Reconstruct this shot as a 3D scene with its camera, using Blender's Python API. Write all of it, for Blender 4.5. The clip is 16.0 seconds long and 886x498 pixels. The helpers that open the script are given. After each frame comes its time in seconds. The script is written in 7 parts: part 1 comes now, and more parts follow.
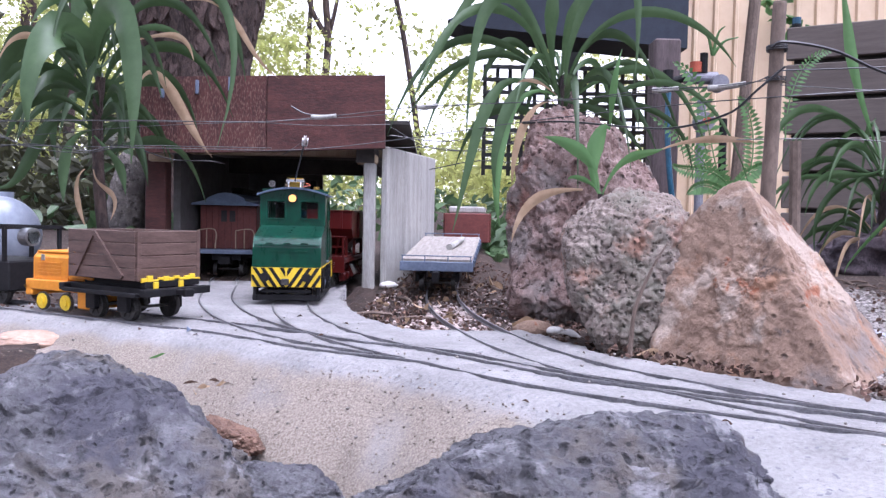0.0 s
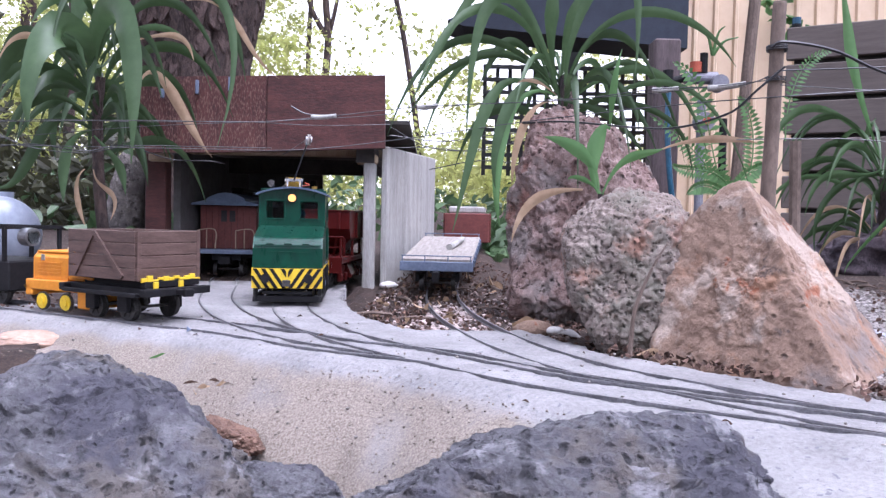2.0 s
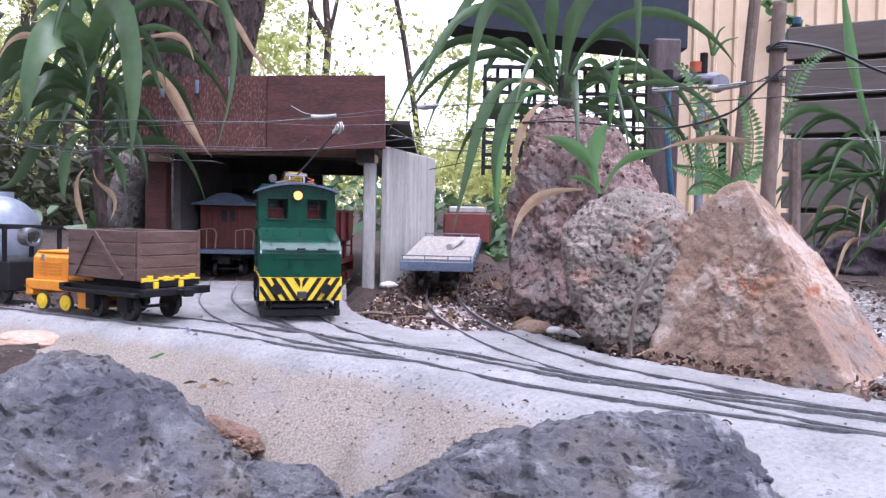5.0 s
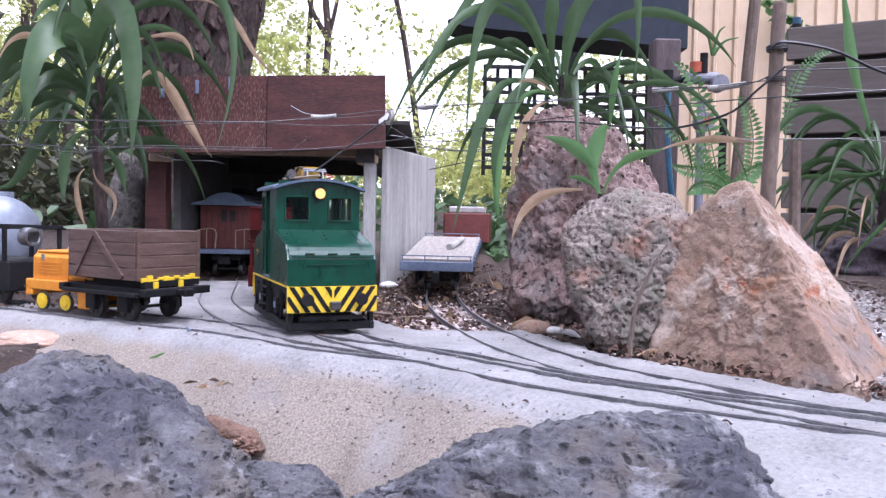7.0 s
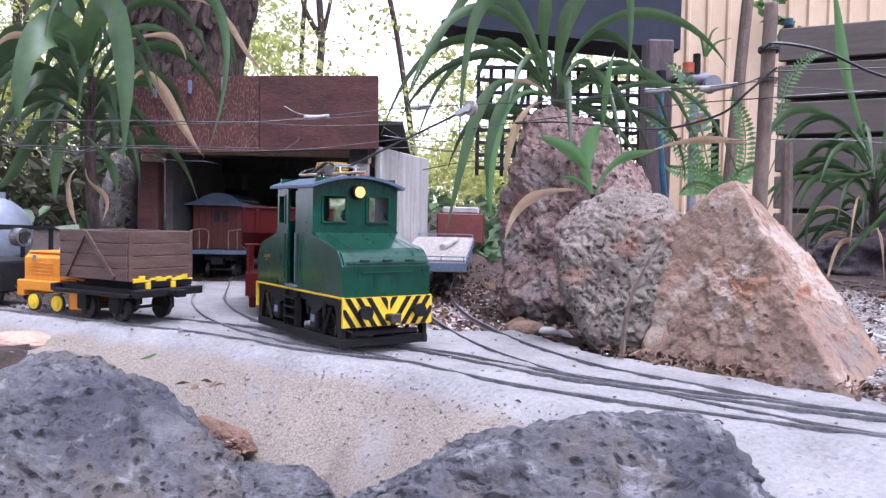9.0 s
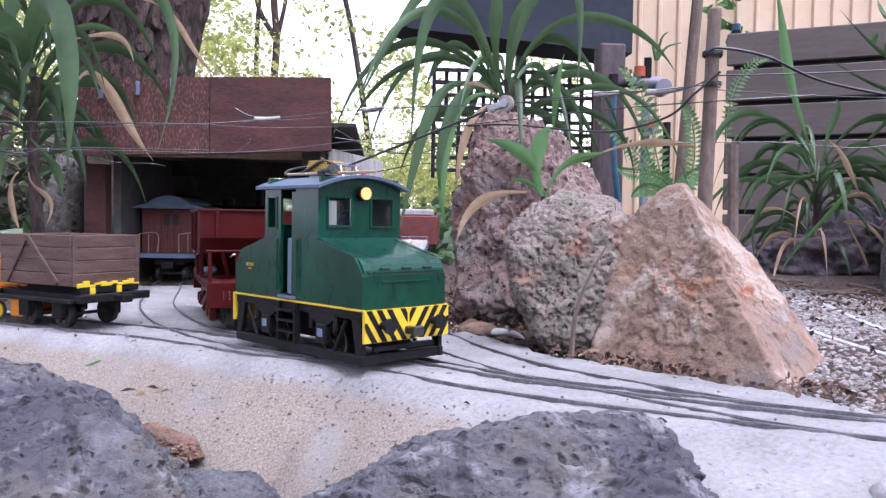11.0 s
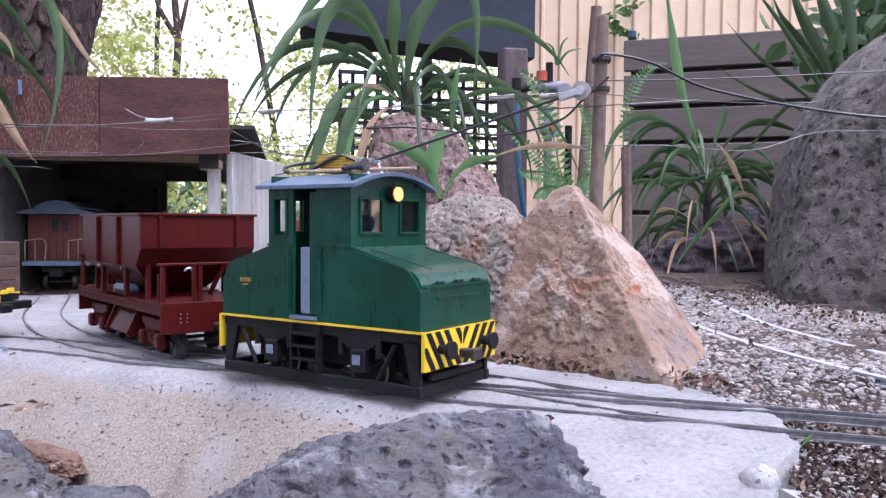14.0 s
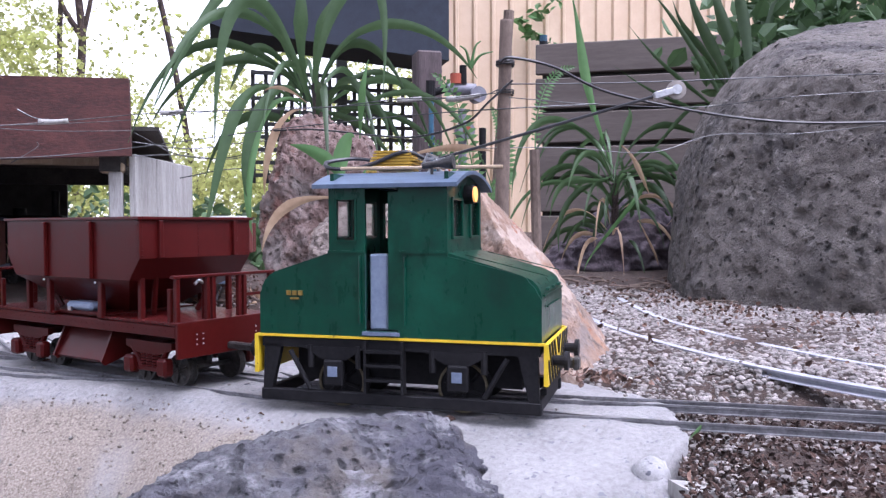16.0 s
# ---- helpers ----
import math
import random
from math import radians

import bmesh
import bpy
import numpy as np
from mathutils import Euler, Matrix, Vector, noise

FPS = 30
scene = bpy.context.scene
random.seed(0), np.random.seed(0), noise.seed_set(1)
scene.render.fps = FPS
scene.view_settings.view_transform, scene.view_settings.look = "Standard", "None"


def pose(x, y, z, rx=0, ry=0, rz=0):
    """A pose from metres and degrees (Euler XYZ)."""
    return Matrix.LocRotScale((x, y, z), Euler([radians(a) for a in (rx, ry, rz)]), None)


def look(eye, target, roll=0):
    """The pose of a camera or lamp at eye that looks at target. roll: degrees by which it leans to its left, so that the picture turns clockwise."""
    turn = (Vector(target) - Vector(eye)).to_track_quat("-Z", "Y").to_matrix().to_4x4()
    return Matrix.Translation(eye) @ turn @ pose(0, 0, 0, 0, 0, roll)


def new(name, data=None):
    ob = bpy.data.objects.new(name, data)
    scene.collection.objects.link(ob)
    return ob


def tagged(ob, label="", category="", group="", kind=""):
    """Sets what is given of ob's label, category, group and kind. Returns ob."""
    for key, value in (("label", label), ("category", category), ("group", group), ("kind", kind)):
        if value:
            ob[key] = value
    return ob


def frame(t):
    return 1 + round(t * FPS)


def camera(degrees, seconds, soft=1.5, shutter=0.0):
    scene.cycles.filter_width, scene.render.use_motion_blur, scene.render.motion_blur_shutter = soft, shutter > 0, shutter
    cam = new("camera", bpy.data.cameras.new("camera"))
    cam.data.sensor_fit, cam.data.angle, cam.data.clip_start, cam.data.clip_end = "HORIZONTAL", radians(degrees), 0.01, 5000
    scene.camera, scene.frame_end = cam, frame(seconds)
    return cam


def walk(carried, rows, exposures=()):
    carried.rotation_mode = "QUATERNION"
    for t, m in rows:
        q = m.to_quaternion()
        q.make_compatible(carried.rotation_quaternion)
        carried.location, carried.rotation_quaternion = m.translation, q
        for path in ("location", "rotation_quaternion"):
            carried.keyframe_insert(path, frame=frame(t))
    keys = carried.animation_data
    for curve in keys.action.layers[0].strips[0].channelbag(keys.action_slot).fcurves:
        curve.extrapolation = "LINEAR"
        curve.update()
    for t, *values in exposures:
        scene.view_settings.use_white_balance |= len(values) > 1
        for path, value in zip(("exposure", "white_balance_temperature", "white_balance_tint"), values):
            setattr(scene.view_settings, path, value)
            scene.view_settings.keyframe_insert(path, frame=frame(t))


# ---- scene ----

# ================= camera =================
cam = camera(58.36, 16.0, soft=1.35)
ROWS = [
    (0.0, 0.0000, 0.0000, 0.1128, 87.74, -1.15, 0.05),
    (4.0, 0.0000, 0.0000, 0.1128, 87.74, -1.15, 0.05),
    (6.5, 0.0000, 0.0000, 0.1128, 87.74, -1.16, 0.05),
    (8.0, 0.0000, 0.0000, 0.1128, 87.74, -1.17, 0.05),
    (8.4, 0.0000, 0.0000, 0.1128, 87.74, -1.17, 0.03),
    (10.3, 0.0043, -0.0001, 0.1129, 87.91, -1.06, -1.98),
    (10.5, 0.0046, -0.0001, 0.1129, 87.92, -1.04, -2.14),
    (11.0, 0.0073, -0.0002, 0.1130, 87.99, -0.94, -3.45),
    (11.5, 0.0106, -0.0005, 0.1131, 88.07, -0.78, -5.05),
    (12.0, 0.0126, -0.0007, 0.1131, 88.09, -0.71, -6.02),
    (12.5, 0.0141, -0.0008, 0.1132, 88.12, -0.63, -6.73),
    (13.0, 0.0162, -0.0011, 0.1132, 88.17, -0.55, -7.74),
    (13.5, 0.0181, -0.0014, 0.1133, 88.21, -0.45, -8.67),
    (14.0, 0.0205, -0.0018, 0.1133, 88.25, -0.38, -9.85),
    (14.5, 0.0236, -0.0023, 0.1134, 88.30, -0.23, -11.31),
    (15.0, 0.0261, -0.0029, 0.1135, 88.33, -0.12, -12.56),
    (15.5, 0.0294, -0.0036, 0.1136, 88.39, 0.04, -14.18),
    (16.0, 0.0323, -0.0044, 0.1137, 88.40, 0.18, -15.63),
]
walk(cam, [(t, pose(x, y, z, rx, ry, rz)) for t, x, y, z, rx, ry, rz in ROWS], exposures=[(0.0, 0.36, 5480, 26), (16.0, 0.36, 5480, 26)])

# ================= world and sun =================
world = bpy.data.worlds.new("sky")
scene.world = world
world.use_nodes = True
wn = world.node_tree
sky = wn.nodes.new("ShaderNodeTexSky")
sky.sky_type = "NISHITA"
sky.sun_disc = False
sky.sun_elevation = radians(66)
sky.sun_rotation = radians(143)
sky.air_density, sky.dust_density, sky.ozone_density = 1.0, 7.0, 1.0
haze = wn.nodes.new("ShaderNodeHueSaturation")  # thin high cloud: paler and brighter than a clear sky
haze.inputs["Saturation"].default_value, haze.inputs["Value"].default_value = 0.18, 1.8
wn.nodes["Background"].inputs["Strength"].default_value = 0.15
wn.links.new(sky.outputs[0], haze.inputs["Color"])
wn.links.new(haze.outputs[0], wn.nodes["Background"].inputs["Color"])
sun = new("sun", bpy.data.lights.new("sun", "SUN"))
sun.data.energy, sun.data.angle, sun.data.color = 0.5, radians(50), (1.0, 0.95, 0.88)
sun.matrix_world = look((0, 0, 5), (-0.27, 0.355, 4.0))


def sky_backdrop():
    """Bright hazy sky far behind the bush."""
    m = bpy.data.materials.new("hazy_sky")
    m.use_nodes = True
    n, k = m.node_tree.nodes, m.node_tree.links
    em = n.new("ShaderNodeEmission")
    em.inputs["Color"].default_value, em.inputs["Strength"].default_value = (1.0, 0.985, 0.95, 1), 1.8
    k.new(em.outputs[0], n["Material Output"].inputs["Surface"])
    me = bpy.data.meshes.new("backdrop")
    pts = [(90 * math.sin(u), 90 * math.cos(u) - 38) for u in [radians(-60 + 6 * i) for i in range(21)]]
    me.from_pydata([(x, y, z) for x, y in pts for z in (-3, 34)], [], [(2 * i, 2 * i + 2, 2 * i + 3, 2 * i + 1) for i in range(20)])
    me.materials.append(m)
    return tagged(new("backdrop", me), "bright hazy sky beyond the trees", "sky", kind="structure")


sky_backdrop()


# ================= materials =================
def surface(name, dark, light, scale=30.0, rough=0.7, bump=0.3, metal=0.0, fine=6.0, dist=0.002, speck=None, speck_scale=200.0, speck_cut=0.68, speck_soft=0.04, stretch=(1, 1, 1), island=0.0, contrast=0.25, coat=0.0):
    """Two scales of grain between two colours, with specks of a third and a fine relief."""
    m = bpy.data.materials.new(name)
    m.use_nodes = True
    t = m.node_tree
    n, k = t.nodes, t.links
    b = n["Principled BSDF"]
    co = n.new("ShaderNodeTexCoord")
    mp = n.new("ShaderNodeMapping")
    mp.inputs["Scale"].default_value = stretch
    k.new(co.outputs["Object"], mp.inputs["Vector"])
    big, small = n.new("ShaderNodeTexNoise"), n.new("ShaderNodeTexNoise")
    for tex, sc, det in ((big, scale, 4), (small, scale * fine, 6)):
        tex.inputs["Scale"].default_value, tex.inputs["Detail"].default_value = sc, det
        k.new(mp.outputs[0], tex.inputs["Vector"])
    small.inputs["Roughness"].default_value = 0.68
    mix = n.new("ShaderNodeMix")
    mix.inputs[0].default_value = 0.55
    k.new(big.outputs[0], mix.inputs[2])
    k.new(small.outputs[0], mix.inputs[3])
    ramp = n.new("ShaderNodeValToRGB")
    ramp.color_ramp.elements[0].position, ramp.color_ramp.elements[1].position = 0.5 - contrast / 2, 0.5 + contrast / 2
    ramp.color_ramp.elements[0].color, ramp.color_ramp.elements[1].color = (*dark, 1), (*light, 1)
    k.new(mix.outputs[0], ramp.inputs[0])
    col = ramp.outputs[0]
    if speck:
        vo = n.new("ShaderNodeTexNoise")
        vo.inputs["Scale"].default_value, vo.inputs["Detail"].default_value = speck_scale, 3
        k.new(mp.outputs[0], vo.inputs["Vector"])
        cut = n.new("ShaderNodeValToRGB")
        cut.color_ramp.elements[0].position, cut.color_ramp.elements[1].position = speck_cut - speck_soft, speck_cut
        k.new(vo.outputs[0], cut.inputs[0])
        mx = n.new("ShaderNodeMix")
        mx.data_type = "RGBA"
        k.new(cut.outputs[0], mx.inputs[0])
        k.new(col, mx.inputs[6])
        mx.inputs[7].default_value = (*speck, 1)
        col = mx.outputs[2]
    if island:
        geo, hsv, mr = n.new("ShaderNodeNewGeometry"), n.new("ShaderNodeHueSaturation"), n.new("ShaderNodeMapRange")
        k.new(geo.outputs["Random Per Island"], mr.inputs[0])
        mr.inputs[3].default_value, mr.inputs[4].default_value = 1 - island, 1 + island
        k.new(mr.outputs[0], hsv.inputs["Value"])
        k.new(col, hsv.inputs["Color"])
        col = hsv.outputs[0]
    k.new(col, b.inputs["Base Color"])
    b.inputs["Metallic"].default_value = metal
    b.inputs["Coat Weight"].default_value = coat
    rr = n.new("ShaderNodeMapRange")
    rr.inputs[3].default_value, rr.inputs[4].default_value = max(0.05, rough - 0.12), min(1, rough + 0.12)
    k.new(small.outputs[0], rr.inputs[0])
    k.new(rr.outputs[0], b.inputs["Roughness"])
    bp = n.new("ShaderNodeBump")
    bp.inputs["Strength"].default_value, bp.inputs["Distance"].default_value = bump, dist
    k.new(mix.outputs[0], bp.inputs["Height"])
    k.new(bp.outputs[0], b.inputs["Normal"])
    return m


def weathered(m, patches=(), pits=(), cracks=None):
    """Adds soft patches (colour, scale, cut, soft), gas-bubble pits (scale, share, depth, colour) and cracks (scale, depth) to a stone."""
    n, k = m.node_tree.nodes, m.node_tree.links
    b = n["Principled BSDF"]
    co, warp, add = n.new("ShaderNodeTexCoord"), n.new("ShaderNodeTexNoise"), n.new("ShaderNodeVectorMath")
    warp.inputs["Scale"].default_value, warp.inputs["Detail"].default_value = 60, 4
    sc = n.new("ShaderNodeVectorMath")
    sc.operation = "SCALE"
    sc.inputs["Scale"].default_value = 0.012
    k.new(co.outputs["Object"], warp.inputs["Vector"])
    k.new(warp.outputs["Color"], sc.inputs[0])
    k.new(co.outputs["Object"], add.inputs[0])
    k.new(sc.outputs[0], add.inputs[1])

    def blend(factor, color):
        mx = n.new("ShaderNodeMix")
        mx.data_type = "RGBA"
        k.new(factor, mx.inputs[0])
        k.new(b.inputs["Base Color"].links[0].from_socket, mx.inputs[6])
        mx.inputs[7].default_value = (*color, 1)
        k.new(mx.outputs[2], b.inputs["Base Color"])

    def ramp(value, lo, hi, top=1.0):
        r = n.new("ShaderNodeMapRange")
        r.inputs[1].default_value, r.inputs[2].default_value, r.inputs[4].default_value = lo, hi, top
        k.new(value, r.inputs[0])
        return r.outputs[0]

    def times(a, c):
        x = n.new("ShaderNodeMath")
        x.operation = "MULTIPLY"
        k.new(a, x.inputs[0])
        k.new(c, x.inputs[1])
        return x.outputs[0]

    def dent(height, depth):
        bp = n.new("ShaderNodeBump")
        bp.invert = True
        bp.inputs["Strength"].default_value, bp.inputs["Distance"].default_value = 1.0, depth
        k.new(height, bp.inputs["Height"])
        k.new(b.inputs["Normal"].links[0].from_socket, bp.inputs["Normal"])
        k.new(bp.outputs[0], b.inputs["Normal"])

    for color, scale, cut, soft in patches:
        tex = n.new("ShaderNodeTexNoise")
        tex.inputs["Scale"].default_value, tex.inputs["Detail"].default_value, tex.inputs["Roughness"].default_value = scale, 6, 0.65
        mp = n.new("ShaderNodeMapping")
        mp.inputs["Location"].default_value = (scale * 0.37, cut * 5, soft * 9)
        k.new(co.outputs["Object"], mp.inputs["Vector"])
        k.new(mp.outputs[0], tex.inputs["Vector"])
        blend(ramp(tex.outputs[0], cut - soft, cut + soft, 0.85), color)
    # Besides the dent, the pit colour holds grime and the hollow's painted shade.
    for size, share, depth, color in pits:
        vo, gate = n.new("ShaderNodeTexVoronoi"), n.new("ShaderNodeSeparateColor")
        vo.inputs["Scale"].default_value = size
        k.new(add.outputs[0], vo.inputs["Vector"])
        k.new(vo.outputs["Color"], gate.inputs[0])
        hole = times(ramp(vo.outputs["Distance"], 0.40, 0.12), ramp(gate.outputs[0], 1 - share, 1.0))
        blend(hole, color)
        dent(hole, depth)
    if cracks:
        vo = n.new("ShaderNodeTexVoronoi")
        vo.feature = "DISTANCE_TO_EDGE"
        vo.inputs["Scale"].default_value = cracks[0]
        k.new(add.outputs[0], vo.inputs["Vector"])
        dent(ramp(vo.outputs["Distance"], 0.05, 0.0), cracks[1])
    return m


def leaf_material(name, dark, light, scale=20.0, rough=0.4, island=0.25, through_light=0.35):
    """A leaf blade: streaked colour, some gloss, light passing through."""
    m = surface(name, dark, light, scale, rough, 0.08, fine=3, contrast=0.6, island=island, dist=0.0006)
    n, k = m.node_tree.nodes, m.node_tree.links
    b = n["Principled BSDF"]
    tr, mx = n.new("ShaderNodeBsdfTranslucent"), n.new("ShaderNodeMixShader")
    k.new(b.inputs["Base Color"].links[0].from_socket, tr.inputs["Color"])
    mx.inputs[0].default_value = through_light
    k.new(b.outputs[0], mx.inputs[1])
    k.new(tr.outputs[0], mx.inputs[2])
    k.new(mx.outputs[0], n["Material Output"].inputs["Surface"])
    return m


def glow(name, color, strength):
    m = bpy.data.materials.new(name)
    m.use_nodes = True
    b = m.node_tree.nodes["Principled BSDF"]
    b.inputs["Base Color"].default_value = (*color, 1)
    b.inputs["Emission Color"].default_value = (*color, 1)
    b.inputs["Emission Strength"].default_value = strength
    return m


def glass_material(name):
    m = bpy.data.materials.new(name)
    m.use_nodes = True
    b = m.node_tree.nodes["Principled BSDF"]
    b.inputs["Base Color"].default_value = (0.9, 0.93, 0.93, 1)
    b.inputs["Roughness"].default_value = 0.06
    b.inputs["Transmission Weight"].default_value = 1.0
    b.inputs["IOR"].default_value = 1.3
    return m


CONCRETE = surface("concrete", (0.23, 0.225, 0.22), (0.44, 0.43, 0.425), 20, 0.9, 0.8, fine=14, dist=0.003, speck=(0.13, 0.13, 0.15), speck_scale=230, speck_cut=0.66, contrast=0.30)
SAND = surface("sandy_mortar", (0.16, 0.125, 0.10), (0.34, 0.29, 0.245), 22, 0.95, 0.7, fine=12, dist=0.003, speck=(0.40, 0.36, 0.32), speck_scale=300, speck_cut=0.72)


def mortar_material():
    """Grey mortar that wears to sandy brown where the mesh's own wear value rises."""
    m = surface("mortar_bed", (0.182, 0.175, 0.172), (0.335, 0.324, 0.317), 20, 0.9, 0.8, fine=14, dist=0.003, speck=(0.17, 0.17, 0.185), speck_scale=230, speck_cut=0.68, contrast=0.28)
    n, k = m.node_tree.nodes, m.node_tree.links
    b = n["Principled BSDF"]
    old = b.inputs["Base Color"].links[0].from_socket
    at, tex, mix, cut = n.new("ShaderNodeAttribute"), n.new("ShaderNodeTexNoise"), n.new("ShaderNodeMix"), n.new("ShaderNodeValToRGB")
    at.attribute_name = "wear"
    tex.inputs["Scale"].default_value, tex.inputs["Detail"].default_value = 620, 6
    tex.inputs["Roughness"].default_value = 0.7
    k.new(n["Texture Coordinate"].outputs["Object"], tex.inputs["Vector"])
    sand = n.new("ShaderNodeValToRGB")
    sand.color_ramp.elements[0].position, sand.color_ramp.elements[1].position = 0.36, 0.64
    sand.color_ramp.elements[0].color, sand.color_ramp.elements[1].color = (0.135, 0.108, 0.084, 1), (0.33, 0.285, 0.235, 1)
    k.new(tex.outputs[0], sand.inputs[0])
    add = n.new("ShaderNodeMath")
    add.operation = "MULTIPLY_ADD"
    add.inputs[1].default_value = 0.5
    k.new(tex.outputs[0], add.inputs[0])
    k.new(at.outputs["Fac"], add.inputs[2])
    cut.color_ramp.elements[0].position, cut.color_ramp.elements[1].position = 0.55, 0.95
    k.new(add.outputs[0], cut.inputs[0])
    mix.data_type = "RGBA"
    k.new(cut.outputs[0], mix.inputs[0])
    k.new(old, mix.inputs[6])
    k.new(sand.outputs[0], mix.inputs[7])
    k.new(mix.outputs[2], b.inputs["Base Color"])
    return m


MORTAR = mortar_material()
SOIL = surface("soil", (0.018, 0.011, 0.008), (0.075, 0.048, 0.036), 40, 0.95, 0.9, fine=8, dist=0.004, speck=(0.3, 0.25, 0.2), speck_scale=180, speck_cut=0.70)
PINK_CHIP = surface("pale_pink_chip", (0.26, 0.19, 0.17), (0.55, 0.47, 0.43), 50, 0.85, 0.4, island=0.45)
PEACH = surface("peach_stone", (0.33, 0.215, 0.155), (0.50, 0.355, 0.27), 24, 0.9, 0.5, dist=0.002)
SAND_GRAIN = surface("sand_grain", (0.13, 0.105, 0.085), (0.30, 0.255, 0.215), 60, 0.9, 0.4, island=0.5)
GRAVEL = surface("gravel", (0.15, 0.132, 0.122), (0.33, 0.30, 0.275), 60, 0.9, 0.5, fine=6, dist=0.002, island=0.38)
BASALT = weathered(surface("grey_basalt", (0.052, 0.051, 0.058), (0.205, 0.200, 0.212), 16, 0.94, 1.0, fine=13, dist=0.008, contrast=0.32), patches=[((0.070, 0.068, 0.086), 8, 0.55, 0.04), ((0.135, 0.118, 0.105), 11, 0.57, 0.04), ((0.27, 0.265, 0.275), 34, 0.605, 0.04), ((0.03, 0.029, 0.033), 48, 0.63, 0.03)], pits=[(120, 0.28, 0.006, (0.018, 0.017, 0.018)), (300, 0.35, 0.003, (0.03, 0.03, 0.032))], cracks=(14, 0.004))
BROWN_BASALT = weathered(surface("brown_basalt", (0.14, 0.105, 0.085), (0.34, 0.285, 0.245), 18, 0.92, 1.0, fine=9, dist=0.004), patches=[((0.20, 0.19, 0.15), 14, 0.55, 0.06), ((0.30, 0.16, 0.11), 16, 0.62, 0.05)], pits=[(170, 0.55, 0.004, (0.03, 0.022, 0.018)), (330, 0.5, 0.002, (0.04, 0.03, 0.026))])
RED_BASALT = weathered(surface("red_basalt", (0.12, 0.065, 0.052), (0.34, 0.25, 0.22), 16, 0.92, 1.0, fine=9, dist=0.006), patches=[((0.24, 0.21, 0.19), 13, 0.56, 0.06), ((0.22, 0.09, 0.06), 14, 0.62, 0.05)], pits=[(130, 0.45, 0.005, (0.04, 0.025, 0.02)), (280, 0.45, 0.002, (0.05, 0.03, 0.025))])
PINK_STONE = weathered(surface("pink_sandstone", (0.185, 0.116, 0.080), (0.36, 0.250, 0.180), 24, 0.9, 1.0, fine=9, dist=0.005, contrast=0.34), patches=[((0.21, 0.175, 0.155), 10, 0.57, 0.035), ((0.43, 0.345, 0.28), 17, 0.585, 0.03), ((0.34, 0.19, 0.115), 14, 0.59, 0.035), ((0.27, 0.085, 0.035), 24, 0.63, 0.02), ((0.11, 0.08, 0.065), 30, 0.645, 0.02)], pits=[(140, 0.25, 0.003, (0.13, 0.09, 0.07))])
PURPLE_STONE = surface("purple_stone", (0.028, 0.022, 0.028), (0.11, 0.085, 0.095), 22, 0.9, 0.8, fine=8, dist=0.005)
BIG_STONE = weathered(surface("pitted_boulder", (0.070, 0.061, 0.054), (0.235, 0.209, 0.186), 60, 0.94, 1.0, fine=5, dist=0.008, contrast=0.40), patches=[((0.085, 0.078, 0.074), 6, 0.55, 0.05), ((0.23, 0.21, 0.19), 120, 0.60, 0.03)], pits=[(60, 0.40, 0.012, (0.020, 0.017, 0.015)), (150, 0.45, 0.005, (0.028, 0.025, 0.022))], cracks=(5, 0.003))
RAIL = surface("dull_rail", (0.13, 0.128, 0.135), (0.30, 0.295, 0.31), 60, 0.42, 0.3, metal=0.6)
ALU_RAIL = surface("aluminium_rail", (0.26, 0.265, 0.29), (0.40, 0.41, 0.45), 50, 0.75, 0.2, metal=0.0)
GREEN = surface("green_enamel", (0.0010, 0.031, 0.0175), (0.0028, 0.056, 0.031), 30, 0.30, 0.05, fine=4, dist=0.0004, stretch=(1, 1, 0.4), contrast=0.5, coat=0.5)
GREEN.node_tree.nodes["Principled BSDF"].inputs["Specular IOR Level"].default_value = 0.2
GREEN.node_tree.nodes["Principled BSDF"].inputs["Coat Roughness"].default_value = 0.15
ROOF_BLUE = surface("slate_blue_paint", (0.05, 0.075, 0.12), (0.10, 0.14, 0.20), 40, 0.5, 0.1)
YELLOW = surface("yellow_paint", (0.62, 0.42, 0.01), (0.75, 0.53, 0.02), 50, 0.45, 0.2, dist=0.0005, speck=(0.25, 0.16, 0.02), speck_scale=220, speck_cut=0.72)
BLACK = surface("black_paint", (0.004, 0.004, 0.005), (0.016, 0.015, 0.016), 60, 0.6, 0.2, dist=0.0006)
BLACK.node_tree.nodes["Principled BSDF"].inputs["Specular IOR Level"].default_value = 0.22
DARK_STEEL = surface("oily_steel", (0.03, 0.028, 0.026), (0.10, 0.095, 0.09), 80, 0.45, 0.2, metal=0.6)
BRASS = surface("brass", (0.5, 0.34, 0.08), (0.75, 0.55, 0.18), 80, 0.3, 0.1, metal=1.0)
ANODISED = surface("gold_anodised", (0.45, 0.28, 0.03), (0.62, 0.40, 0.06), 60, 0.4, 0.1, metal=0.4)
STEEL = surface("bright_metal", (0.4, 0.4, 0.4), (0.65, 0.65, 0.66), 60, 0.35, 0.1, metal=1.0)
weathered(GREEN, patches=[((0.0028, 0.026, 0.017), 40, 0.60, 0.10), ((0.006, 0.078, 0.045), 24, 0.62, 0.10)])
TYRE = surface("worn_tyre", (0.10, 0.085, 0.055), (0.26, 0.22, 0.14), 90, 0.45, 0.1, metal=0.7)
OXIDE = surface("red_oxide_paint", (0.043, 0.0028, 0.0023), (0.072, 0.0052, 0.0042), 26, 0.42, 0.05, fine=5, dist=0.0004, contrast=0.5, coat=0.06)
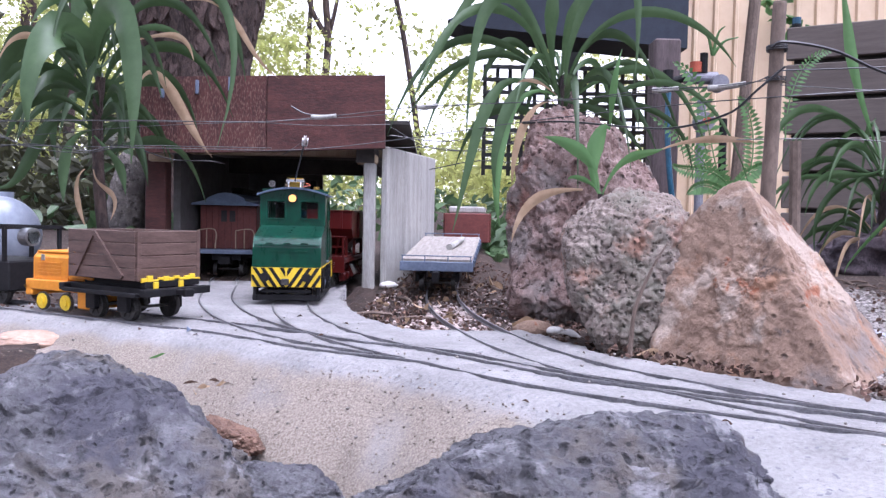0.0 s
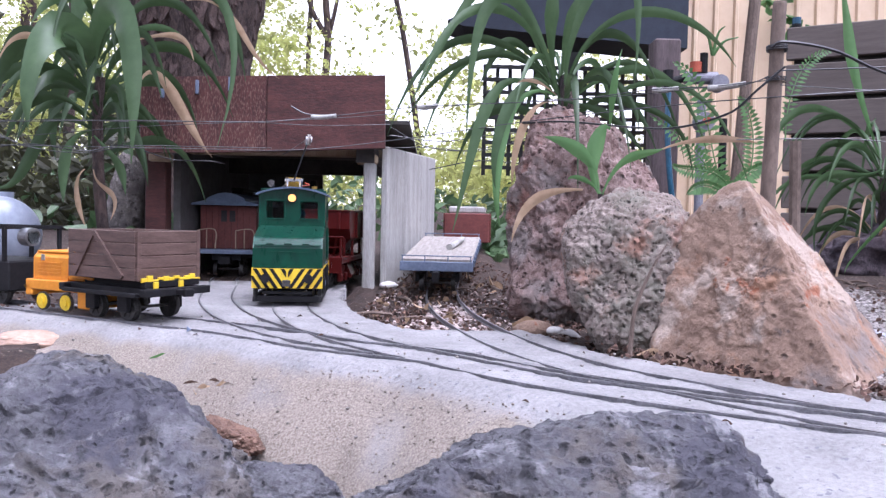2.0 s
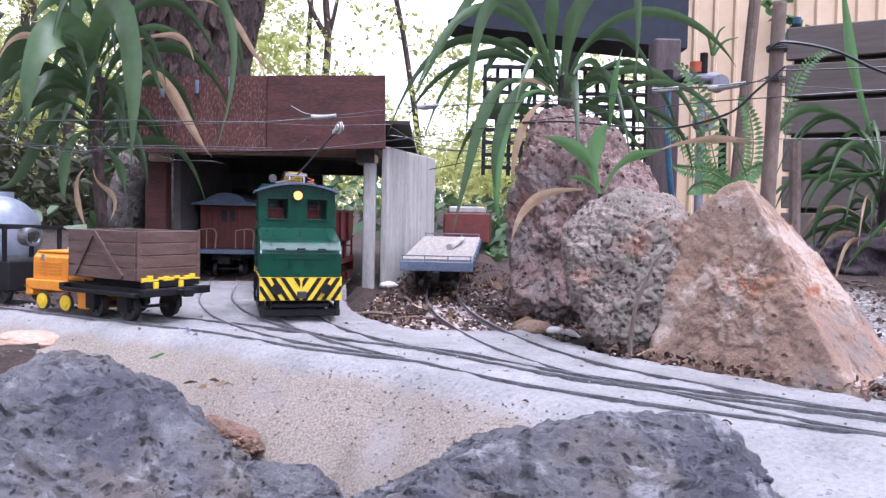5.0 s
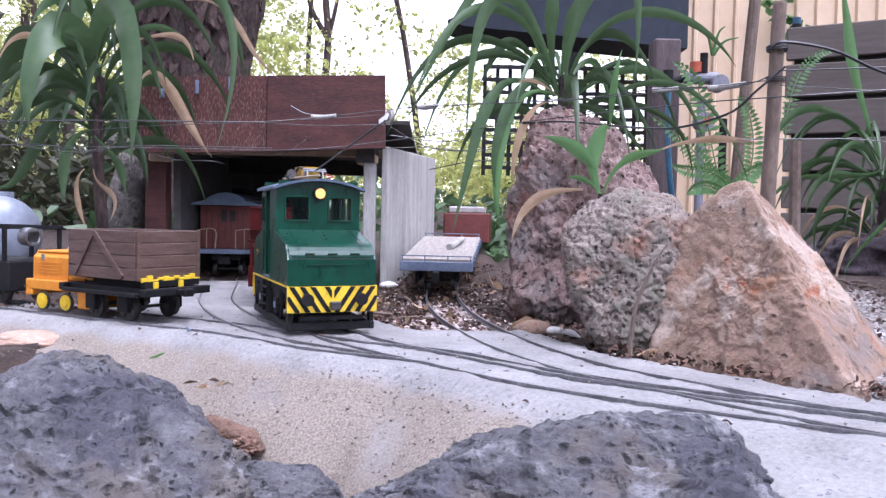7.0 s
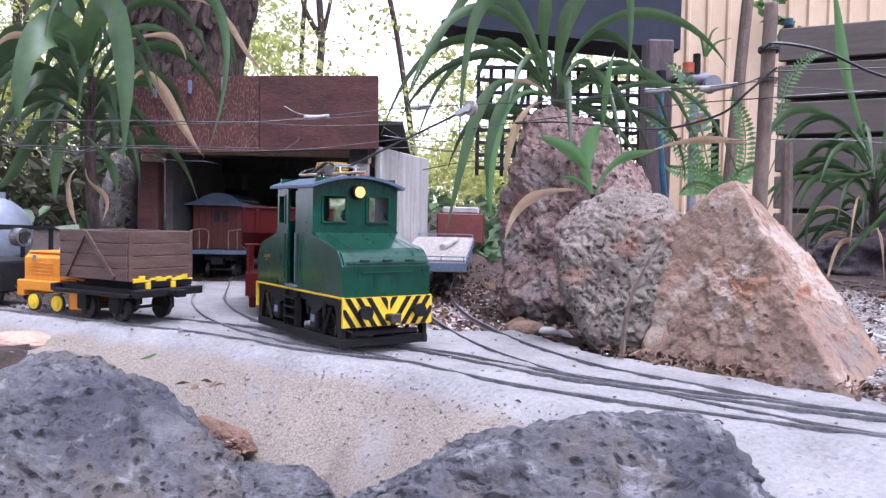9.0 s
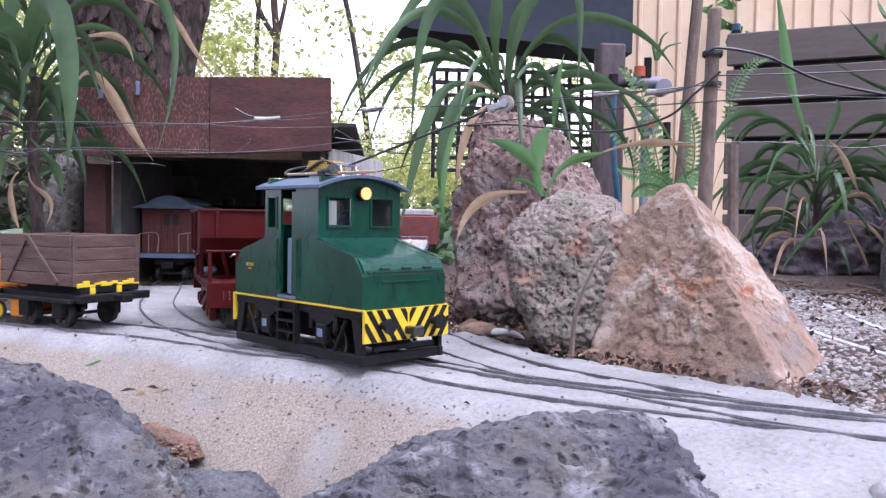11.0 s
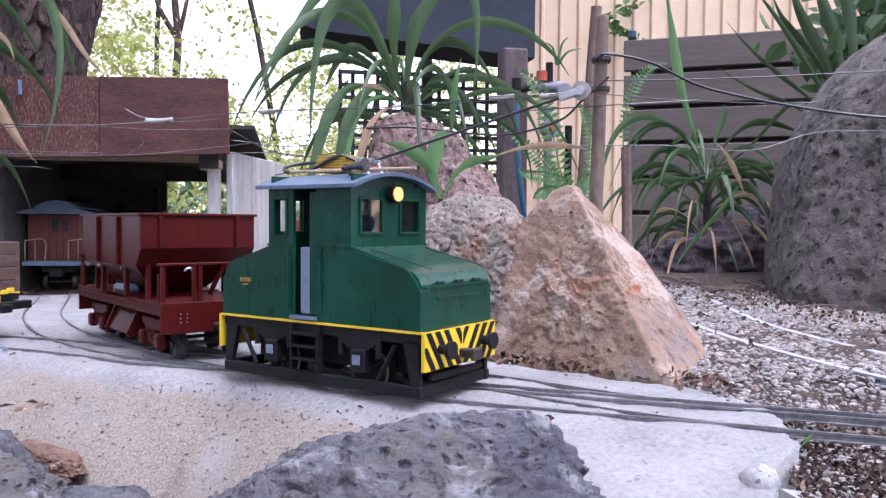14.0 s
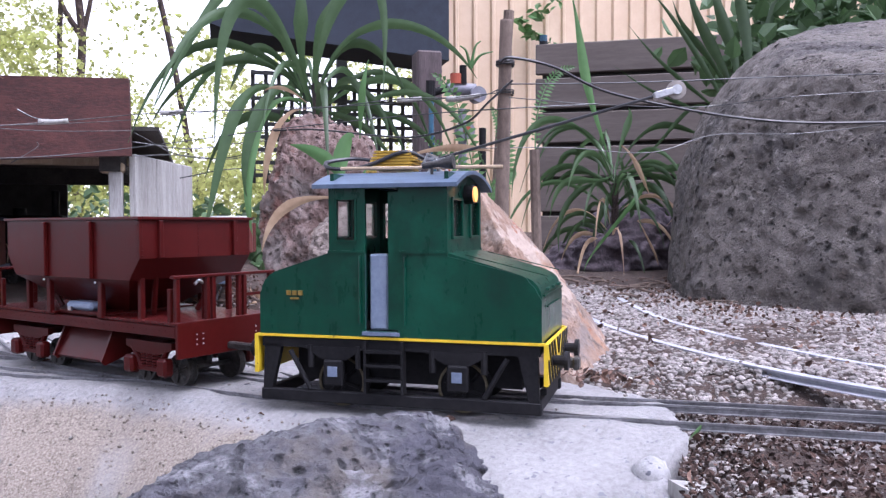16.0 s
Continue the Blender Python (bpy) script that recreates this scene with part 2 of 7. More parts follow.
OXIDE.node_tree.nodes["Principled BSDF"].inputs["Specular IOR Level"].default_value = 0.2
CABOOSE_RED = surface("dull_brown_red", (0.10, 0.022, 0.018), (0.17, 0.045, 0.035), 40, 0.6, 0.2)
WAGON_WOOD = surface("brown_wagon_boards", (0.06, 0.034, 0.026), (0.135, 0.083, 0.066), 30, 0.6, 0.4, stretch=(1, 1, 6), dist=0.0008)
ORANGE = surface("orange_paint", (0.60, 0.21, 0.012), (0.75, 0.30, 0.02), 40, 0.42, 0.15)
BLUE_GREY = surface("blue_grey_paint", (0.10, 0.13, 0.19), (0.18, 0.22, 0.30), 40, 0.55, 0.2)
PALE_BLUE = surface("pale_blue_plastic", (0.20, 0.25, 0.34), (0.30, 0.36, 0.46), 40, 0.4, 0.1)
DECK = surface("weathered_deck", (0.20, 0.18, 0.16), (0.37, 0.335, 0.30), 30, 0.85, 0.4, stretch=(1, 8, 1), island=0.15)
SILVER = surface("silver_paint", (0.24, 0.27, 0.32), (0.33, 0.36, 0.42), 20, 0.42, 0.08, metal=0.3)
RUST_TIMBER = surface("rusty_red_timber", (0.038, 0.011, 0.009), (0.095, 0.030, 0.024), 14, 0.75, 0.6, fine=8, dist=0.002, stretch=(1, 1, 3))
FLAKED_TIMBER = surface("flaking_red_timber", (0.038, 0.011, 0.009), (0.10, 0.031, 0.024), 16, 0.75, 0.7, fine=8, dist=0.002, stretch=(2.5, 2.5, 0.7), speck=(0.155, 0.085, 0.065), speck_scale=210, speck_cut=0.64, speck_soft=0.12)
GREY_TIMBER = surface("weathered_grey_timber", (0.26, 0.25, 0.23), (0.46, 0.45, 0.42), 14, 0.9, 0.6, fine=9, dist=0.002, stretch=(5, 5, 0.6))
BUFF_TIMBER = surface("buff_timber", (0.30, 0.22, 0.14), (0.45, 0.35, 0.24), 18, 0.85, 0.5, stretch=(5, 5, 0.8))
DARK_SHEET = surface("near_black_sheet", (0.02, 0.018, 0.016), (0.06, 0.052, 0.046), 20, 0.8, 0.4)
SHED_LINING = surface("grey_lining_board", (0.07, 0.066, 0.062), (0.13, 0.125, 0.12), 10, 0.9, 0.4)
BARK = surface("rough_bark", (0.014, 0.009, 0.008), (0.105, 0.070, 0.058), 14, 0.95, 1.0, fine=5, dist=0.02, stretch=(2.2, 2.2, 0.8))
BARK_PLATE = surface("bark_plate", (0.020, 0.012, 0.010), (0.135, 0.092, 0.078), 40, 0.95, 0.9, fine=6, dist=0.006, stretch=(2.5, 2.5, 0.7))
THIN_BARK = surface("thin_bark", (0.09, 0.065, 0.05), (0.20, 0.15, 0.12), 40, 0.9, 0.6, dist=0.002, stretch=(1, 1, 0.4))
CREAM_WALL = surface("cream_steel_wall", (0.62, 0.46, 0.30), (0.70, 0.54, 0.37), 3, 0.5, 0.05)
SLAT = surface("brown_painted_slat", (0.095, 0.076, 0.066), (0.14, 0.115, 0.10), 8, 0.75, 0.3, stretch=(0.4, 3, 3))
DARK_POST = surface("dark_post", (0.06, 0.045, 0.045), (0.13, 0.10, 0.10), 12, 0.85, 0.6, stretch=(4, 4, 0.6))
LATTICE = surface("dark_lattice", (0.012, 0.013, 0.013), (0.03, 0.032, 0.03), 10, 0.7, 0.2)
EAVE = surface("dark_roof", (0.018, 0.023, 0.034), (0.036, 0.044, 0.060), 4, 0.95, 0.2)
LEAF = leaf_material("strap_leaf", (0.050, 0.098, 0.036), (0.105, 0.175, 0.075), 24, rough=0.42)
LEAF_DEEP = leaf_material("deep_green_leaf", (0.024, 0.048, 0.018), (0.064, 0.110, 0.042), 14)
# Brownish leaf, darkened in its colour for the shade inside the thicket.
THICKET_LEAF = leaf_material("shaded_thicket_leaf", (0.028, 0.032, 0.016), (0.105, 0.105, 0.055), 10, rough=0.5, island=0.5)
LEAF_PALE = leaf_material("pale_green_leaf", (0.08, 0.19, 0.06), (0.16, 0.30, 0.11), 18)
DRY_LEAF = leaf_material("dry_straw_leaf", (0.30, 0.19, 0.10), (0.58, 0.43, 0.29), 40, rough=0.8)
# Leaf colour is paler than real foliage, with the sunlight put into it.
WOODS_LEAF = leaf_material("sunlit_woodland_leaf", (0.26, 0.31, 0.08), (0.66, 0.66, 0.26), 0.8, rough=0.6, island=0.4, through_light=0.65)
LITTER = surface("leaf_litter", (0.035, 0.018, 0.012), (0.185, 0.112, 0.082), 60, 0.9, 0.4, island=0.5)
CLAY = surface("reddish_clay", (0.080, 0.042, 0.026), (0.235, 0.140, 0.098), 40, 0.95, 0.9, fine=8, dist=0.004, speck=(0.35, 0.28, 0.22), speck_scale=200, speck_cut=0.70)
PALE = surface("bleached_shell", (0.6, 0.57, 0.53), (0.8, 0.77, 0.73), 40, 0.7, 0.3)
WIRE = surface("galvanised_wire", (0.05, 0.05, 0.05), (0.14, 0.14, 0.14), 60, 0.4, 0.1, metal=0.7)
CABLE = surface("black_cable", (0.01, 0.01, 0.011), (0.025, 0.025, 0.027), 60, 0.4, 0.1)
RED_PLASTIC = surface("orange_red_plastic", (0.30, 0.05, 0.02), (0.42, 0.09, 0.04), 30, 0.5, 0.1)
BLUE_PLASTIC = surface("blue_plastic", (0.008, 0.05, 0.09), (0.015, 0.09, 0.15), 30, 0.4, 0.1)
GREY_PLASTIC = surface("grey_plastic", (0.14, 0.14, 0.17), (0.24, 0.24, 0.27), 30, 0.5, 0.1)
GLASS = glass_material("window_glass")
LAMP_GLOW = glow("lit_headlamp", (1.0, 0.48, 0.11), 0.75)
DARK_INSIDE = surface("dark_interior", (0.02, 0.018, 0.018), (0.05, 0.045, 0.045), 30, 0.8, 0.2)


# ================= mesh helpers =================
def finish(name, bm, material, smooth=False):
    me = bpy.data.meshes.new(name)
    bmesh.ops.recalc_face_normals(bm, faces=bm.faces)
    bm.to_mesh(me)
    bm.free()
    for m in material if isinstance(material, (list, tuple)) else [material]:
        me.materials.append(m)
    if smooth:
        for p in me.polygons:
            p.use_smooth = True
    return me


def part(name, bm, material, parent=None, label="", smooth=False):
    ob = new(name, finish(name, bm, material, smooth))
    if parent:
        ob.parent = parent
    return tagged(ob, label)


def root(name, label, category, group="", at=None):
    ob = new(name)
    ob.empty_display_size = 0.02
    if at:
        ob.matrix_world = at
    return tagged(ob, label, category, group)


def box(bm, c, s, bevel=0.0, rot=None, mat=0):
    m = Matrix.Translation(c) @ (rot.to_4x4() if rot else Matrix.Identity(4)) @ Matrix.Diagonal((*s, 1))
    got = bmesh.ops.create_cube(bm, size=1, matrix=m)["verts"]
    faces = {f for v in got for f in v.link_faces}
    for f in faces:
        f.material_index = mat
    if bevel:
        edges = list({e for v in got for e in v.link_edges})
        bmesh.ops.bevel(bm, geom=edges, offset=bevel, segments=1, affect="EDGES")
    return bm


def boxes(*items, bevel=0.0):
    bm = bmesh.new()
    for c, s in items:
        box(bm, c, s, bevel)
    return bm


def rod(bm, a, b, r, seg=8, r2=None):
    a, b = Vector(a), Vector(b)
    d = b - a
    m = Matrix.Translation((a + b) / 2) @ d.to_track_quat("Z", "Y").to_matrix().to_4x4()
    bmesh.ops.create_cone(bm, cap_ends=True, segments=seg, radius1=r, radius2=r if r2 is None else r2, depth=max(d.length, 1e-6), matrix=m)
    return bm


def rods(r, *pairs, seg=6):
    bm = bmesh.new()
    for a, b in pairs:
        rod(bm, a, b, r, seg)
    return bm


def tube(points, r, seg=6, bm=None, taper=1.0):
    """A round bar along a smooth line of points."""
    bm = bm or bmesh.new()
    pts = [Vector(p) for p in points]
    rings = []
    for i, p in enumerate(pts):
        d = (pts[min(i + 1, len(pts) - 1)] - pts[max(i - 1, 0)]).normalized()
        up = Vector((0, 0, 1)) if abs(d.z) < 0.9 else Vector((1, 0, 0))
        u = d.cross(up).normalized()
        w = d.cross(u)
        rad = r * (1 + (taper - 1) * i / max(1, len(pts) - 1))
        rings.append([bm.verts.new(p + rad * (math.cos(2 * math.pi * j / seg) * u + math.sin(2 * math.pi * j / seg) * w)) for j in range(seg)])
    for a, b in zip(rings, rings[1:]):
        for j in range(seg):
            bm.faces.new((a[j], a[(j + 1) % seg], b[(j + 1) % seg], b[j]))
    bm.faces.new(rings[0])
    bm.faces.new(rings[-1])
    return bm


def spline(points, steps=12):
    """Catmull-Rom line through points."""
    p = [Vector(q) for q in points]
    p = [2 * p[0] - p[1]] + p + [2 * p[-1] - p[-2]]
    out = []
    for i in range(1, len(p) - 2):
        a, b, c, d = p[i - 1:i + 3]
        for k in range(steps):
            t = k / steps
            out.append(0.5 * (2 * b + (c - a) * t + (2 * a - 5 * b + 4 * c - d) * t * t + (3 * b - a - 3 * c + d) * t ** 3))
    return out + [p[-2]]


def extrude(bm, profile, axis, lo, hi, mat=0):
    """A closed profile of (u, v) pushed from lo to hi along axis 'x' (u=y, v=z) or 'y' (u=x, v=z)."""
    put = (lambda u, v, w: (w, u, v)) if axis == "x" else (lambda u, v, w: (u, w, v))
    a = [bm.verts.new(put(u, v, lo)) for u, v in profile]
    b = [bm.verts.new(put(u, v, hi)) for u, v in profile]
    faces = [bm.faces.new(a), bm.faces.new(b)]
    n = len(profile)
    faces += [bm.faces.new((a[i], a[(i + 1) % n], b[(i + 1) % n], b[i])) for i in range(n)]
    for f in faces:
        f.material_index = mat
    return bm


class Path:
    """A line in plan with its length, place and heading."""

    def __init__(self, points, steps=16):
        self.p = spline([(x, y, 0) for x, y in points], steps)
        self.s = [0.0]
        for a, b in zip(self.p, self.p[1:]):
            self.s.append(self.s[-1] + (b - a).length)

    def at(self, s):
        s = min(max(s, 0.0), self.s[-1] - 1e-6)
        i = max(k for k in range(len(self.s) - 1) if self.s[k] <= s)
        f = (s - self.s[i]) / (self.s[i + 1] - self.s[i])
        return self.p[i].lerp(self.p[i + 1], f)

    def seat(self, s, wheelbase):
        a, b = self.at(s - wheelbase / 2), self.at(s + wheelbase / 2)
        c = (a + b) / 2
        return c, math.degrees(math.atan2(b.y - a.y, b.x - a.x))

    def nearest(self, x, y):
        return min(range(len(self.p)), key=lambda i: (self.p[i].x - x) ** 2 + (self.p[i].y - y) ** 2)


# ================= tracks in plan =================
LOCO_LINE = Path([(-0.178, 1.75), (-0.188, 1.42), (-0.200, 1.24), (-0.2055, 1.094), (-0.180, 0.95), (-0.145, 0.845), (-0.106, 0.765), (-0.056, 0.697), (-0.008, 0.644), (0.030, 0.603), (0.080, 0.555), (0.155, 0.503), (0.285, 0.428), (0.40, 0.36), (0.62, 0.22)])
MAIN_LINE = Path([(-0.80, 1.05), (-0.56, 0.965), (-0.42, 0.895), (-0.295, 0.828), (-0.21, 0.783), (-0.148, 0.738), (-0.090, 0.692), (-0.004, 0.649), (0.034, 0.608), (0.084, 0.560), (0.159, 0.509), (0.289, 0.434), (0.404, 0.366), (0.624, 0.226)])
SHED_LINE = Path([(-0.40, 1.75), (-0.385, 1.42), (-0.352, 1.27), (-0.302, 1.055), (-0.242, 0.90), (-0.182, 0.80), (-0.125, 0.733), (-0.07, 0.69), (-0.004, 0.642), (0.03, 0.603)])
SIDING_LINE = Path([(0.04, 2.0), (0.015, 1.5), (0.0, 1.2), (0.012, 0.97), (0.042, 0.80), (0.075, 0.69), (0.118, 0.60), (0.17, 0.54), (0.230, 0.474), (0.286, 0.429), (0.401, 0.361)])
LOCO_START = LOCO_LINE.s[LOCO_LINE.nearest(-0.2055, 1.094)]


def beside(x, y):
    """Metres off the main line, positive on its near side."""
    i = MAIN_LINE.nearest(x, y)
    p, q, o = MAIN_LINE.p[i], MAIN_LINE.p[min(i + 1, len(MAIN_LINE.p) - 1)], MAIN_LINE.p[max(i - 1, 0)]
    d = (q - o).normalized()
    return (x - p.x) * d.y - (y - p.y) * d.x


def slope(x, y):
    """Height of the mortared ground along the line: level under the rails, falling away towards the front."""
    off = beside(x, y)
    fall = max(0.0, off - 0.045)
    left = min(1.0, max(0.0, (0.16 - x) / 0.2))
    return -0.0024 - fall * (0.25 + 0.55 * left) - 0.3 * max(0, fall - 0.06)


def siding_rise(x, y):
    """The siding climbs a little towards its far end."""
    return min(0.030, max(0.0, y - 1.16) * 0.080) * min(1.0, max(0.0, (0.105 - abs(x - 0.02)) / 0.04))


def fbm(x, y, z=0.0, oct=4):
    return noise.fractal(Vector((x, y, z)), 1.0, 2.0, oct)


def inside(poly, x, y):
    hit = False
    for (x1, y1), (x2, y2) in zip(poly, poly[1:] + poly[:1]):
        if (y1 > y) != (y2 > y) and x < (x2 - x1) * (y - y1) / (y2 - y1) + x1:
            hit = not hit
    return hit


SLAB = [(-0.75, 1.10), (-0.62, 1.03), (-0.50, 0.97), (-0.43, 1.0), (-0.45, 1.36), (-0.16, 1.33), (-0.145, 1.13), (-0.100, 0.94), (-0.04, 0.815), (0.02, 0.805), (0.085, 0.83), (0.118, 0.76), (0.155, 0.675), (0.228, 0.595), (0.300, 0.520), (0.318, 0.470), (0.296, 0.40), (0.262, 0.36), (0.225, 0.29), (0.17, 0.28), (0.10, 0.36), (0.0, 0.38), (-0.05, 0.42), (-0.118, 0.515), (-0.160, 0.60), (-0.25, 0.675), (-0.34, 0.73), (-0.44, 0.79), (-0.56, 0.86), (-0.75, 0.95)]


# ================= ground =================
def build_ground():
    n = 230
    bm = bmesh.new()
    def warp(u, near, far):
        return near * math.sinh(u * math.asinh(far / near))
    rows = []
    for j in range(n):
        v = -1 + 2 * j / (n - 1)
        row = []
        for i in range(n):
            u = -1 + 2 * i / (n - 1)
            x, y = 0.05 + warp(u, 0.16, 60), 0.75 + warp(v, 0.16, 60)
            r = math.hypot(x, y - 0.7)
            calm = 0.25 if x > 0.24 else 1.0
            z = -0.016 + calm * (0.006 * fbm(x * 14, y * 14) + 0.004 * fbm(x * 60, y * 60))
            edge = 0.50 + 0.20 * min(1, max(0, (0.10 - x) / 0.15))
            front = min(1, max(0, (edge - y) / 0.14)) * min(1, max(0, (0.32 - x) / 0.12))
            z -= 0.12 * front * front * (3 - 2 * front)
            if x > 0.24:
                z += 0.022 * min(1, (x - 0.24) / 0.16) * min(1, max(0, (-0.05 - beside(x, y)) / 0.06)) if r < 1.5 else 0.022
            z += min(0.25, max(0, y - 1.0) * 0.03) + 0.05 * min(1, r / 4) * fbm(x * 0.8, y * 0.8)
            z += siding_rise(x, y)
            if -0.8 < x < 0.36 and 0.2 < y < 1.45 and any(inside(SLAB, x + a, y + b) for a, b in ((0, 0), (0.012, 0), (-0.012, 0), (0, 0.012), (0, -0.012))):
                z = min(z, slope(x, y) - 0.02)
            row.append(bm.verts.new((x, y, z)))
        rows.append(row)
    for a, b in zip(rows, rows[1:]):
        for i in range(n - 1):
            bm.faces.new((a[i], a[i + 1], b[i + 1], b[i]))
    ob = part("ground", bm, SOIL, smooth=True)
    return tagged(ob, "dark garden soil with bark and fallen leaves", "ground", kind="structure")


def build_slab():
    """The mortar bed under the rails: an uneven slab with a ragged edge."""
    step = 0.0065
    bm = bmesh.new()
    nx, ny = int(1.1 / step), int(1.12 / step)
    grid = {}
    def vert(i, j):
        if (i, j) not in grid:
            x, y = -0.76 + i * step, 0.26 + j * step
            z = slope(x, y) + 0.0022 * fbm(x * 22, y * 22) + 0.0011 * fbm(x * 90, y * 90)
            grid[i, j] = bm.verts.new((x + 0.002 * fbm(x * 80, y * 80, 3), y + 0.002 * fbm(x * 80, y * 80, 7), z))
        return grid[i, j]
    for i in range(nx):
        for j in range(ny):
            x, y = -0.76 + (i + 0.5) * step, 0.26 + (j + 0.5) * step
            wx, wy = 0.008 * fbm(x * 30, y * 30, 1), 0.008 * fbm(x * 30, y * 30, 5)
            if inside(SLAB, x + wx, y + wy):
                bm.faces.new((vert(i, j), vert(i + 1, j), vert(i + 1, j + 1), vert(i, j + 1)))
    edge = [e for e in bm.edges if len(e.link_faces) == 1]
    rim = list({v for e in edge for v in e.verts})
    for _ in range(5):
        bmesh.ops.smooth_vert(bm, verts=rim, factor=0.5, use_axis_x=True, use_axis_y=True, use_axis_z=False)
    low = bmesh.ops.extrude_edge_only(bm, edges=edge)["geom"]
    for g in low:
        if isinstance(g, bmesh.types.BMVert):
            g.co.z -= 0.03
            g.co.y += 0.003
    ob = part("track_bed", bm, MORTAR, smooth=True)
    wear = ob.data.attributes.new("wear", "FLOAT", "POINT")
    for v, w in zip(ob.data.vertices, wear.data):
        x, y = v.co.x, v.co.y
        w.value = min(1, max(0, (-0.004 - slope(x, y)) / 0.014)) * min(1, max(0, (0.14 - x) / 0.10)) * (0.75 + 0.4 * fbm(x * 18, y * 18, 9))
    return tagged(ob, "pale grey mortar track bed with a worn sandy edge", "track bed", kind="structure")


# ================= rails =================
def build_track(name, line, gauge, s0, ends, material, label, height=0.0048, width=0.0018, z=0.0):
    """Two flat-footed rails along a line."""
    top = root(name, label, "railway track")
    top["kind"] = "structure"
    for side, s1 in zip((-1, 1), ends):
        steps = max(8, int((s1 - s0) / 0.012))
        bm = bmesh.new()
        prof = [(-0.5, 0), (0.5, 0), (0.5, -0.28), (0.18, -0.4), (0.18, -0.82), (0.9, -0.9), (0.9, -1.0), (-0.9, -1.0), (-0.9, -0.9), (-0.18, -0.82), (-0.18, -0.4), (-0.5, -0.28)]
        rings = []
        for k in range(steps + 1):
            s = s0 + (s1 - s0) * k / steps
            c, h = line.seat(s, 0.01)
            n = Vector((-math.sin(radians(h)), math.cos(radians(h)), 0))
            c = c + n * side * gauge / 2
            up = z + siding_rise(c.x, c.y) * (line is SIDING_LINE)
            rings.append([bm.verts.new((c.x + n.x * u * width, c.y + n.y * u * width, up + v * height)) for u, v in prof])
        m = len(prof)
        for a, b in zip(rings, rings[1:]):
            for j in range(m):
                bm.faces.new((a[j], a[(j + 1) % m], b[(j + 1) % m], b[j]))
        bm.faces.new(rings[0]), bm.faces.new(rings[-1])
        part("rail", bm, material, top)
    return top


build_ground()
build_slab()


def along(line, x, y):
    return line.s[line.nearest(x, y)]


build_track("railway_track", LOCO_LINE, 0.044, 0.02, (along(LOCO_LINE, -0.012, 0.65), LOCO_LINE.s[-1] - 0.05), RAIL, "dull steel model rails set into the mortar")
build_track("railway_track", MAIN_LINE, 0.058, 0.05, (MAIN_LINE.s[-1] - 0.02,) * 2, RAIL, "dull steel model rails leaving the mortar bed for bare soil")
build_track("railway_track", SHED_LINE, 0.042, 0.05, (along(SHED_LINE, -0.045, 0.672), along(SHED_LINE, -0.09, 0.70)), RAIL, "dull steel model rails curving into the shed")
build_track("railway_track", SIDING_LINE, 0.046, 0.05, (along(SIDING_LINE, 0.30, 0.42), along(SIDING_LINE, 0.23, 0.474)), RAIL, "dull steel model rails of the siding under leaf litter")
BACK_LINE = Path([(0.62, 1.25), (0.50, 0.90), (0.458, 0.73), (0.45, 0.55), (0.468, 0.425), (0.53, 0.26)])
build_track("garden_track", BACK_LINE, 0.080, 0.02, (BACK_LINE.s[-1] - 0.02,) * 2, ALU_RAIL, "pale aluminium rails half sunk in pebbly ground", height=0.006, width=0.0080, z=0.0105)


# ================= rocks =================
def rock(name, label, material, centre, size, planes=(), rough=0.06, pits=0.0, detail=5, seed=0, turn=0, lumps=1.6, pit_scale=14.0, sharp=14.0, hollow=None, chips=0.0, chip_scale=3.0, grain=0.0):
    """A boulder: an ellipsoid cut by planes (normal, distance), roughened, with pits like old gas bubbles."""
    bm = bmesh.new()
    bmesh.ops.create_icosphere(bm, subdivisions=detail, radius=1)
    cuts = [(Vector(n).normalized(), d) for n, d in planes]
    off = Vector((seed * 7.3, seed * 3.1, seed * 1.7))
    for v in bm.verts:
        d = v.co.normalized()
        r = 1.0
        inv = r ** -sharp
        for n, dist in cuts:
            c = n.dot(d)
            if c > 0.02:
                inv += (c / dist) ** sharp
        r = inv ** (-1 / sharp)
        p = d * r
        r *= 1 + rough * noise.fractal(p * lumps + off, 1.0, 2.0, 6) + rough * 0.35 * noise.fractal(p * lumps * 6 + off, 1.0, 2.0, 4)
        if pits:
            w = noise.noise(p * pit_scale + off)
            w2 = noise.noise(p * pit_scale * 2.3 - off)
            r -= pits * max(0, w - 0.25) + pits * 0.6 * max(0, w2 - 0.2)
        if chips:
            q = p + 0.12 * Vector((noise.noise(p * 5), noise.noise(p * 5 + off), noise.noise(p * 5 - off)))
            r -= chips * (0.8 - noise.voronoi(q * chip_scale + off)[0][0]) + chips * 0.4 * (0.8 - noise.voronoi(q * chip_scale * 2.7 - off)[0][0])
        if grain:
            r += grain * noise.fractal(p * 22 + off, 0.6, 2.2, 3)
        if hollow:
            c = d.dot(Vector(hollow[0]).normalized())
            r *= 1 - hollow[1] * min(1, max(0, (c - 0.80) / 0.14))
        v.co = d * r
    bmesh.ops.scale(bm, vec=size, verts=bm.verts)
    ob = part(name, bm, material, smooth=True)
    ob.matrix_world = pose(*centre, 0, 0, turn)
    return tagged(ob, label, "rock")


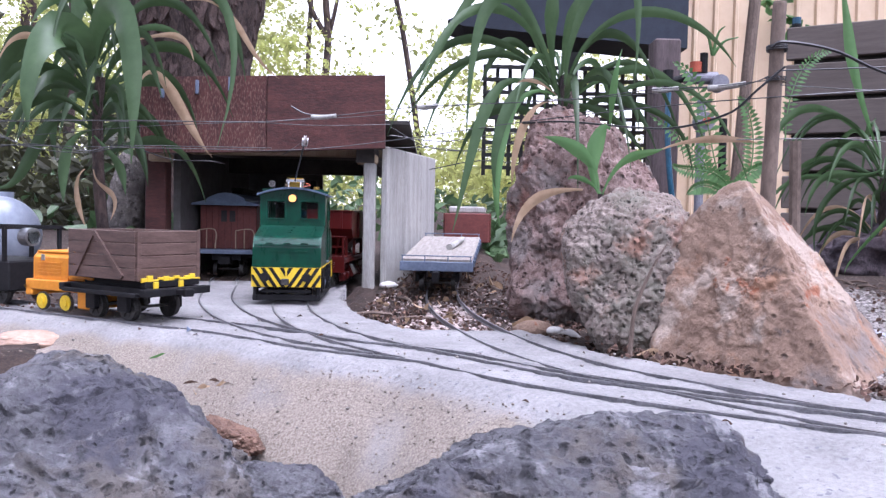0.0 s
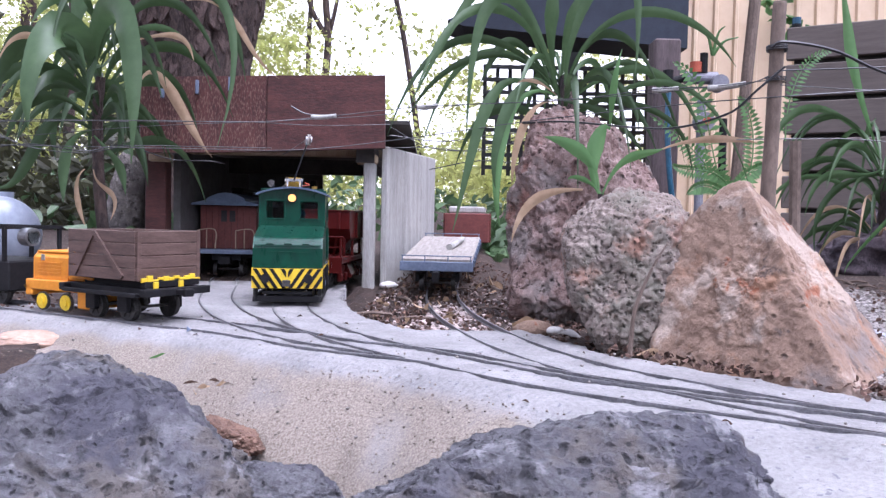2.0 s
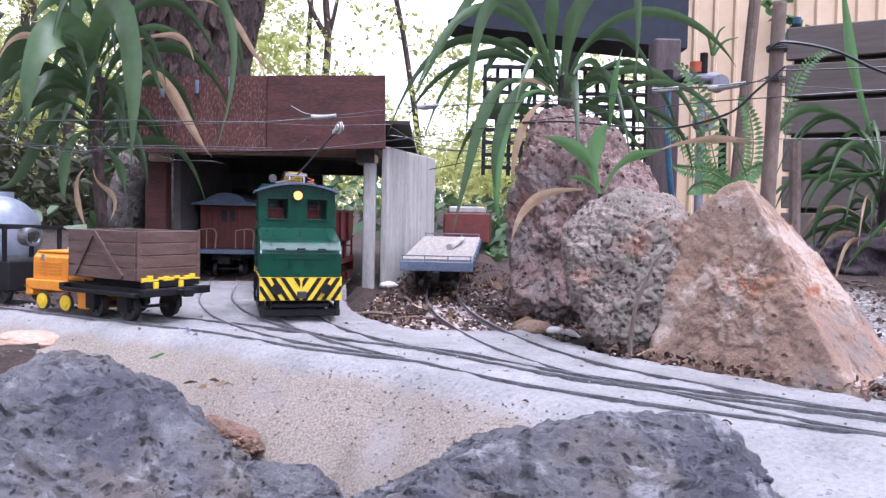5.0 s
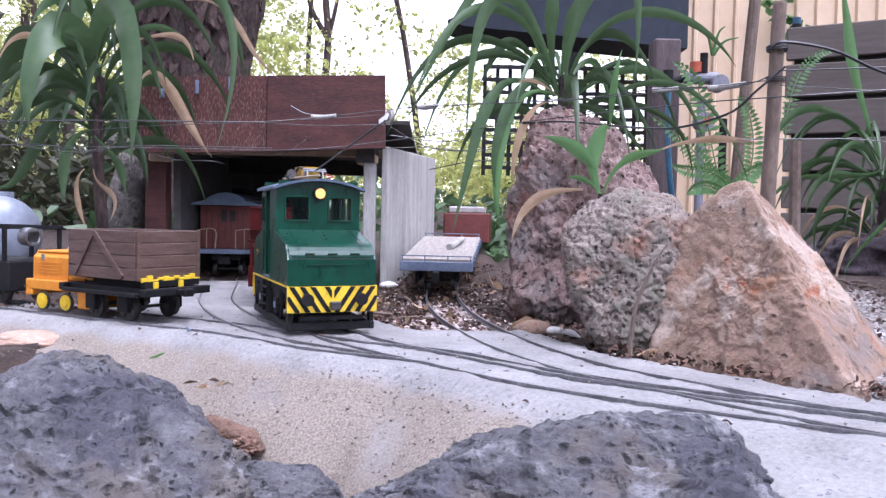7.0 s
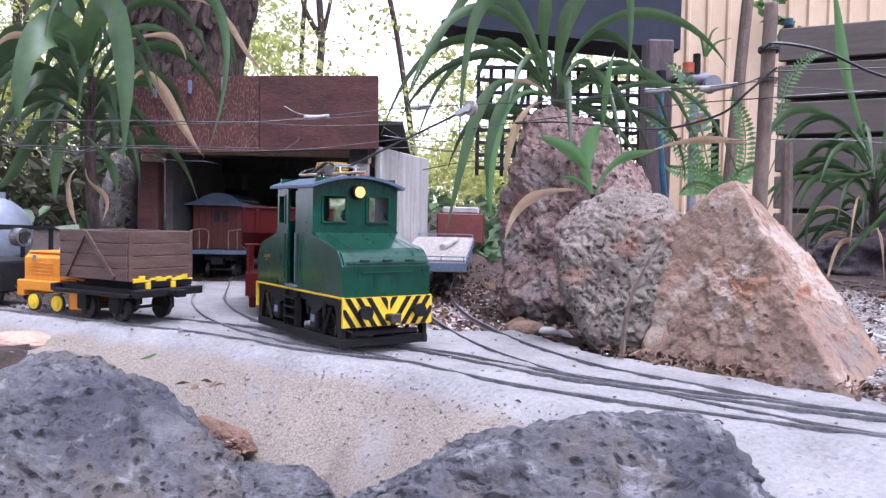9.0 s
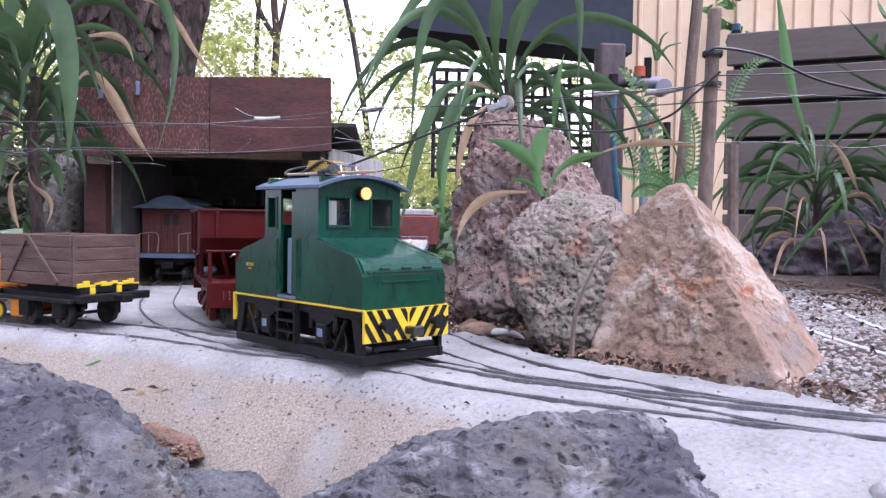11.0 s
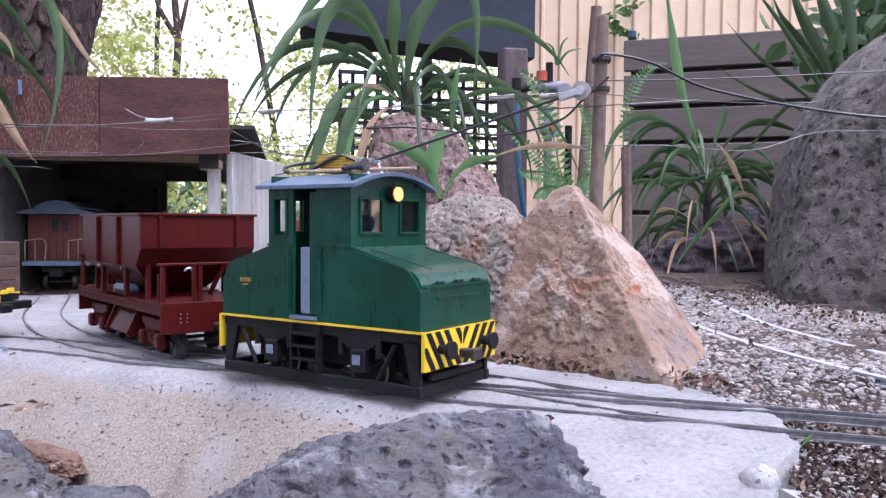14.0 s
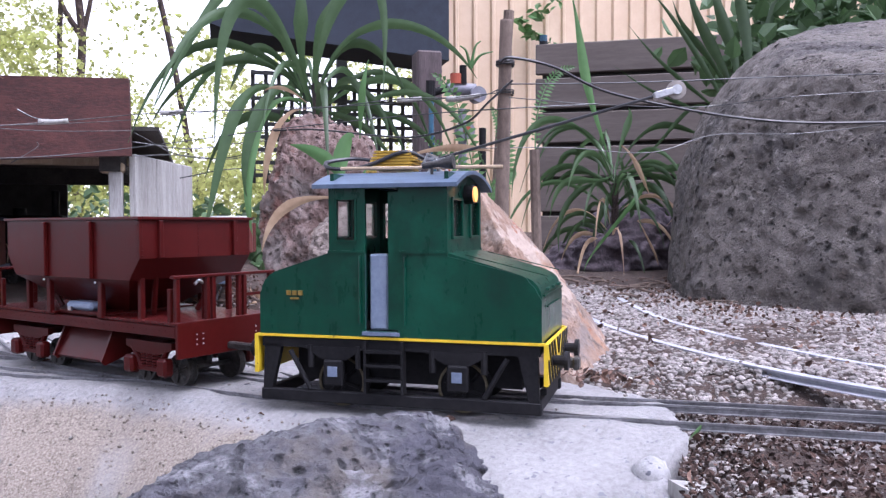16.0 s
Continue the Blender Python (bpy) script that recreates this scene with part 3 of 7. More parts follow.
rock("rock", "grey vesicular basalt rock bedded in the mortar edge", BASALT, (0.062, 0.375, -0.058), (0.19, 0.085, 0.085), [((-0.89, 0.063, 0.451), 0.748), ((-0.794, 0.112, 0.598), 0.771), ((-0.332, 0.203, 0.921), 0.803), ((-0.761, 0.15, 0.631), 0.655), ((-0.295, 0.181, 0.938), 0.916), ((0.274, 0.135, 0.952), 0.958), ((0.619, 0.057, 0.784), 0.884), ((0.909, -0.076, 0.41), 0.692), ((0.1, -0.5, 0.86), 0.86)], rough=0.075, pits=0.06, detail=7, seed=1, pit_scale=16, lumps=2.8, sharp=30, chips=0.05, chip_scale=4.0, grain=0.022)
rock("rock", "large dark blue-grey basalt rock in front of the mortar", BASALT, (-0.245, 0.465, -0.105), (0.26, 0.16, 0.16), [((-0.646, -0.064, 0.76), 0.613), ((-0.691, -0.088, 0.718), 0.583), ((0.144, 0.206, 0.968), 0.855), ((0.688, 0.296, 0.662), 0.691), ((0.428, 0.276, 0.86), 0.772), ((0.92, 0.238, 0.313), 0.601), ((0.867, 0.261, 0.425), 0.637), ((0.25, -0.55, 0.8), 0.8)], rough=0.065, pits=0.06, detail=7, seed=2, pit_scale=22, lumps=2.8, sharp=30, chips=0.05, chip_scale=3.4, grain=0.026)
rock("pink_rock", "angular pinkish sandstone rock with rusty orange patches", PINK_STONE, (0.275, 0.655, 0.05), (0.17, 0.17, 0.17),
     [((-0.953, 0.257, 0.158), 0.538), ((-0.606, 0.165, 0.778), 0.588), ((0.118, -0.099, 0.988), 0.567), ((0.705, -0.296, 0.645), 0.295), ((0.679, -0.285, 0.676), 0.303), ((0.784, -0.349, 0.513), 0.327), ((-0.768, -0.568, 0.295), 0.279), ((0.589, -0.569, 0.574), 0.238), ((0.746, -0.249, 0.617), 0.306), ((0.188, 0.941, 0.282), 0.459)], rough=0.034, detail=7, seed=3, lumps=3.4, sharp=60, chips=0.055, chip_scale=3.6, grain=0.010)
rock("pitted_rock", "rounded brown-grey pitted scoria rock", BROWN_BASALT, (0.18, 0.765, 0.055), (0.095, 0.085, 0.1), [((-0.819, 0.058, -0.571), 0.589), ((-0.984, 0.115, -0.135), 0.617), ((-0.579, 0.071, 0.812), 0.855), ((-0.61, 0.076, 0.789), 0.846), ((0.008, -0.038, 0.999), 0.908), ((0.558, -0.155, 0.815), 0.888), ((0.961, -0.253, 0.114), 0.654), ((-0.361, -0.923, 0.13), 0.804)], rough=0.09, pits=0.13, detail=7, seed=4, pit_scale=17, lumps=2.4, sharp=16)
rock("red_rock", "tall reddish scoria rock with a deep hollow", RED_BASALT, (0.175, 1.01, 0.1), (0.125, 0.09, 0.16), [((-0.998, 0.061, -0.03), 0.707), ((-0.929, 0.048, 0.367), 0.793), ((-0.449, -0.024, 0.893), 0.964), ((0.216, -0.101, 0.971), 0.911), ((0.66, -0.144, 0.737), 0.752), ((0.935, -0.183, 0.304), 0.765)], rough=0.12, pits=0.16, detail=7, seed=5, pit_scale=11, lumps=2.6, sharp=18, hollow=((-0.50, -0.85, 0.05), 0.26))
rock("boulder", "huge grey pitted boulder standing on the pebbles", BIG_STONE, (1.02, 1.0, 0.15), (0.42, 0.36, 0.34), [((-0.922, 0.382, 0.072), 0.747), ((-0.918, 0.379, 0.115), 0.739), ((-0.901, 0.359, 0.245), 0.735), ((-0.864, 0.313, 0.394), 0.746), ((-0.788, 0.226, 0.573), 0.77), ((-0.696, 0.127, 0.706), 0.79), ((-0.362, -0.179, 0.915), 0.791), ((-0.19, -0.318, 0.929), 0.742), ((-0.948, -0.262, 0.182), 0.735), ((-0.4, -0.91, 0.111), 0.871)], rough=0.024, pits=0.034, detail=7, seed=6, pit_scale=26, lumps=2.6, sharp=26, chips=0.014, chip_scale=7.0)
rock("purple_rock", "low dark purplish rock among the plants", PURPLE_STONE, (0.84, 1.50, 0.04), (0.19, 0.12, 0.125), [((-1, 0, 0.9), 0.7)], rough=0.16, detail=6, seed=7, chips=0.16, chip_scale=2.4)
rock("flat_stone", "flat peach-coloured stone at the edge of the mortar", PEACH, (-0.425, 0.817, -0.022), (0.040, 0.030, 0.010), rough=0.12, detail=5, seed=9)
# Root flare of the big trunk, made with the rock builder.
rock("trunk_root", "grey root flare of the big trunk against the shed post", BIG_STONE, (-0.555, 1.40, 0.09), (0.038, 0.05, 0.125), [((-1, 0, 0.6), 0.8)], rough=0.10, detail=5, seed=8)


# ================= shed =================
def build_shed():
    top = root("shed", "low open-fronted engine shed of rusty and grey timber", "shed")
    bm = bmesh.new()
    extrude(bm, [(-0.486, 0.207), (-0.286, 0.213), (-0.286, 0.333), (-0.488, 0.327)], "y", 1.272, 1.288)
    part("fascia_board", bm, FLAKED_TIMBER, top, "flaking rust-red fascia board")
    bm = bmesh.new()
    extrude(bm, [(-0.2845, 0.213), (-0.096, 0.222), (-0.098, 0.337), (-0.2845, 0.333)], "y", 1.270, 1.286)
    part("fascia_board", bm, RUST_TIMBER, top)
    part("post", boxes(((-0.123, 1.315, 0.09), (0.020, 0.02, 0.245)), bevel=0.002), GREY_TIMBER, top)
    part("bracket", boxes(((-0.128, 1.315, 0.206), (0.036, 0.022, 0.016)), bevel=0.003), BUFF_TIMBER, top)
    for k in range(3):
        y0 = 1.305 + k * 0.085
        bm = bmesh.new()
        box(bm, (-0.100 + 0.3 * (y0 - 1.30) + 0.012, y0 + 0.042, 0.105), (0.012, 0.083, 0.245), 0.002, rot=Euler((0, 0, radians(-16.7))).to_matrix())
        part("wall_plank", bm, GREY_TIMBER, top)
    part("post", boxes(((-0.478, 1.33, 0.09), (0.034, 0.03, 0.24)), bevel=0.002), RUST_TIMBER, top, "rust-red corner post")
    part("bracket", boxes(((-0.470, 1.318, 0.203), (0.036, 0.022, 0.014)), bevel=0.003), BUFF_TIMBER, top)
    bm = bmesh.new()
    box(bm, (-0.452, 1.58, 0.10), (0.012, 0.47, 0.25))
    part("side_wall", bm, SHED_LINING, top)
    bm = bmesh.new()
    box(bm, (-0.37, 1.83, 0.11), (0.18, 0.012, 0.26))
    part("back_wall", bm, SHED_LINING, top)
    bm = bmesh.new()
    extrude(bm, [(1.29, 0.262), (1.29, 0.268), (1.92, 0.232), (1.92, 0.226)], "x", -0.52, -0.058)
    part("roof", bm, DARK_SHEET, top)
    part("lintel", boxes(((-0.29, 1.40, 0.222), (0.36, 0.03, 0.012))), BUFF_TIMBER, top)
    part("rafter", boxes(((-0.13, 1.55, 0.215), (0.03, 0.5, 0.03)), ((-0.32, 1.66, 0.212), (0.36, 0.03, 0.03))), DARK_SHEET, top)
    return top


build_shed()


# ================= house and fence =================
def build_house():
    top = root("house", "cream ribbed steel house wall with a dark verandah roof", "house")
    bm = bmesh.new()
    x = 0.868
    prof = []
    while x < 4.2:
        prof += [(x, 3.32), (x + 0.060, 3.32), (x + 0.066, 3.308), (x + 0.078, 3.308), (x + 0.084, 3.32)]
        x += 0.084
    prof += [(4.2, 3.42), (0.868, 3.42)]
    lo = [bm.verts.new((a, b, -0.1)) for a, b in prof]
    hi = [bm.verts.new((a, b, 2.3)) for a, b in prof]
    for i in range(len(prof)):
        j = (i + 1) % len(prof)
        bm.faces.new((lo[i], lo[j], hi[j], hi[i]))
    part("wall", bm, CREAM_WALL, top)
    bm = bmesh.new()
    extrude(bm, [(0.0, 0.853), (0.06, 0.832), (0.90, 0.765), (0.90, 1.6), (0.6, 1.5), (0.25, 0.97)], "y", 3.0, 3.25)
    part("verandah_roof", bm, EAVE, top)
    return top


build_house()


def build_lattice():
    top = root("lattice_screen", "dark square garden lattice screen under the verandah", "lattice")
    for k in range(14):
        part("slat", boxes(((0.175 + k * 0.0565, 3.62, 0.56), (0.017, 0.010, 0.50))), LATTICE, top)
    for k in range(9):
        part("slat", boxes(((0.545, 3.607, 0.345 + k * 0.0565), (0.76, 0.010, 0.017))), LATTICE, top)
    part("post", boxes(((0.575, 3.66, 0.45), (0.045, 0.045, 0.95))), LATTICE, top)
    return top


build_lattice()


def build_fence():
    """Horizontal slats on uprights, running from the wall towards the boulder."""
    top = root("slat_fence", "brown painted horizontal timber slat screen", "fence", at=pose(1.035, 2.44, 0, 0, 0, -29))
    for k in range(6):
        z = 0.10 + k * 0.112
        part("slat", boxes(((0.86, 0, z), (1.72, 0.022, 0.098)), bevel=0.003), SLAT, top)
    # Added dark sheet that makes the gaps between the slats look shaded.
    part("gap_shade_board", boxes(((0.86, 0.018, 0.36), (1.68, 0.008, 0.62))), DARK_SHEET, top)
    for x in (0.10, 0.75, 1.45):
        part("upright", boxes(((x, 0.055, 0.35), (0.05, 0.06, 0.68))), SLAT, top)
    return top


build_fence()
post = tagged(part("dark_post", boxes(((0.706, 2.6, 0.33), (0.085, 0.085, 0.74)), bevel=0.006), DARK_POST), "dark weathered square timber post", "post")


def build_trunk(name, label, foot, top_at, r0, r1, material, seg=40, rings=50, lump=0.12):
    bm = bmesh.new()
    a, b = Vector(foot), Vector(top_at)
    grid = []
    for j in range(rings + 1):
        t = j / rings
        c = a.lerp(b, t)
        r = r0 + (r1 - r0) * t + r0 * 0.5 * max(0, 0.15 - t)
        ring = []
        for i in range(seg):
            an = 2 * math.pi * i / seg
            q = Vector((math.cos(an), math.sin(an), 0))
            rr = r * (1 + lump * 0.8 * noise.fractal(Vector((q.x * 3 + c.x, q.y * 3, c.z * 3.0)), 0.7, 2, 7))
            rr -= r * lump * 1.3 * max(0, 0.45 - 2.2 * abs(noise.noise(Vector((q.x * 7, q.y * 7, c.z * 5.0))))) + r * lump * 0.6 * max(0, 0.4 - 2 * abs(noise.noise(Vector((q.x * 15, q.y * 15, c.z * 11.0)))))
            ring.append(bm.verts.new(c + q * rr))
        grid.append(ring)
    for p, q in zip(grid, grid[1:]):
        for i in range(seg):
            bm.faces.new((p[i], p[(i + 1) % seg], q[(i + 1) % seg], q[i]))
    bm.faces.new(grid[-1])
    ob = part(name, bm, material, smooth=True)
    return tagged(ob, label, "tree trunk")


def build_tree():
    """The big trunk: swelling towards its fork, covered in long furrowed plates of bark."""
    top = root("tree", "thick tree trunk with deeply furrowed reddish-brown bark", "tree")
    rng = random.Random(41)

    def line(z):
        u = min(1.0, max(0.0, (z - 0.45) / 0.40))
        return Vector((-0.745 - 0.03 * max(0.0, 0.5 - z), 2.37, z)), 0.158 + 0.055 * u * u * (3 - 2 * u) + 0.10 * max(0.0, 0.16 - z)

    seg, rings = 120, 200
    bm = bmesh.new()
    grid = []
    for j in range(rings + 1):
        c, r = line(-0.05 + 1.45 * j / rings)
        ring = []
        for i in range(seg):
            an = 2 * math.pi * i / seg
            q = Vector((math.cos(an), math.sin(an), 0))
            n = noise.fractal(Vector((q.x * 2.5, q.y * 2.5, c.z * 2.2)), 0.8, 2, 6)
            furrow = max(0.0, 0.5 - 2.4 * abs(noise.noise(Vector((q.x * 8 + c.z * 2, q.y * 8, c.z * 4)))))
            ring.append(bm.verts.new(c + q * r * (1 + 0.07 * n - 0.16 * furrow)))
        grid.append(ring)
    for p, q in zip(grid, grid[1:]):
        for i in range(seg):
            bm.faces.new((p[i], p[(i + 1) % seg], q[(i + 1) % seg], q[i]))
    bm.faces.new(grid[-1])
    part("trunk", bm, BARK, top, smooth=True)
    plates = []
    for k in range(7):
        bm = bmesh.new()
        ln, wd = rng.uniform(0.018, 0.060), rng.uniform(0.010, 0.024)
        rim = [(math.cos(a) * wd * rng.uniform(0.7, 1.1), math.sin(a) * ln * rng.uniform(0.7, 1.1)) for a in [2 * math.pi * i / 9 for i in range(9)]]
        base = [bm.verts.new((x, 0.012, z)) for x, z in rim]
        crown = [bm.verts.new((x * 0.80, -0.003 + rng.uniform(-0.004, 0.004), z * 0.86)) for x, z in rim]
        for i in range(9):
            bm.faces.new((base[i], base[(i + 1) % 9], crown[(i + 1) % 9], crown[i]))
        bm.faces.new(crown)
        plates.append(finish("bark_plate", bm, BARK_PLATE))
    for k in range(280):
        z = 0.36 + 0.62 * rng.random()
        c, r = line(z)
        an = -math.pi / 2 + rng.uniform(-1.45, 1.45)
        ob = new("bark_plate", plates[k % 7])
        ob.parent = top
        ob.matrix_world = Matrix.Translation(c + Vector((math.cos(an), math.sin(an), 0)) * r * rng.uniform(0.955, 0.985)) @ pose(0, 0, 0, 0, 0, math.degrees(an) + 90 + rng.uniform(-12, 12)) @ pose(0, 0, 0, rng.uniform(-8, 8), rng.uniform(-14, 30), 0)
        tagged(ob)
    return top


build_tree()
build_trunk("garden_pole", "thin barked timber pole carrying the wires", (0.300, 0.745, 0.0), (0.3080, 0.745, 0.319), 0.0074, 0.0062, THIN_BARK, 24, 120, 0.10)

rock("clay_bank", "reddish brown clay crumbling between rock and mortar", CLAY, (-0.162, 0.604, -0.057), (0.020, 0.058, 0.012), [((0.3, 0, 1), 0.75)], rough=0.16, pits=0.06, detail=6, seed=9, turn=32, chips=0.10, chip_scale=4.0, grain=0.04)
rock("small_rock", "small grey basalt piece wedged below the mortar", BASALT, (-0.105, 0.475, -0.078), (0.055, 0.05, 0.040), [((0, -0.3, 1), 0.8)], rough=0.10, pits=0.08, detail=6, seed=15, chips=0.06, grain=0.03)


def clips():
    for x, z in ((-0.395, 0.312), (-0.343, 0.318), (-0.45, 0.305)):
        ob = part("peg", boxes(((x, 1.267, z), (0.005, 0.006, 0.022)), bevel=0.001), BLUE_GREY)
        ob.rotation_euler = (0, 0, 0)
        tagged(ob, "small pale blue peg clipped on the fascia board", "peg", "fascia pegs")


clips()

# ================= rolling stock =================
def wheelset(parent, x, r, gauge, material, tread, z=None, tyre=None):
    """Axle with two flanged wheels, free to turn about its own line."""
    bm = rods(0.0018, ((0, -gauge / 2 - 0.006, 0), (0, gauge / 2 + 0.006, 0)))
    ax = part("axle", bm, DARK_STEEL, parent)
    ax.location = (x, 0, r if z is None else z)
    for s in (-1, 1):
        bm = bmesh.new()
        rod(bm, (0, s * (gauge / 2 - 0.001), 0), (0, s * (gauge / 2 + 0.004), 0), r, 28)
        rod(bm, (0, s * (gauge / 2 - 0.0025), 0), (0, s * (gauge / 2 - 0.001), 0), r * 1.1, 28)
        for k in range(6):
            an = k * math.pi / 3
            rod(bm, (math.cos(an) * r * 0.25, s * (gauge / 2 + 0.0042), math.sin(an) * r * 0.25), (math.cos(an) * r * 0.8, s * (gauge / 2 + 0.0042), math.sin(an) * r * 0.8), r * 0.1, 6)
        part("wheel", bm, tread, ax)
        if tyre:
            a, c = sorted((s * (gauge / 2 + 0.0041), s * (gauge / 2 + 0.0052)))
            ring = bmesh.new()
            loops = [[ring.verts.new((math.cos(k * math.pi / 20) * q, v, math.sin(k * math.pi / 20) * q)) for k in range(40)] for q, v in ((r * 0.92, a), (r * 1.02, a), (r * 1.02, c), (r * 0.92, c))]
            for p, q in zip(loops, loops[1:] + loops[:1]):
                for k in range(40):
                    ring.faces.new((p[k], p[(k + 1) % 40], q[(k + 1) % 40], q[k]))
            part("tyre", ring, tyre, ax, "worn yellowish metal tyre")
    return ax


def build_electric():
    top = root("electric_locomotive", "green steeple-cab electric locomotive with yellow and black ends", "locomotive")
    L, W = 0.0925, 0.043
    # hoods
    def hood(x_cab, x_end, z_cab, z_end):
        s = 1 if x_end > x_cab else -1
        bm = bmesh.new()
        n = 5
        prof = [(x_cab, 0.046), (x_cab, z_cab)]
        rr = 0.014
        for k in range(n + 1):
            an = math.pi / 2 * k / n
            prof.append((x_end - s * rr + s * rr * math.sin(an), z_end - rr + rr * math.cos(an) + (0.0 if k else 0.001)))
        prof.append((x_end, 0.046))
        extrude(bm, prof, "y", -W, W)
        bmesh.ops.bevel(bm, geom=[e for e in bm.edges if abs(e.verts[0].co.y) > W - 1e-5 and abs(e.verts[1].co.y) > W - 1e-5 and min(e.verts[0].co.z, e.verts[1].co.z) > 0.06 and abs(e.verts[0].co.x - e.verts[1].co.x) > 0.0005], offset=0.0018, segments=2, affect="EDGES")
        return bm
    front = part("front_hood", hood(0.034, L - 0.002, 0.098, 0.085), GREEN, top)
    part("rear_hood", hood(-0.0425, -L + 0.002, 0.098, 0.086), GREEN, top)
    for y in (-0.031, 0.031):
        part("hinge_strap", boxes(((0.066, y, 0.0921), (0.050, 0.0012, 0.0006))), GREEN, front).rotation_euler = (0, 0, 0)
    for o in front.children:
        o.location, o.rotation_euler = (0.0, 0, 0.0), (0, 0, 0)
        o.matrix_local = Matrix.Translation((0.066, 0, 0.0903)) @ pose(0, 0, 0, 0, 13.5, 0) @ Matrix.Translation((-0.066, 0, -0.0915))
    bm = bmesh.new()
    for y in (-0.022, 0.0, 0.022):
        box(bm, (L - 0.0012, y, 0.0765), (0.0022, 0.009, 0.0018), 0.0004)
    box(bm, (L - 0.0015, 0, 0.0735), (0.0016, 0.076, 0.0012))
    box(bm, (L - 0.0015, 0, 0.066), (0.0016, 0.05, 0.0010))
    part("latch", bm, GREEN, front)
    # cab
    x0, x1, z0, z1, th = -0.0425, 0.034, 0.046, 0.141, 0.0025
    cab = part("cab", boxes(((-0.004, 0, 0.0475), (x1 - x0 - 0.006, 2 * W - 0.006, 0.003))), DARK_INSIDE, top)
    def panel(u0, u1, v0, v1, openings, place):
        """One sheet with rectangular openings (ua, ub, va, vb), with thickness th."""
        bm = bmesh.new()
        us = sorted({u0, u1, *[a for o in openings for a in o[:2]]})
        vs = sorted({v0, v1, *[a for o in openings for a in o[2:]]})
        made = {}
        def at(i, j, k):
            if (i, j, k) not in made:
                made[i, j, k] = bm.verts.new(place(us[i], vs[j], (k - 0.5) * th))
            return made[i, j, k]
        def solid(i, j):
            if not (0 <= i < len(us) - 1 and 0 <= j < len(vs) - 1):
                return False
            um, vm = (us[i] + us[i + 1]) / 2, (vs[j] + vs[j + 1]) / 2
            return not any(o[0] < um < o[1] and o[2] < vm < o[3] for o in openings)
        for i in range(len(us) - 1):
            for j in range(len(vs) - 1):
                if solid(i, j):
                    for k in (0, 1):
                        bm.faces.new((at(i, j, k), at(i + 1, j, k), at(i + 1, j + 1, k), at(i, j + 1, k)))
                    for di, dj, a, b in ((-1, 0, (i, j), (i, j + 1)), (1, 0, (i + 1, j), (i + 1, j + 1)), (0, -1, (i, j), (i + 1, j)), (0, 1, (i, j + 1), (i + 1, j + 1))):
                        if not solid(i + di, j + dj):
                            bm.faces.new((at(*a, 0), at(*b, 0), at(*b, 1), at(*a, 1)))
        return bm
    DOOR, SIDEWIN = (-0.0185, 0.003, 0.050, 0.137), (-0.0375, -0.0245, 0.105, 0.131)
    WIN = [(-0.034, -0.010, 0.107, 0.131), (0.010, 0.034, 0.107, 0.131)]
    for y in (-W + th / 2, W - th / 2):
        part("side_wall", panel(x0, x1, z0, z1, [DOOR, SIDEWIN], lambda u, v, d, y=y: (u, y + d, v)), GREEN, cab)
    for x in (x1 - th / 2, x0 + th / 2):
        part("end_wall", panel(-W + th, W - th, 0.096, z1 + 0.006, WIN, lambda u, v, d, x=x: (x + d, u, v)), GREEN, cab)
    for x in (x1, x0):
        s = 1 if x == x1 else -1
        for ya, yb, za, zb in WIN:
            ym, zm = (ya + yb) / 2, (za + zb) / 2
            bm = bmesh.new()
            for c, sz in (((x + s * 0.0005, ya, zm), (0.002, 0.0018, zb - za)), ((x + s * 0.0005, yb, zm), (0.002, 0.0018, zb - za)), ((x + s * 0.0005, ym, za), (0.002, yb - ya, 0.0018)), ((x + s * 0.0005, ym, zb), (0.002, yb - ya, 0.0018))):
                box(bm, c, sz, 0.0004)
            fr = part("window_frame", bm, GREEN, cab)
            pane = part("window_pane", boxes(((x - s * th / 2, ym, zm), (0.0006, yb - ya, zb - za))), GLASS, cab)
            pane.visible_shadow = False
    for y in (-W, W):
        xm, zm = (SIDEWIN[0] + SIDEWIN[1]) / 2, (SIDEWIN[2] + SIDEWIN[3]) / 2
        bm = bmesh.new()
        for c, sz in (((SIDEWIN[0], y, zm), (0.0012, 0.0018, 0.027)), ((SIDEWIN[1], y, zm), (0.0012, 0.0018, 0.027)), ((xm, y, SIDEWIN[2]), (0.0142, 0.0018, 0.0012)), ((xm, y, SIDEWIN[3]), (0.0142, 0.0018, 0.0012))):
            box(bm, c, sz)
        part("window_frame", bm, GREEN, cab)
        part("belt_strip", boxes(((0.019, y, 0.0985), (0.031, 0.0016, 0.0016))), GREEN, cab)
        part("belt_strip", boxes(((-0.031, y, 0.0985), (0.024, 0.0016, 0.0016))), GREEN, cab)
        part("door_leaf", boxes(((0.0015, y * 0.96, 0.093), (0.0105, 0.0016, 0.084))), GREEN, cab, "green sliding door standing open")
        for gx in (-0.0215, 0.0075):
            part("grab_rail", rods(0.0008, ((gx, y * 1.035, 0.054), (gx, y * 1.035, 0.096))), GREEN, cab)
        part("door_step", boxes(((-0.008, y, 0.0485), (0.024, 0.004, 0.0022))), BLUE_GREY, cab)
    part("control_box", boxes(((-0.0120, -0.030, 0.0735), (0.0120, 0.014, 0.047)), bevel=0.001), PALE_BLUE, cab, "grey controller cabinet in the doorway")
    bm = bmesh.new()
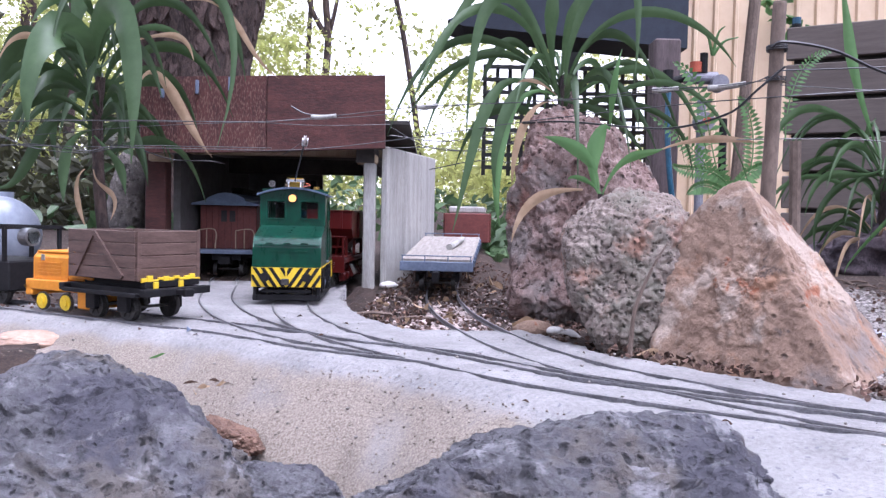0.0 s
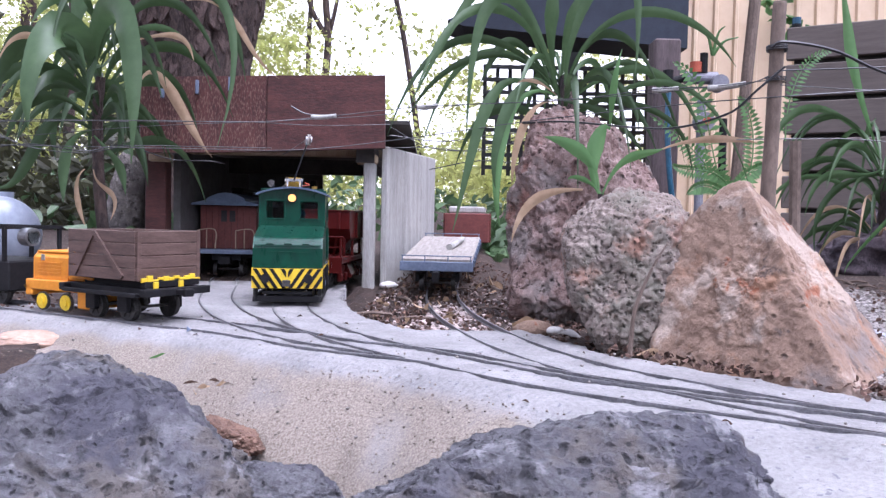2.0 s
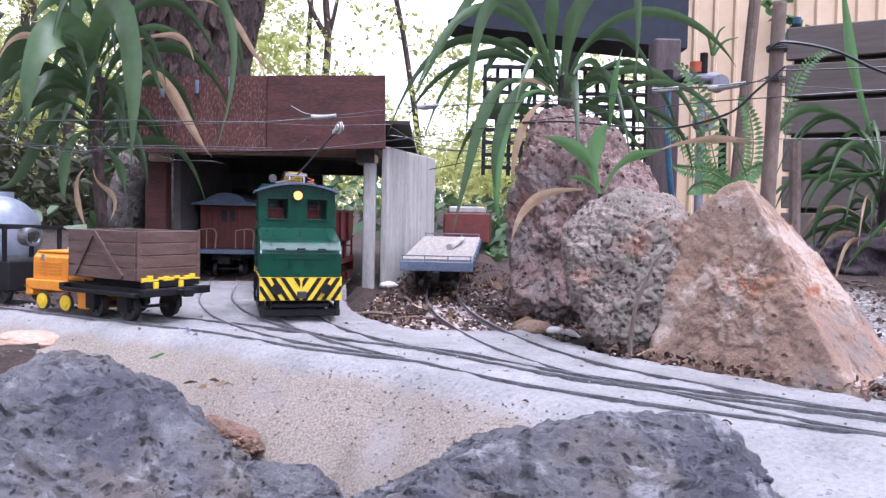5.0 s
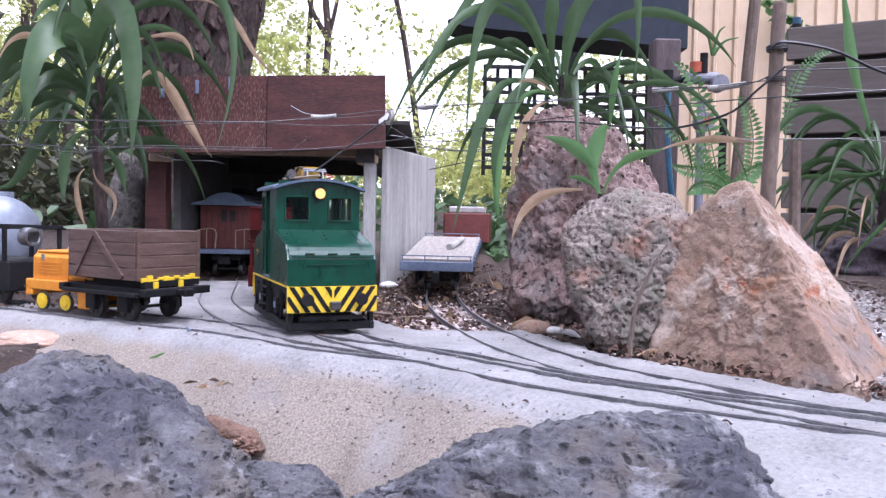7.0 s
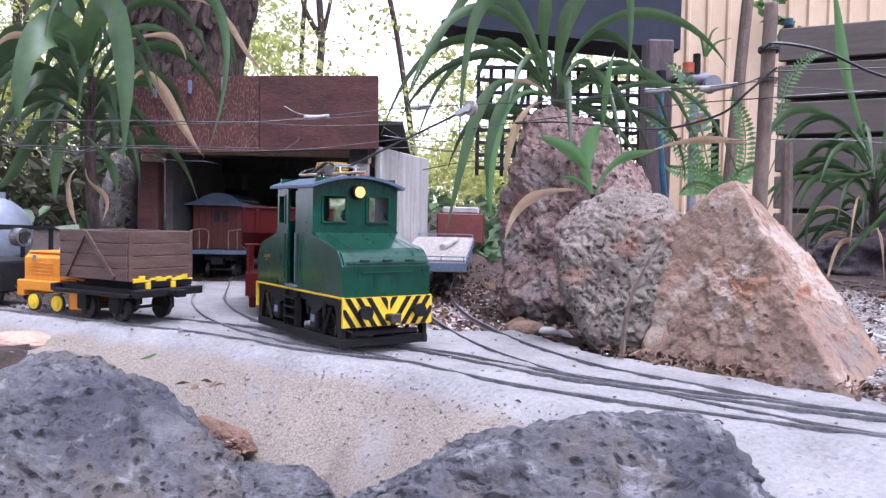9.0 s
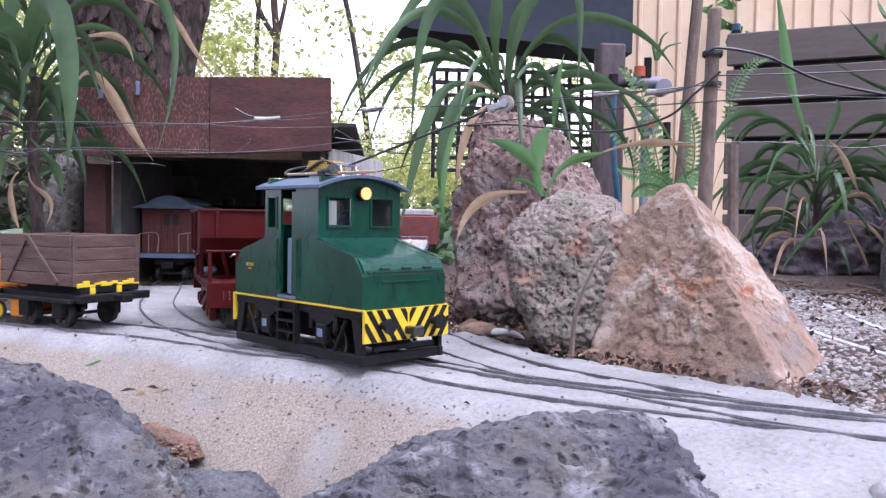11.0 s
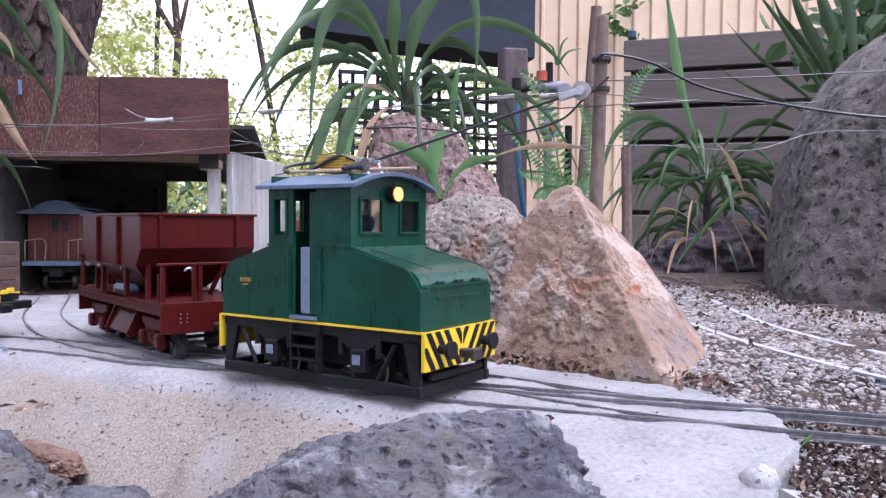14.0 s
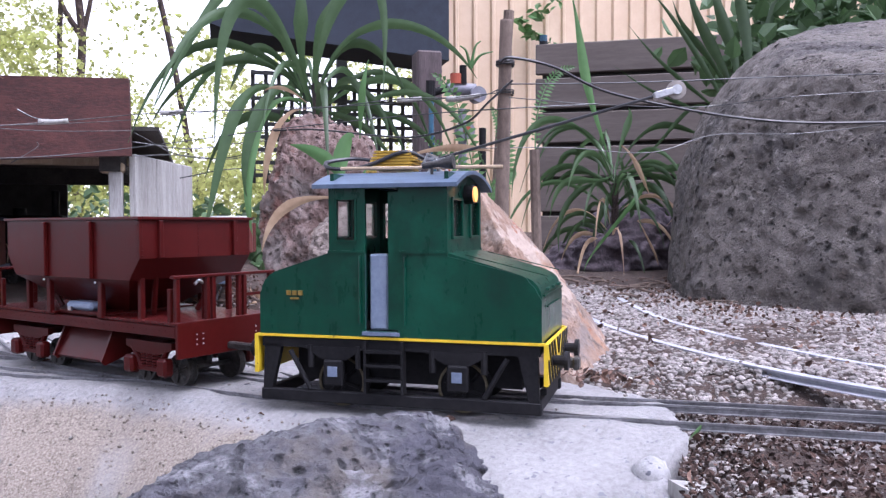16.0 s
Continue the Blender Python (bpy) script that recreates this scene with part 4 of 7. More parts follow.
    rod(bm, (0.004, 0.008, 0.05), (0.004, 0.008, 0.098), 0.010, 12, 0.008)
    bmesh.ops.create_icosphere(bm, subdivisions=2, radius=0.0075, matrix=Matrix.Translation((0.004, 0.008, 0.114)))
    rod(bm, (0.004, 0.008, 0.098), (0.004, 0.008, 0.11), 0.008, 10, 0.004)
    part("driver_figure", bm, BLUE_PLASTIC, cab, "plain toy driver figure")
    # roof
    bm = bmesh.new()
    n = 12
    prof = [(-0.047 + 0.094 * k / n, 0.140 + 0.0095 * (1 - (2 * k / n - 1) ** 2)) for k in range(n + 1)]
    prof += [(0.047 - 0.094 * k / n, 0.1375 + 0.0095 * (1 - (1 - 2 * k / n) ** 2)) for k in range(n + 1)]
    extrude(bm, prof, "x", -0.052, 0.041)
    roof = part("roof", bm, ROOF_BLUE, top, "slate-blue curved roof", smooth=False)
    for k in range(7):
        part("resistor_fin", boxes(((-0.012, -0.002, 0.1512 + k * 0.0019), (0.030 - 0.002 * abs(k - 3), 0.020, 0.0012))), ANODISED, roof)
    part("resistor_block", boxes(((-0.012, -0.002, 0.1565), (0.022, 0.016, 0.011))), ANODISED, roof, "gold finned resistor")
    bm = bmesh.new()
    tube(spline([(-0.022, 0.004, 0.157), (-0.045, 0.006, 0.160), (-0.060, -0.006, 0.157), (-0.052, -0.016, 0.152), (-0.030, -0.014, 0.153), (-0.004, -0.012, 0.162), (0.008, -0.004, 0.158)]), 0.0014, 6, bm)
    part("roof_cable", bm, CABLE, roof)
    bm = rods(0.0009, ((0.006, -0.01, 0.150), (0.012, -0.01, 0.160)), ((0.006, 0.01, 0.150), (0.012, 0.01, 0.160)), ((0.012, -0.012, 0.160), (0.012, 0.012, 0.160)), ((0.020, -0.008, 0.149), (0.016, -0.008, 0.158)), ((0.020, 0.008, 0.149), (0.016, 0.008, 0.158)), ((0.016, -0.012, 0.158), (0.016, 0.012, 0.158)), ((0.002, 0, 0.158), (0.024, 0, 0.158)))
    part("trolley_base", bm, STEEL, roof)
    part("red_lead", tube(spline([(0.004, 0.014, 0.156), (0.014, 0.020, 0.153), (0.020, 0.012, 0.151)]), 0.0009), RED_PLASTIC, roof)
    bm = rods(0.0022, ((0.014, -0.028, 0.1515), (0.024, -0.028, 0.1525)), seg=14)
    rod(bm, (0.024, -0.028, 0.1525), (0.034, -0.028, 0.1535), 0.0022, 18, 0.0046)
    rod(bm, (0.020, -0.028, 0.1460), (0.020, -0.028, 0.1520), 0.0010, 8)
    part("horn", bm, DARK_STEEL, roof, "chrome trumpet horn")
    part("bell", rods(0.004, ((-0.04, 0.024, 0.146), (-0.04, 0.024, 0.153)), seg=12), BRASS, roof)
    part("hook_pole", rods(0.0012, ((-0.044, -0.02, 0.1515), (0.060, -0.006, 0.1515))), BUFF_TIMBER, roof, "pale wooden rod along the roof")
    pole = part("trolley_pole", rods(0.0010, ((0.016, 0.0, 0.158), (0.158, 0.028, 0.198))), CABLE, top, "long black trolley pole reaching to the wire")
    bm = boxes(((0, -0.0026, 0), (0.015, 0.0012, 0.0044)), ((0, 0.0026, 0), (0.015, 0.0012, 0.0044)), ((-0.006, 0, 0), (0.004, 0.0050, 0.0036)), bevel=0.0004)
    harp = part("trolley_harp", bm, STEEL, pole)
    harp.matrix_local = pose(0.158, 0.0280, 0.1980, 0, -15.5, 11)
    bm = bmesh.new()
    loops = [[bm.verts.new((math.cos(k * math.pi / 14) * q, v, math.sin(k * math.pi / 14) * q)) for k in range(28)] for q, v in ((0.0030, -0.0016), (0.0060, -0.0016), (0.0050, 0.0), (0.0060, 0.0016), (0.0030, 0.0016))]
    for p, q in zip(loops, loops[1:] + loops[:1]):
        for k in range(28):
            bm.faces.new((p[k], p[(k + 1) % 28], q[(k + 1) % 28], q[k]))
    wheel = part("trolley_wheel", bm, DECK, pole, "pale grooved trolley wheel")
    wheel.matrix_local = pose(0.1645, 0.0293, 0.1998, 0, 0, 11)
    hub = part("trolley_hub", rods(0.0031, ((0, -0.0034, 0), (0, 0.0034, 0)), seg=14), STEEL, pole)
    hub.matrix_local = pose(0.1645, 0.0293, 0.1998, 0, 0, 11)
    # headlamp
    lamp = part("headlamp", rods(0.0062, ((0.034, 0, 0.1345), (0.0400, 0, 0.1345)), seg=20), BLACK, top)
    part("lens", rods(0.0050, ((0.0400, 0, 0.1345), (0.0412, 0, 0.1345)), seg=20), LAMP_GLOW, lamp, "glowing warm headlamp lens")
    part("emblem", boxes(((-0.066, -W - 0.0004, 0.0725), (0.003, 0.0008, 0.003)), ((-0.070, -W - 0.0004, 0.0725), (0.003, 0.0008, 0.003)), ((-0.062, -W - 0.0004, 0.0725), (0.003, 0.0008, 0.003)), ((-0.066, -W - 0.0004, 0.069), (0.006, 0.0008, 0.0012))), BRASS, top, "small faded gilt emblem")
    # frame
    for y in (-W, W):
        part("sole_bar", boxes(((0, y * 0.995, 0.0455), (2 * L, 0.0020, 0.0016))), YELLOW, top, "thin yellow sole bar line")
        s = 1 if y > 0 else -1
        bm = bmesh.new()
        box(bm, (0, y * 0.93, 0.041), (2 * L - 0.006, 0.004, 0.006))
        box(bm, (0, y * 0.93, 0.0075), (2 * L - 0.004, 0.005, 0.0075), 0.0008)
        for x in (-0.082, 0.082):
            sg = 1 if x > 0 else -1
            extrude(bm, [(x - sg * 0.006, 0.040), (x + sg * 0.006, 0.040), (x + sg * 0.007, 0.010), (x + sg * 0.001, 0.010)], "y", y * 0.93 - 0.002, y * 0.93 + 0.002)
        for x in (-0.040, 0.040):
            box(bm, (x, y * 0.96, 0.023), (0.013, 0.006, 0.016), 0.001)
            for dx in (-0.016, 0.016):
                rod(bm, (x + dx, y * 0.95, 0.026), (x + dx, y * 0.95, 0.040), 0.0022, 8)
            extrude(bm, [(x - 0.021, 0.039), (x + 0.021, 0.039), (x + 0.008, 0.031), (x - 0.008, 0.031)], "y", min(y * 0.9, y * 0.99), max(y * 0.9, y * 0.99))
        rod(bm, (-0.070, y * 0.97, 0.036), (-0.056, y * 0.97, 0.012), 0.0016)
        rod(bm, (0.056, y * 0.97, 0.012), (0.070, y * 0.97, 0.036), 0.0016)
        side = part("side_frame", bm, BLACK, top)
        bm = bmesh.new()
        for z in (0.020, 0.029, 0.0375):
            box(bm, (-0.006, y * 1.0, z), (0.024, 0.008, 0.0016))
        for x in (-0.018, 0.006):
            box(bm, (x, y * 1.0, 0.028), (0.0016, 0.006, 0.032))
        part("step_ladder", bm, BLACK, top)
        for x in (-0.040, 0.040):
            part("axlebox_cover", boxes(((x, y * 0.96 + s * 0.0034, 0.024), (0.0062, 0.001, 0.0062))), BLUE_GREY, top)
    part("underframe", boxes(((0, 0, 0.041), (2 * L - 0.008, 0.076, 0.006)), ((0, 0, 0.0265), (0.150, 0.040, 0.025))), BLACK, top)
    for c, sz in (((L - 0.006, 0, 0.0075), (0.005, 0.078, 0.0075)), ((L - 0.003, 0, 0.0155), (0.004, 0.062, 0.004)), ((-L + 0.006, 0, 0.0075), (0.005, 0.078, 0.0075))):
        part("stretcher_bar", boxes((c, sz), bevel=0.0006), BLACK, top)
    for s in (1, -1):
        beam = part("buffer_beam", boxes(((s * (L + 0.0005), 0, 0.0335), (0.0025, 0.087, 0.0245))), YELLOW, top, "yellow and black striped buffer beam")
        lo, hi, edge = 0.0215, 0.0455, 0.0433

        def stripe(m, a, wide, lean):
            """A slanting band from the lower to the upper edge, cut off at the beam's end."""
            pts = []
            for k in range(9):
                v = lo + (hi - lo) * k / 8
                pts.append((min(edge, a + lean * k / 8), min(edge, a + wide + lean * k / 8), v))
            pts = [p for p in pts if p[1] - p[0] > 0.0004]
            return [(m * p[0], p[2]) for p in pts] + [(m * p[1], p[2]) for p in reversed(pts)]

        for m in (-1, 1):
            for a in (0.0012, 0.0112, 0.0212, 0.0312):
                part("black_stripe", extrude(bmesh.new(), stripe(m, a, 0.0050, 0.016), "x", s * (L + 0.0018), s * (L + 0.0023)), BLACK, beam)
            pts = [(m * 0.0012, 0.0345), (m * 0.0085, 0.0455), (m * 0.0035, 0.0455), (m * 0.0012, 0.0415)]
            part("black_stripe", extrude(bmesh.new(), pts, "x", s * (L + 0.0018), s * (L + 0.0023)), BLACK, beam)
        for y in (-0.026, 0.026):
            bm = rods(0.0032, ((s * L, y, 0.034), (s * (L + 0.009), y, 0.034)), seg=14)
            rod(bm, (s * (L + 0.009), y, 0.034), (s * (L + 0.0115), y, 0.034), 0.0058, 18)
            part("buffer", bm, BLACK, top)
        part("coupler", boxes(((s * (L + 0.007), 0, 0.0285), (0.014, 0.007, 0.006)), ((s * (L + 0.013), 0, 0.0285), (0.004, 0.010, 0.008)), bevel=0.001), DARK_STEEL, top)
    axles = [wheelset(top, x, 0.0155, 0.050, BLACK, BLACK, tyre=TYRE) for x in (-0.040, 0.040)]
    return top, axles


loco, loco_axles = build_electric()


def build_hopper():
    top = root("hopper_wagon", "red oxide bogie hopper wagon with end platforms", "wagon")
    h, w, hw = 0.120, 0.0505, 0.0460
    xt, z_top, z_band, z_mid, z_low = 0.0870, 0.120, 0.092, 0.0765, 0.050
    bm = bmesh.new()
    ring = []
    for z, x, y in ((z_top, xt, w), (z_band, xt, w), (z_mid, xt - 0.012, w), (z_low, 0.030, 0.020)):
        ring.append([bm.verts.new((sx * x, sy * y, z)) for sx, sy in ((1, 1), (-1, 1), (-1, -1), (1, -1))])
    for a, b in zip(ring, ring[1:]):
        for i in range(4):
            bm.faces.new((a[i], a[(i + 1) % 4], b[(i + 1) % 4], b[i]))
    bm.faces.new(ring[3])
    inner = [bm.verts.new((v.co.x * 0.97, v.co.y * 0.955, z_top)) for v in ring[0]]
    deep = [bm.verts.new((v.co.x * 0.45, v.co.y * 0.45, 0.070)) for v in ring[0]]
    for i in range(4):
        bm.faces.new((ring[0][i], ring[0][(i + 1) % 4], inner[(i + 1) % 4], inner[i]))
        bm.faces.new((inner[i], inner[(i + 1) % 4], deep[(i + 1) % 4], deep[i]))
    bm.faces.new(deep)
    body = part("hopper_body", bm, OXIDE, top)
    for sy in (-1, 1):
        part("rim", boxes(((0, sy * (w + 0.0006), z_top + 0.0005), (2 * xt + 0.004, 0.0032, 0.0022)), bevel=0.0004), OXIDE, body)
    for sx in (-1, 1):
        part("rim", boxes(((sx * (xt + 0.0006), 0, z_top + 0.0005), (0.0032, 2 * w - 0.003, 0.0022)), bevel=0.0004), OXIDE, body)

    def dots(name, spots, r, material, parent):
        bm = bmesh.new()
        for p in spots:
            bmesh.ops.create_icosphere(bm, subdivisions=1, radius=r, matrix=Matrix.Translation(p))
        part(name, bm, material, parent)

    for sy in (-1, 1):
        y = sy * (w + 0.0016)
        for x in (-0.030, 0.030):
            part("rib", boxes(((x, y, 0.0975), (0.0042, 0.0032, 0.042)), bevel=0.0005), OXIDE, body)
        spots = []
        for sx in (-1, 1):
            spots += [(sx * (xt - 0.0018), sy * (w + 0.0002), 0.094 + k * 0.0031) for k in range(9)]
            spots += [(sx * (xt - 0.0022 - k * 0.0024), sy * (w + 0.0002), 0.0905 - k * 0.0031) for k in range(5)]
        dots("rivet_row", spots, 0.00055, OXIDE, body)
        for x in (-0.034, 0.034):
            part("hopper_leg", boxes(((x, sy * 0.0455, 0.062), (0.0050, 0.0040, 0.030)), bevel=0.0005), OXIDE, top)
            dots("bolt_head", [(x - 0.001, sy * 0.0500, 0.0735)], 0.0011, STEEL, top)
        for x in (-0.074, 0.074):
            part("stanchion", boxes(((x, sy * 0.0400, 0.0675), (0.0040, 0.0040, 0.040)), bevel=0.0005), OXIDE, top)
    for sx in (-1, 1):
        for y in (-0.034, 0.034):
            part("end_rib", boxes(((sx * (xt + 0.0014), y, 0.1055), (0.0030, 0.0036, 0.027)), bevel=0.0004), OXIDE, body)
        dots("rivet_row", [(sx * (xt + 0.0002), y, 0.094 + k * 0.0034) for y in (-0.0485, 0.0, 0.0485) for k in range(8)], 0.00055, OXIDE, body)
        for y in (-0.030, 0.030):
            part("slope_stay", rods(0.0022, ((sx * 0.078, y, 0.086), (sx * 0.060, y * 0.67, 0.049)), seg=8), OXIDE, top)
    # frame and platforms
    part("centre_sill", boxes(((0, 0, 0.0385), (2 * h - 0.004, 0.026, 0.012)), bevel=0.0006), OXIDE, top)
    for sy in (-1, 1):
        part("side_sill", boxes(((0, sy * (hw - 0.003), 0.0420), (2 * h - 0.004, 0.005, 0.008)), bevel=0.0006), OXIDE, top)
        dots("rivet_row", [(x, sy * (hw - 0.0004), 0.0425) for x in [-0.108 + 0.0072 * k for k in range(31)]], 0.0006, OXIDE, top)
    for k in range(34):
        x = -h + 0.0035 + k * (2 * h - 0.007) / 33
        if abs(x) > 0.030:
            part("deck_plank", boxes(((x, 0, 0.0475), (0.0064, 2 * hw, 0.0020)), bevel=0.0003), OXIDE, top)
    for s in (-1, 1):
        end = part("end_plate", boxes(((s * h, 0, 0.0362), (0.003, 2 * hw, 0.0252)), bevel=0.0004), OXIDE, top)
        dots("rivet_row", [(s * (h + 0.0015), y, z) for y in (-0.030, -0.0245, 0.0245, 0.030) for z in (0.0325, 0.036, 0.0395)], 0.0006, STEEL, end)
        for y in (-hw + 0.003, -0.017, -0.012, 0.012, 0.017, hw - 0.003):
            part("rail_post", boxes(((s * (h - 0.003), y, 0.0632), (0.0036, 0.0032, 0.0310)), bevel=0.0004), OXIDE, top)
        part("top_rail", boxes(((s * (h - 0.003), 0, 0.0797), (0.0046, 2 * hw + 0.002, 0.0022)), bevel=0.0004), OXIDE, top)
        part("corner_plate", boxes(((s * (h - 0.010), -hw + 0.003, 0.0595), (0.0034, 0.0030, 0.024)), bevel=0.0004), OXIDE, top)
        part("mid_rail", boxes(((s * (h - 0.003), 0.030, 0.064), (0.0026, 0.026, 0.0022))), OXIDE, top)
        stem = part("brake_stem", rods(0.0009, ((s * (h - 0.009), -0.016, 0.048), (s * (h - 0.009), -0.016, 0.074))), OXIDE, top)
        part("brake_handle", tube(spline([(s * (h - 0.009), -0.016, 0.074), (s * (h - 0.009), -0.019, 0.0762), (s * (h - 0.009), -0.023, 0.0735)], 4), 0.0011, 6), STEEL, stem, "pale bent brake handle")
        part("coupler", boxes(((s * (h + 0.018), 0, 0.0285), (0.036, 0.006, 0.005)), ((s * (h + 0.034), 0, 0.0285), (0.007, 0.010, 0.008)), bevel=0.001), DARK_STEEL, top)
    part("tool_case", boxes(((-0.004, -0.034, 0.0535), (0.034, 0.014, 0.0065)), bevel=0.0022), PALE_BLUE, top, "pale blue battery case on the deck")
    part("case_latch", boxes(((-0.014, -0.0415, 0.0512), (0.005, 0.0012, 0.0032))), STEEL, top)
    part("case_shelf", boxes(((0, 0, 0.0485), (0.062, 2 * hw - 0.01, 0.0030)), bevel=0.0006), OXIDE, top)
    # discharge chutes
    for sy in (-1, 1):
        bm = bmesh.new()
        extrude(bm, [(sy * 0.012, 0.040), (sy * 0.030, 0.038), (sy * 0.043, 0.0145), (sy * 0.041, 0.0125), (sy * 0.012, 0.022)], "x", -0.030, 0.030)
        chute = part("discharge_chute", bm, OXIDE, top)
        for x in (-0.0315, 0.0315):
            bm = extrude(bmesh.new(), [(sy * 0.012, 0.041), (sy * 0.034, 0.040), (sy * 0.0455, 0.0140), (sy * 0.0425, 0.0110), (sy * 0.012, 0.020)], "x", x - 0.001, x + 0.001)
            part("chute_cheek", bm, OXIDE, chute)
    axles = []
    for sx in (-1, 1):
        bx = sx * 0.078
        for sy in (-1, 1):
            y = sy * 0.036
            bm = bmesh.new()
            extrude(bm, [(bx - 0.026, 0.0325), (bx + 0.026, 0.0325), (bx + 0.026, 0.0275), (bx + 0.012, 0.0235), (bx - 0.012, 0.0235), (bx - 0.026, 0.0275)], "y", y - 0.002, y + 0.002)
            box(bm, (bx, y, 0.0125), (0.028, 0.004, 0.0036), 0.0006)
            rod(bm, (bx - 0.020, y, 0.028), (bx - 0.009, y, 0.0125), 0.0022)
            rod(bm, (bx + 0.020, y, 0.028), (bx + 0.009, y, 0.0125), 0.0022)
            frame_side = part("bogie_frame", bm, OXIDE, top)
            for dx in (-0.019, 0.019):
                part("axlebox", boxes(((bx + dx, y + sy * 0.0022, 0.0150), (0.0105, 0.0085, 0.0130)), bevel=0.0018), OXIDE, frame_side)
            for dx in (-0.0065, 0, 0.0065):
                bm = bmesh.new()
                for k in range(5):
                    rod(bm, (bx + dx, y, 0.0142 + k * 0.0020), (bx + dx, y, 0.0154 + k * 0.0020), 0.0030, 10)
                part("coil_spring", bm, OXIDE, frame_side)
        part("bolster", boxes(((bx, 0, 0.0285), (0.012, 0.068, 0.0065)), bevel=0.0008), OXIDE, top)
        axles += [wheelset(top, bx + dx, 0.0115, 0.044, OXIDE, DARK_STEEL) for dx in (-0.019, 0.019)]
    return top, axles


hopper, hopper_axles = build_hopper()


# ================= standing rolling stock =================
def build_open_wagon():
    top = root("open_wagon", "brown planked open wagon on a black frame with yellow-daubed end", "wagon")
    hx, hy, z0, z1 = 0.054, 0.040, 0.0425, 0.0935
    n = 4
    dz = (z1 - z0) / n
    for k in range(n):
        z = z0 + (k + 0.5) * dz
        for s in (-1, 1):
            part("side_plank", boxes(((0, s * hy, z), (2 * hx, 0.004, dz - 0.0008)), bevel=0.0006), WAGON_WOOD, top)
            part("end_plank", boxes(((s * hx, 0, z), (0.004, 2 * hy - 0.004, dz - 0.0008)), bevel=0.0006), WAGON_WOOD, top)
    part("load_floor", boxes(((0, 0, z0 + 0.003), (2 * hx, 2 * hy, 0.004))), WAGON_WOOD, top)
    for s in (-1, 1):
        bm = bmesh.new()
        for a, b in (((-0.010, z1 - 0.002), (-0.042, z0 + 0.003)), ((-0.010, z1 - 0.002), (0.036, z0 + 0.003))):
            d = Vector((b[0] - a[0], 0, b[1] - a[1]))
            box(bm, ((a[0] + b[0]) / 2, s * (hy + 0.003), (a[1] + b[1]) / 2), (d.length, 0.002, 0.005), rot=Euler((0, -math.atan2(d.z, d.x), 0)).to_matrix())
        part("diagonal_brace", bm, WAGON_WOOD, top)
        for sx in (-1, 1):
            part("corner_strap", boxes(((sx * (hx + 0.0015), s * (hy - 0.002), (z0 + z1) / 2), (0.0016, 0.005, z1 - z0)), bevel=0.0004), WAGON_WOOD, top)
        part("frame_bar", boxes(((0, s * 0.030, 0.031), (0.128, 0.008, 0.009)), bevel=0.001), BLACK, top)
        part("axle_guard", boxes(((-0.026, s * 0.033, 0.018), (0.016, 0.006, 0.018)), bevel=0.001), BLACK, top)
        part("axle_guard", boxes(((0.026, s * 0.033, 0.018), (0.016, 0.006, 0.018)), bevel=0.001), BLACK, top)
        part("end_beam", boxes(((s * 0.066, 0, 0.031), (0.008, 0.086, 0.008)), bevel=0.001), BLACK, top)
        part("side_step", boxes(((0, s * 0.043, 0.0285), (0.120, 0.006, 0.004)), bevel=0.0006), BLACK, top)
    part("body_bearer", boxes(((0, 0, 0.039), (0.10, 0.050, 0.008)), ((0.058, 0, 0.039), (0.006, 0.070, 0.006))), BLACK, top)
    for k in range(11):
        y = -0.034 + k * 0.0068
        part("paint_daub", boxes(((0.0585, y, 0.0435 + 0.0016 * math.sin(k * 2.3)), (0.0022, 0.0074, 0.0045 + 0.0022 * math.sin(k * 1.7))), bevel=0.0005), YELLOW, top, "roughly brushed yellow paint" if k == 0 else "")
    for y in (-0.022, 0.010):
        part("drawgear_lug", boxes(((0.0615, y, 0.037), (0.003, 0.006, 0.009)), bevel=0.0008), YELLOW, top)
    bm = boxes(((0.074, 0, 0.0305), (0.016, 0.007, 0.006)), ((0.084, 0, 0.0305), (0.006, 0.012, 0.008)), bevel=0.001)
    part("coupler", bm, BLACK, top)
    for x in (-0.026, 0.026):
        wheelset(top, x, 0.0125, 0.050, BLACK, DARK_STEEL)
    top.matrix_world = pose(-0.333, 0.856, 0, 0, 0, -31)
    return top


build_open_wagon()


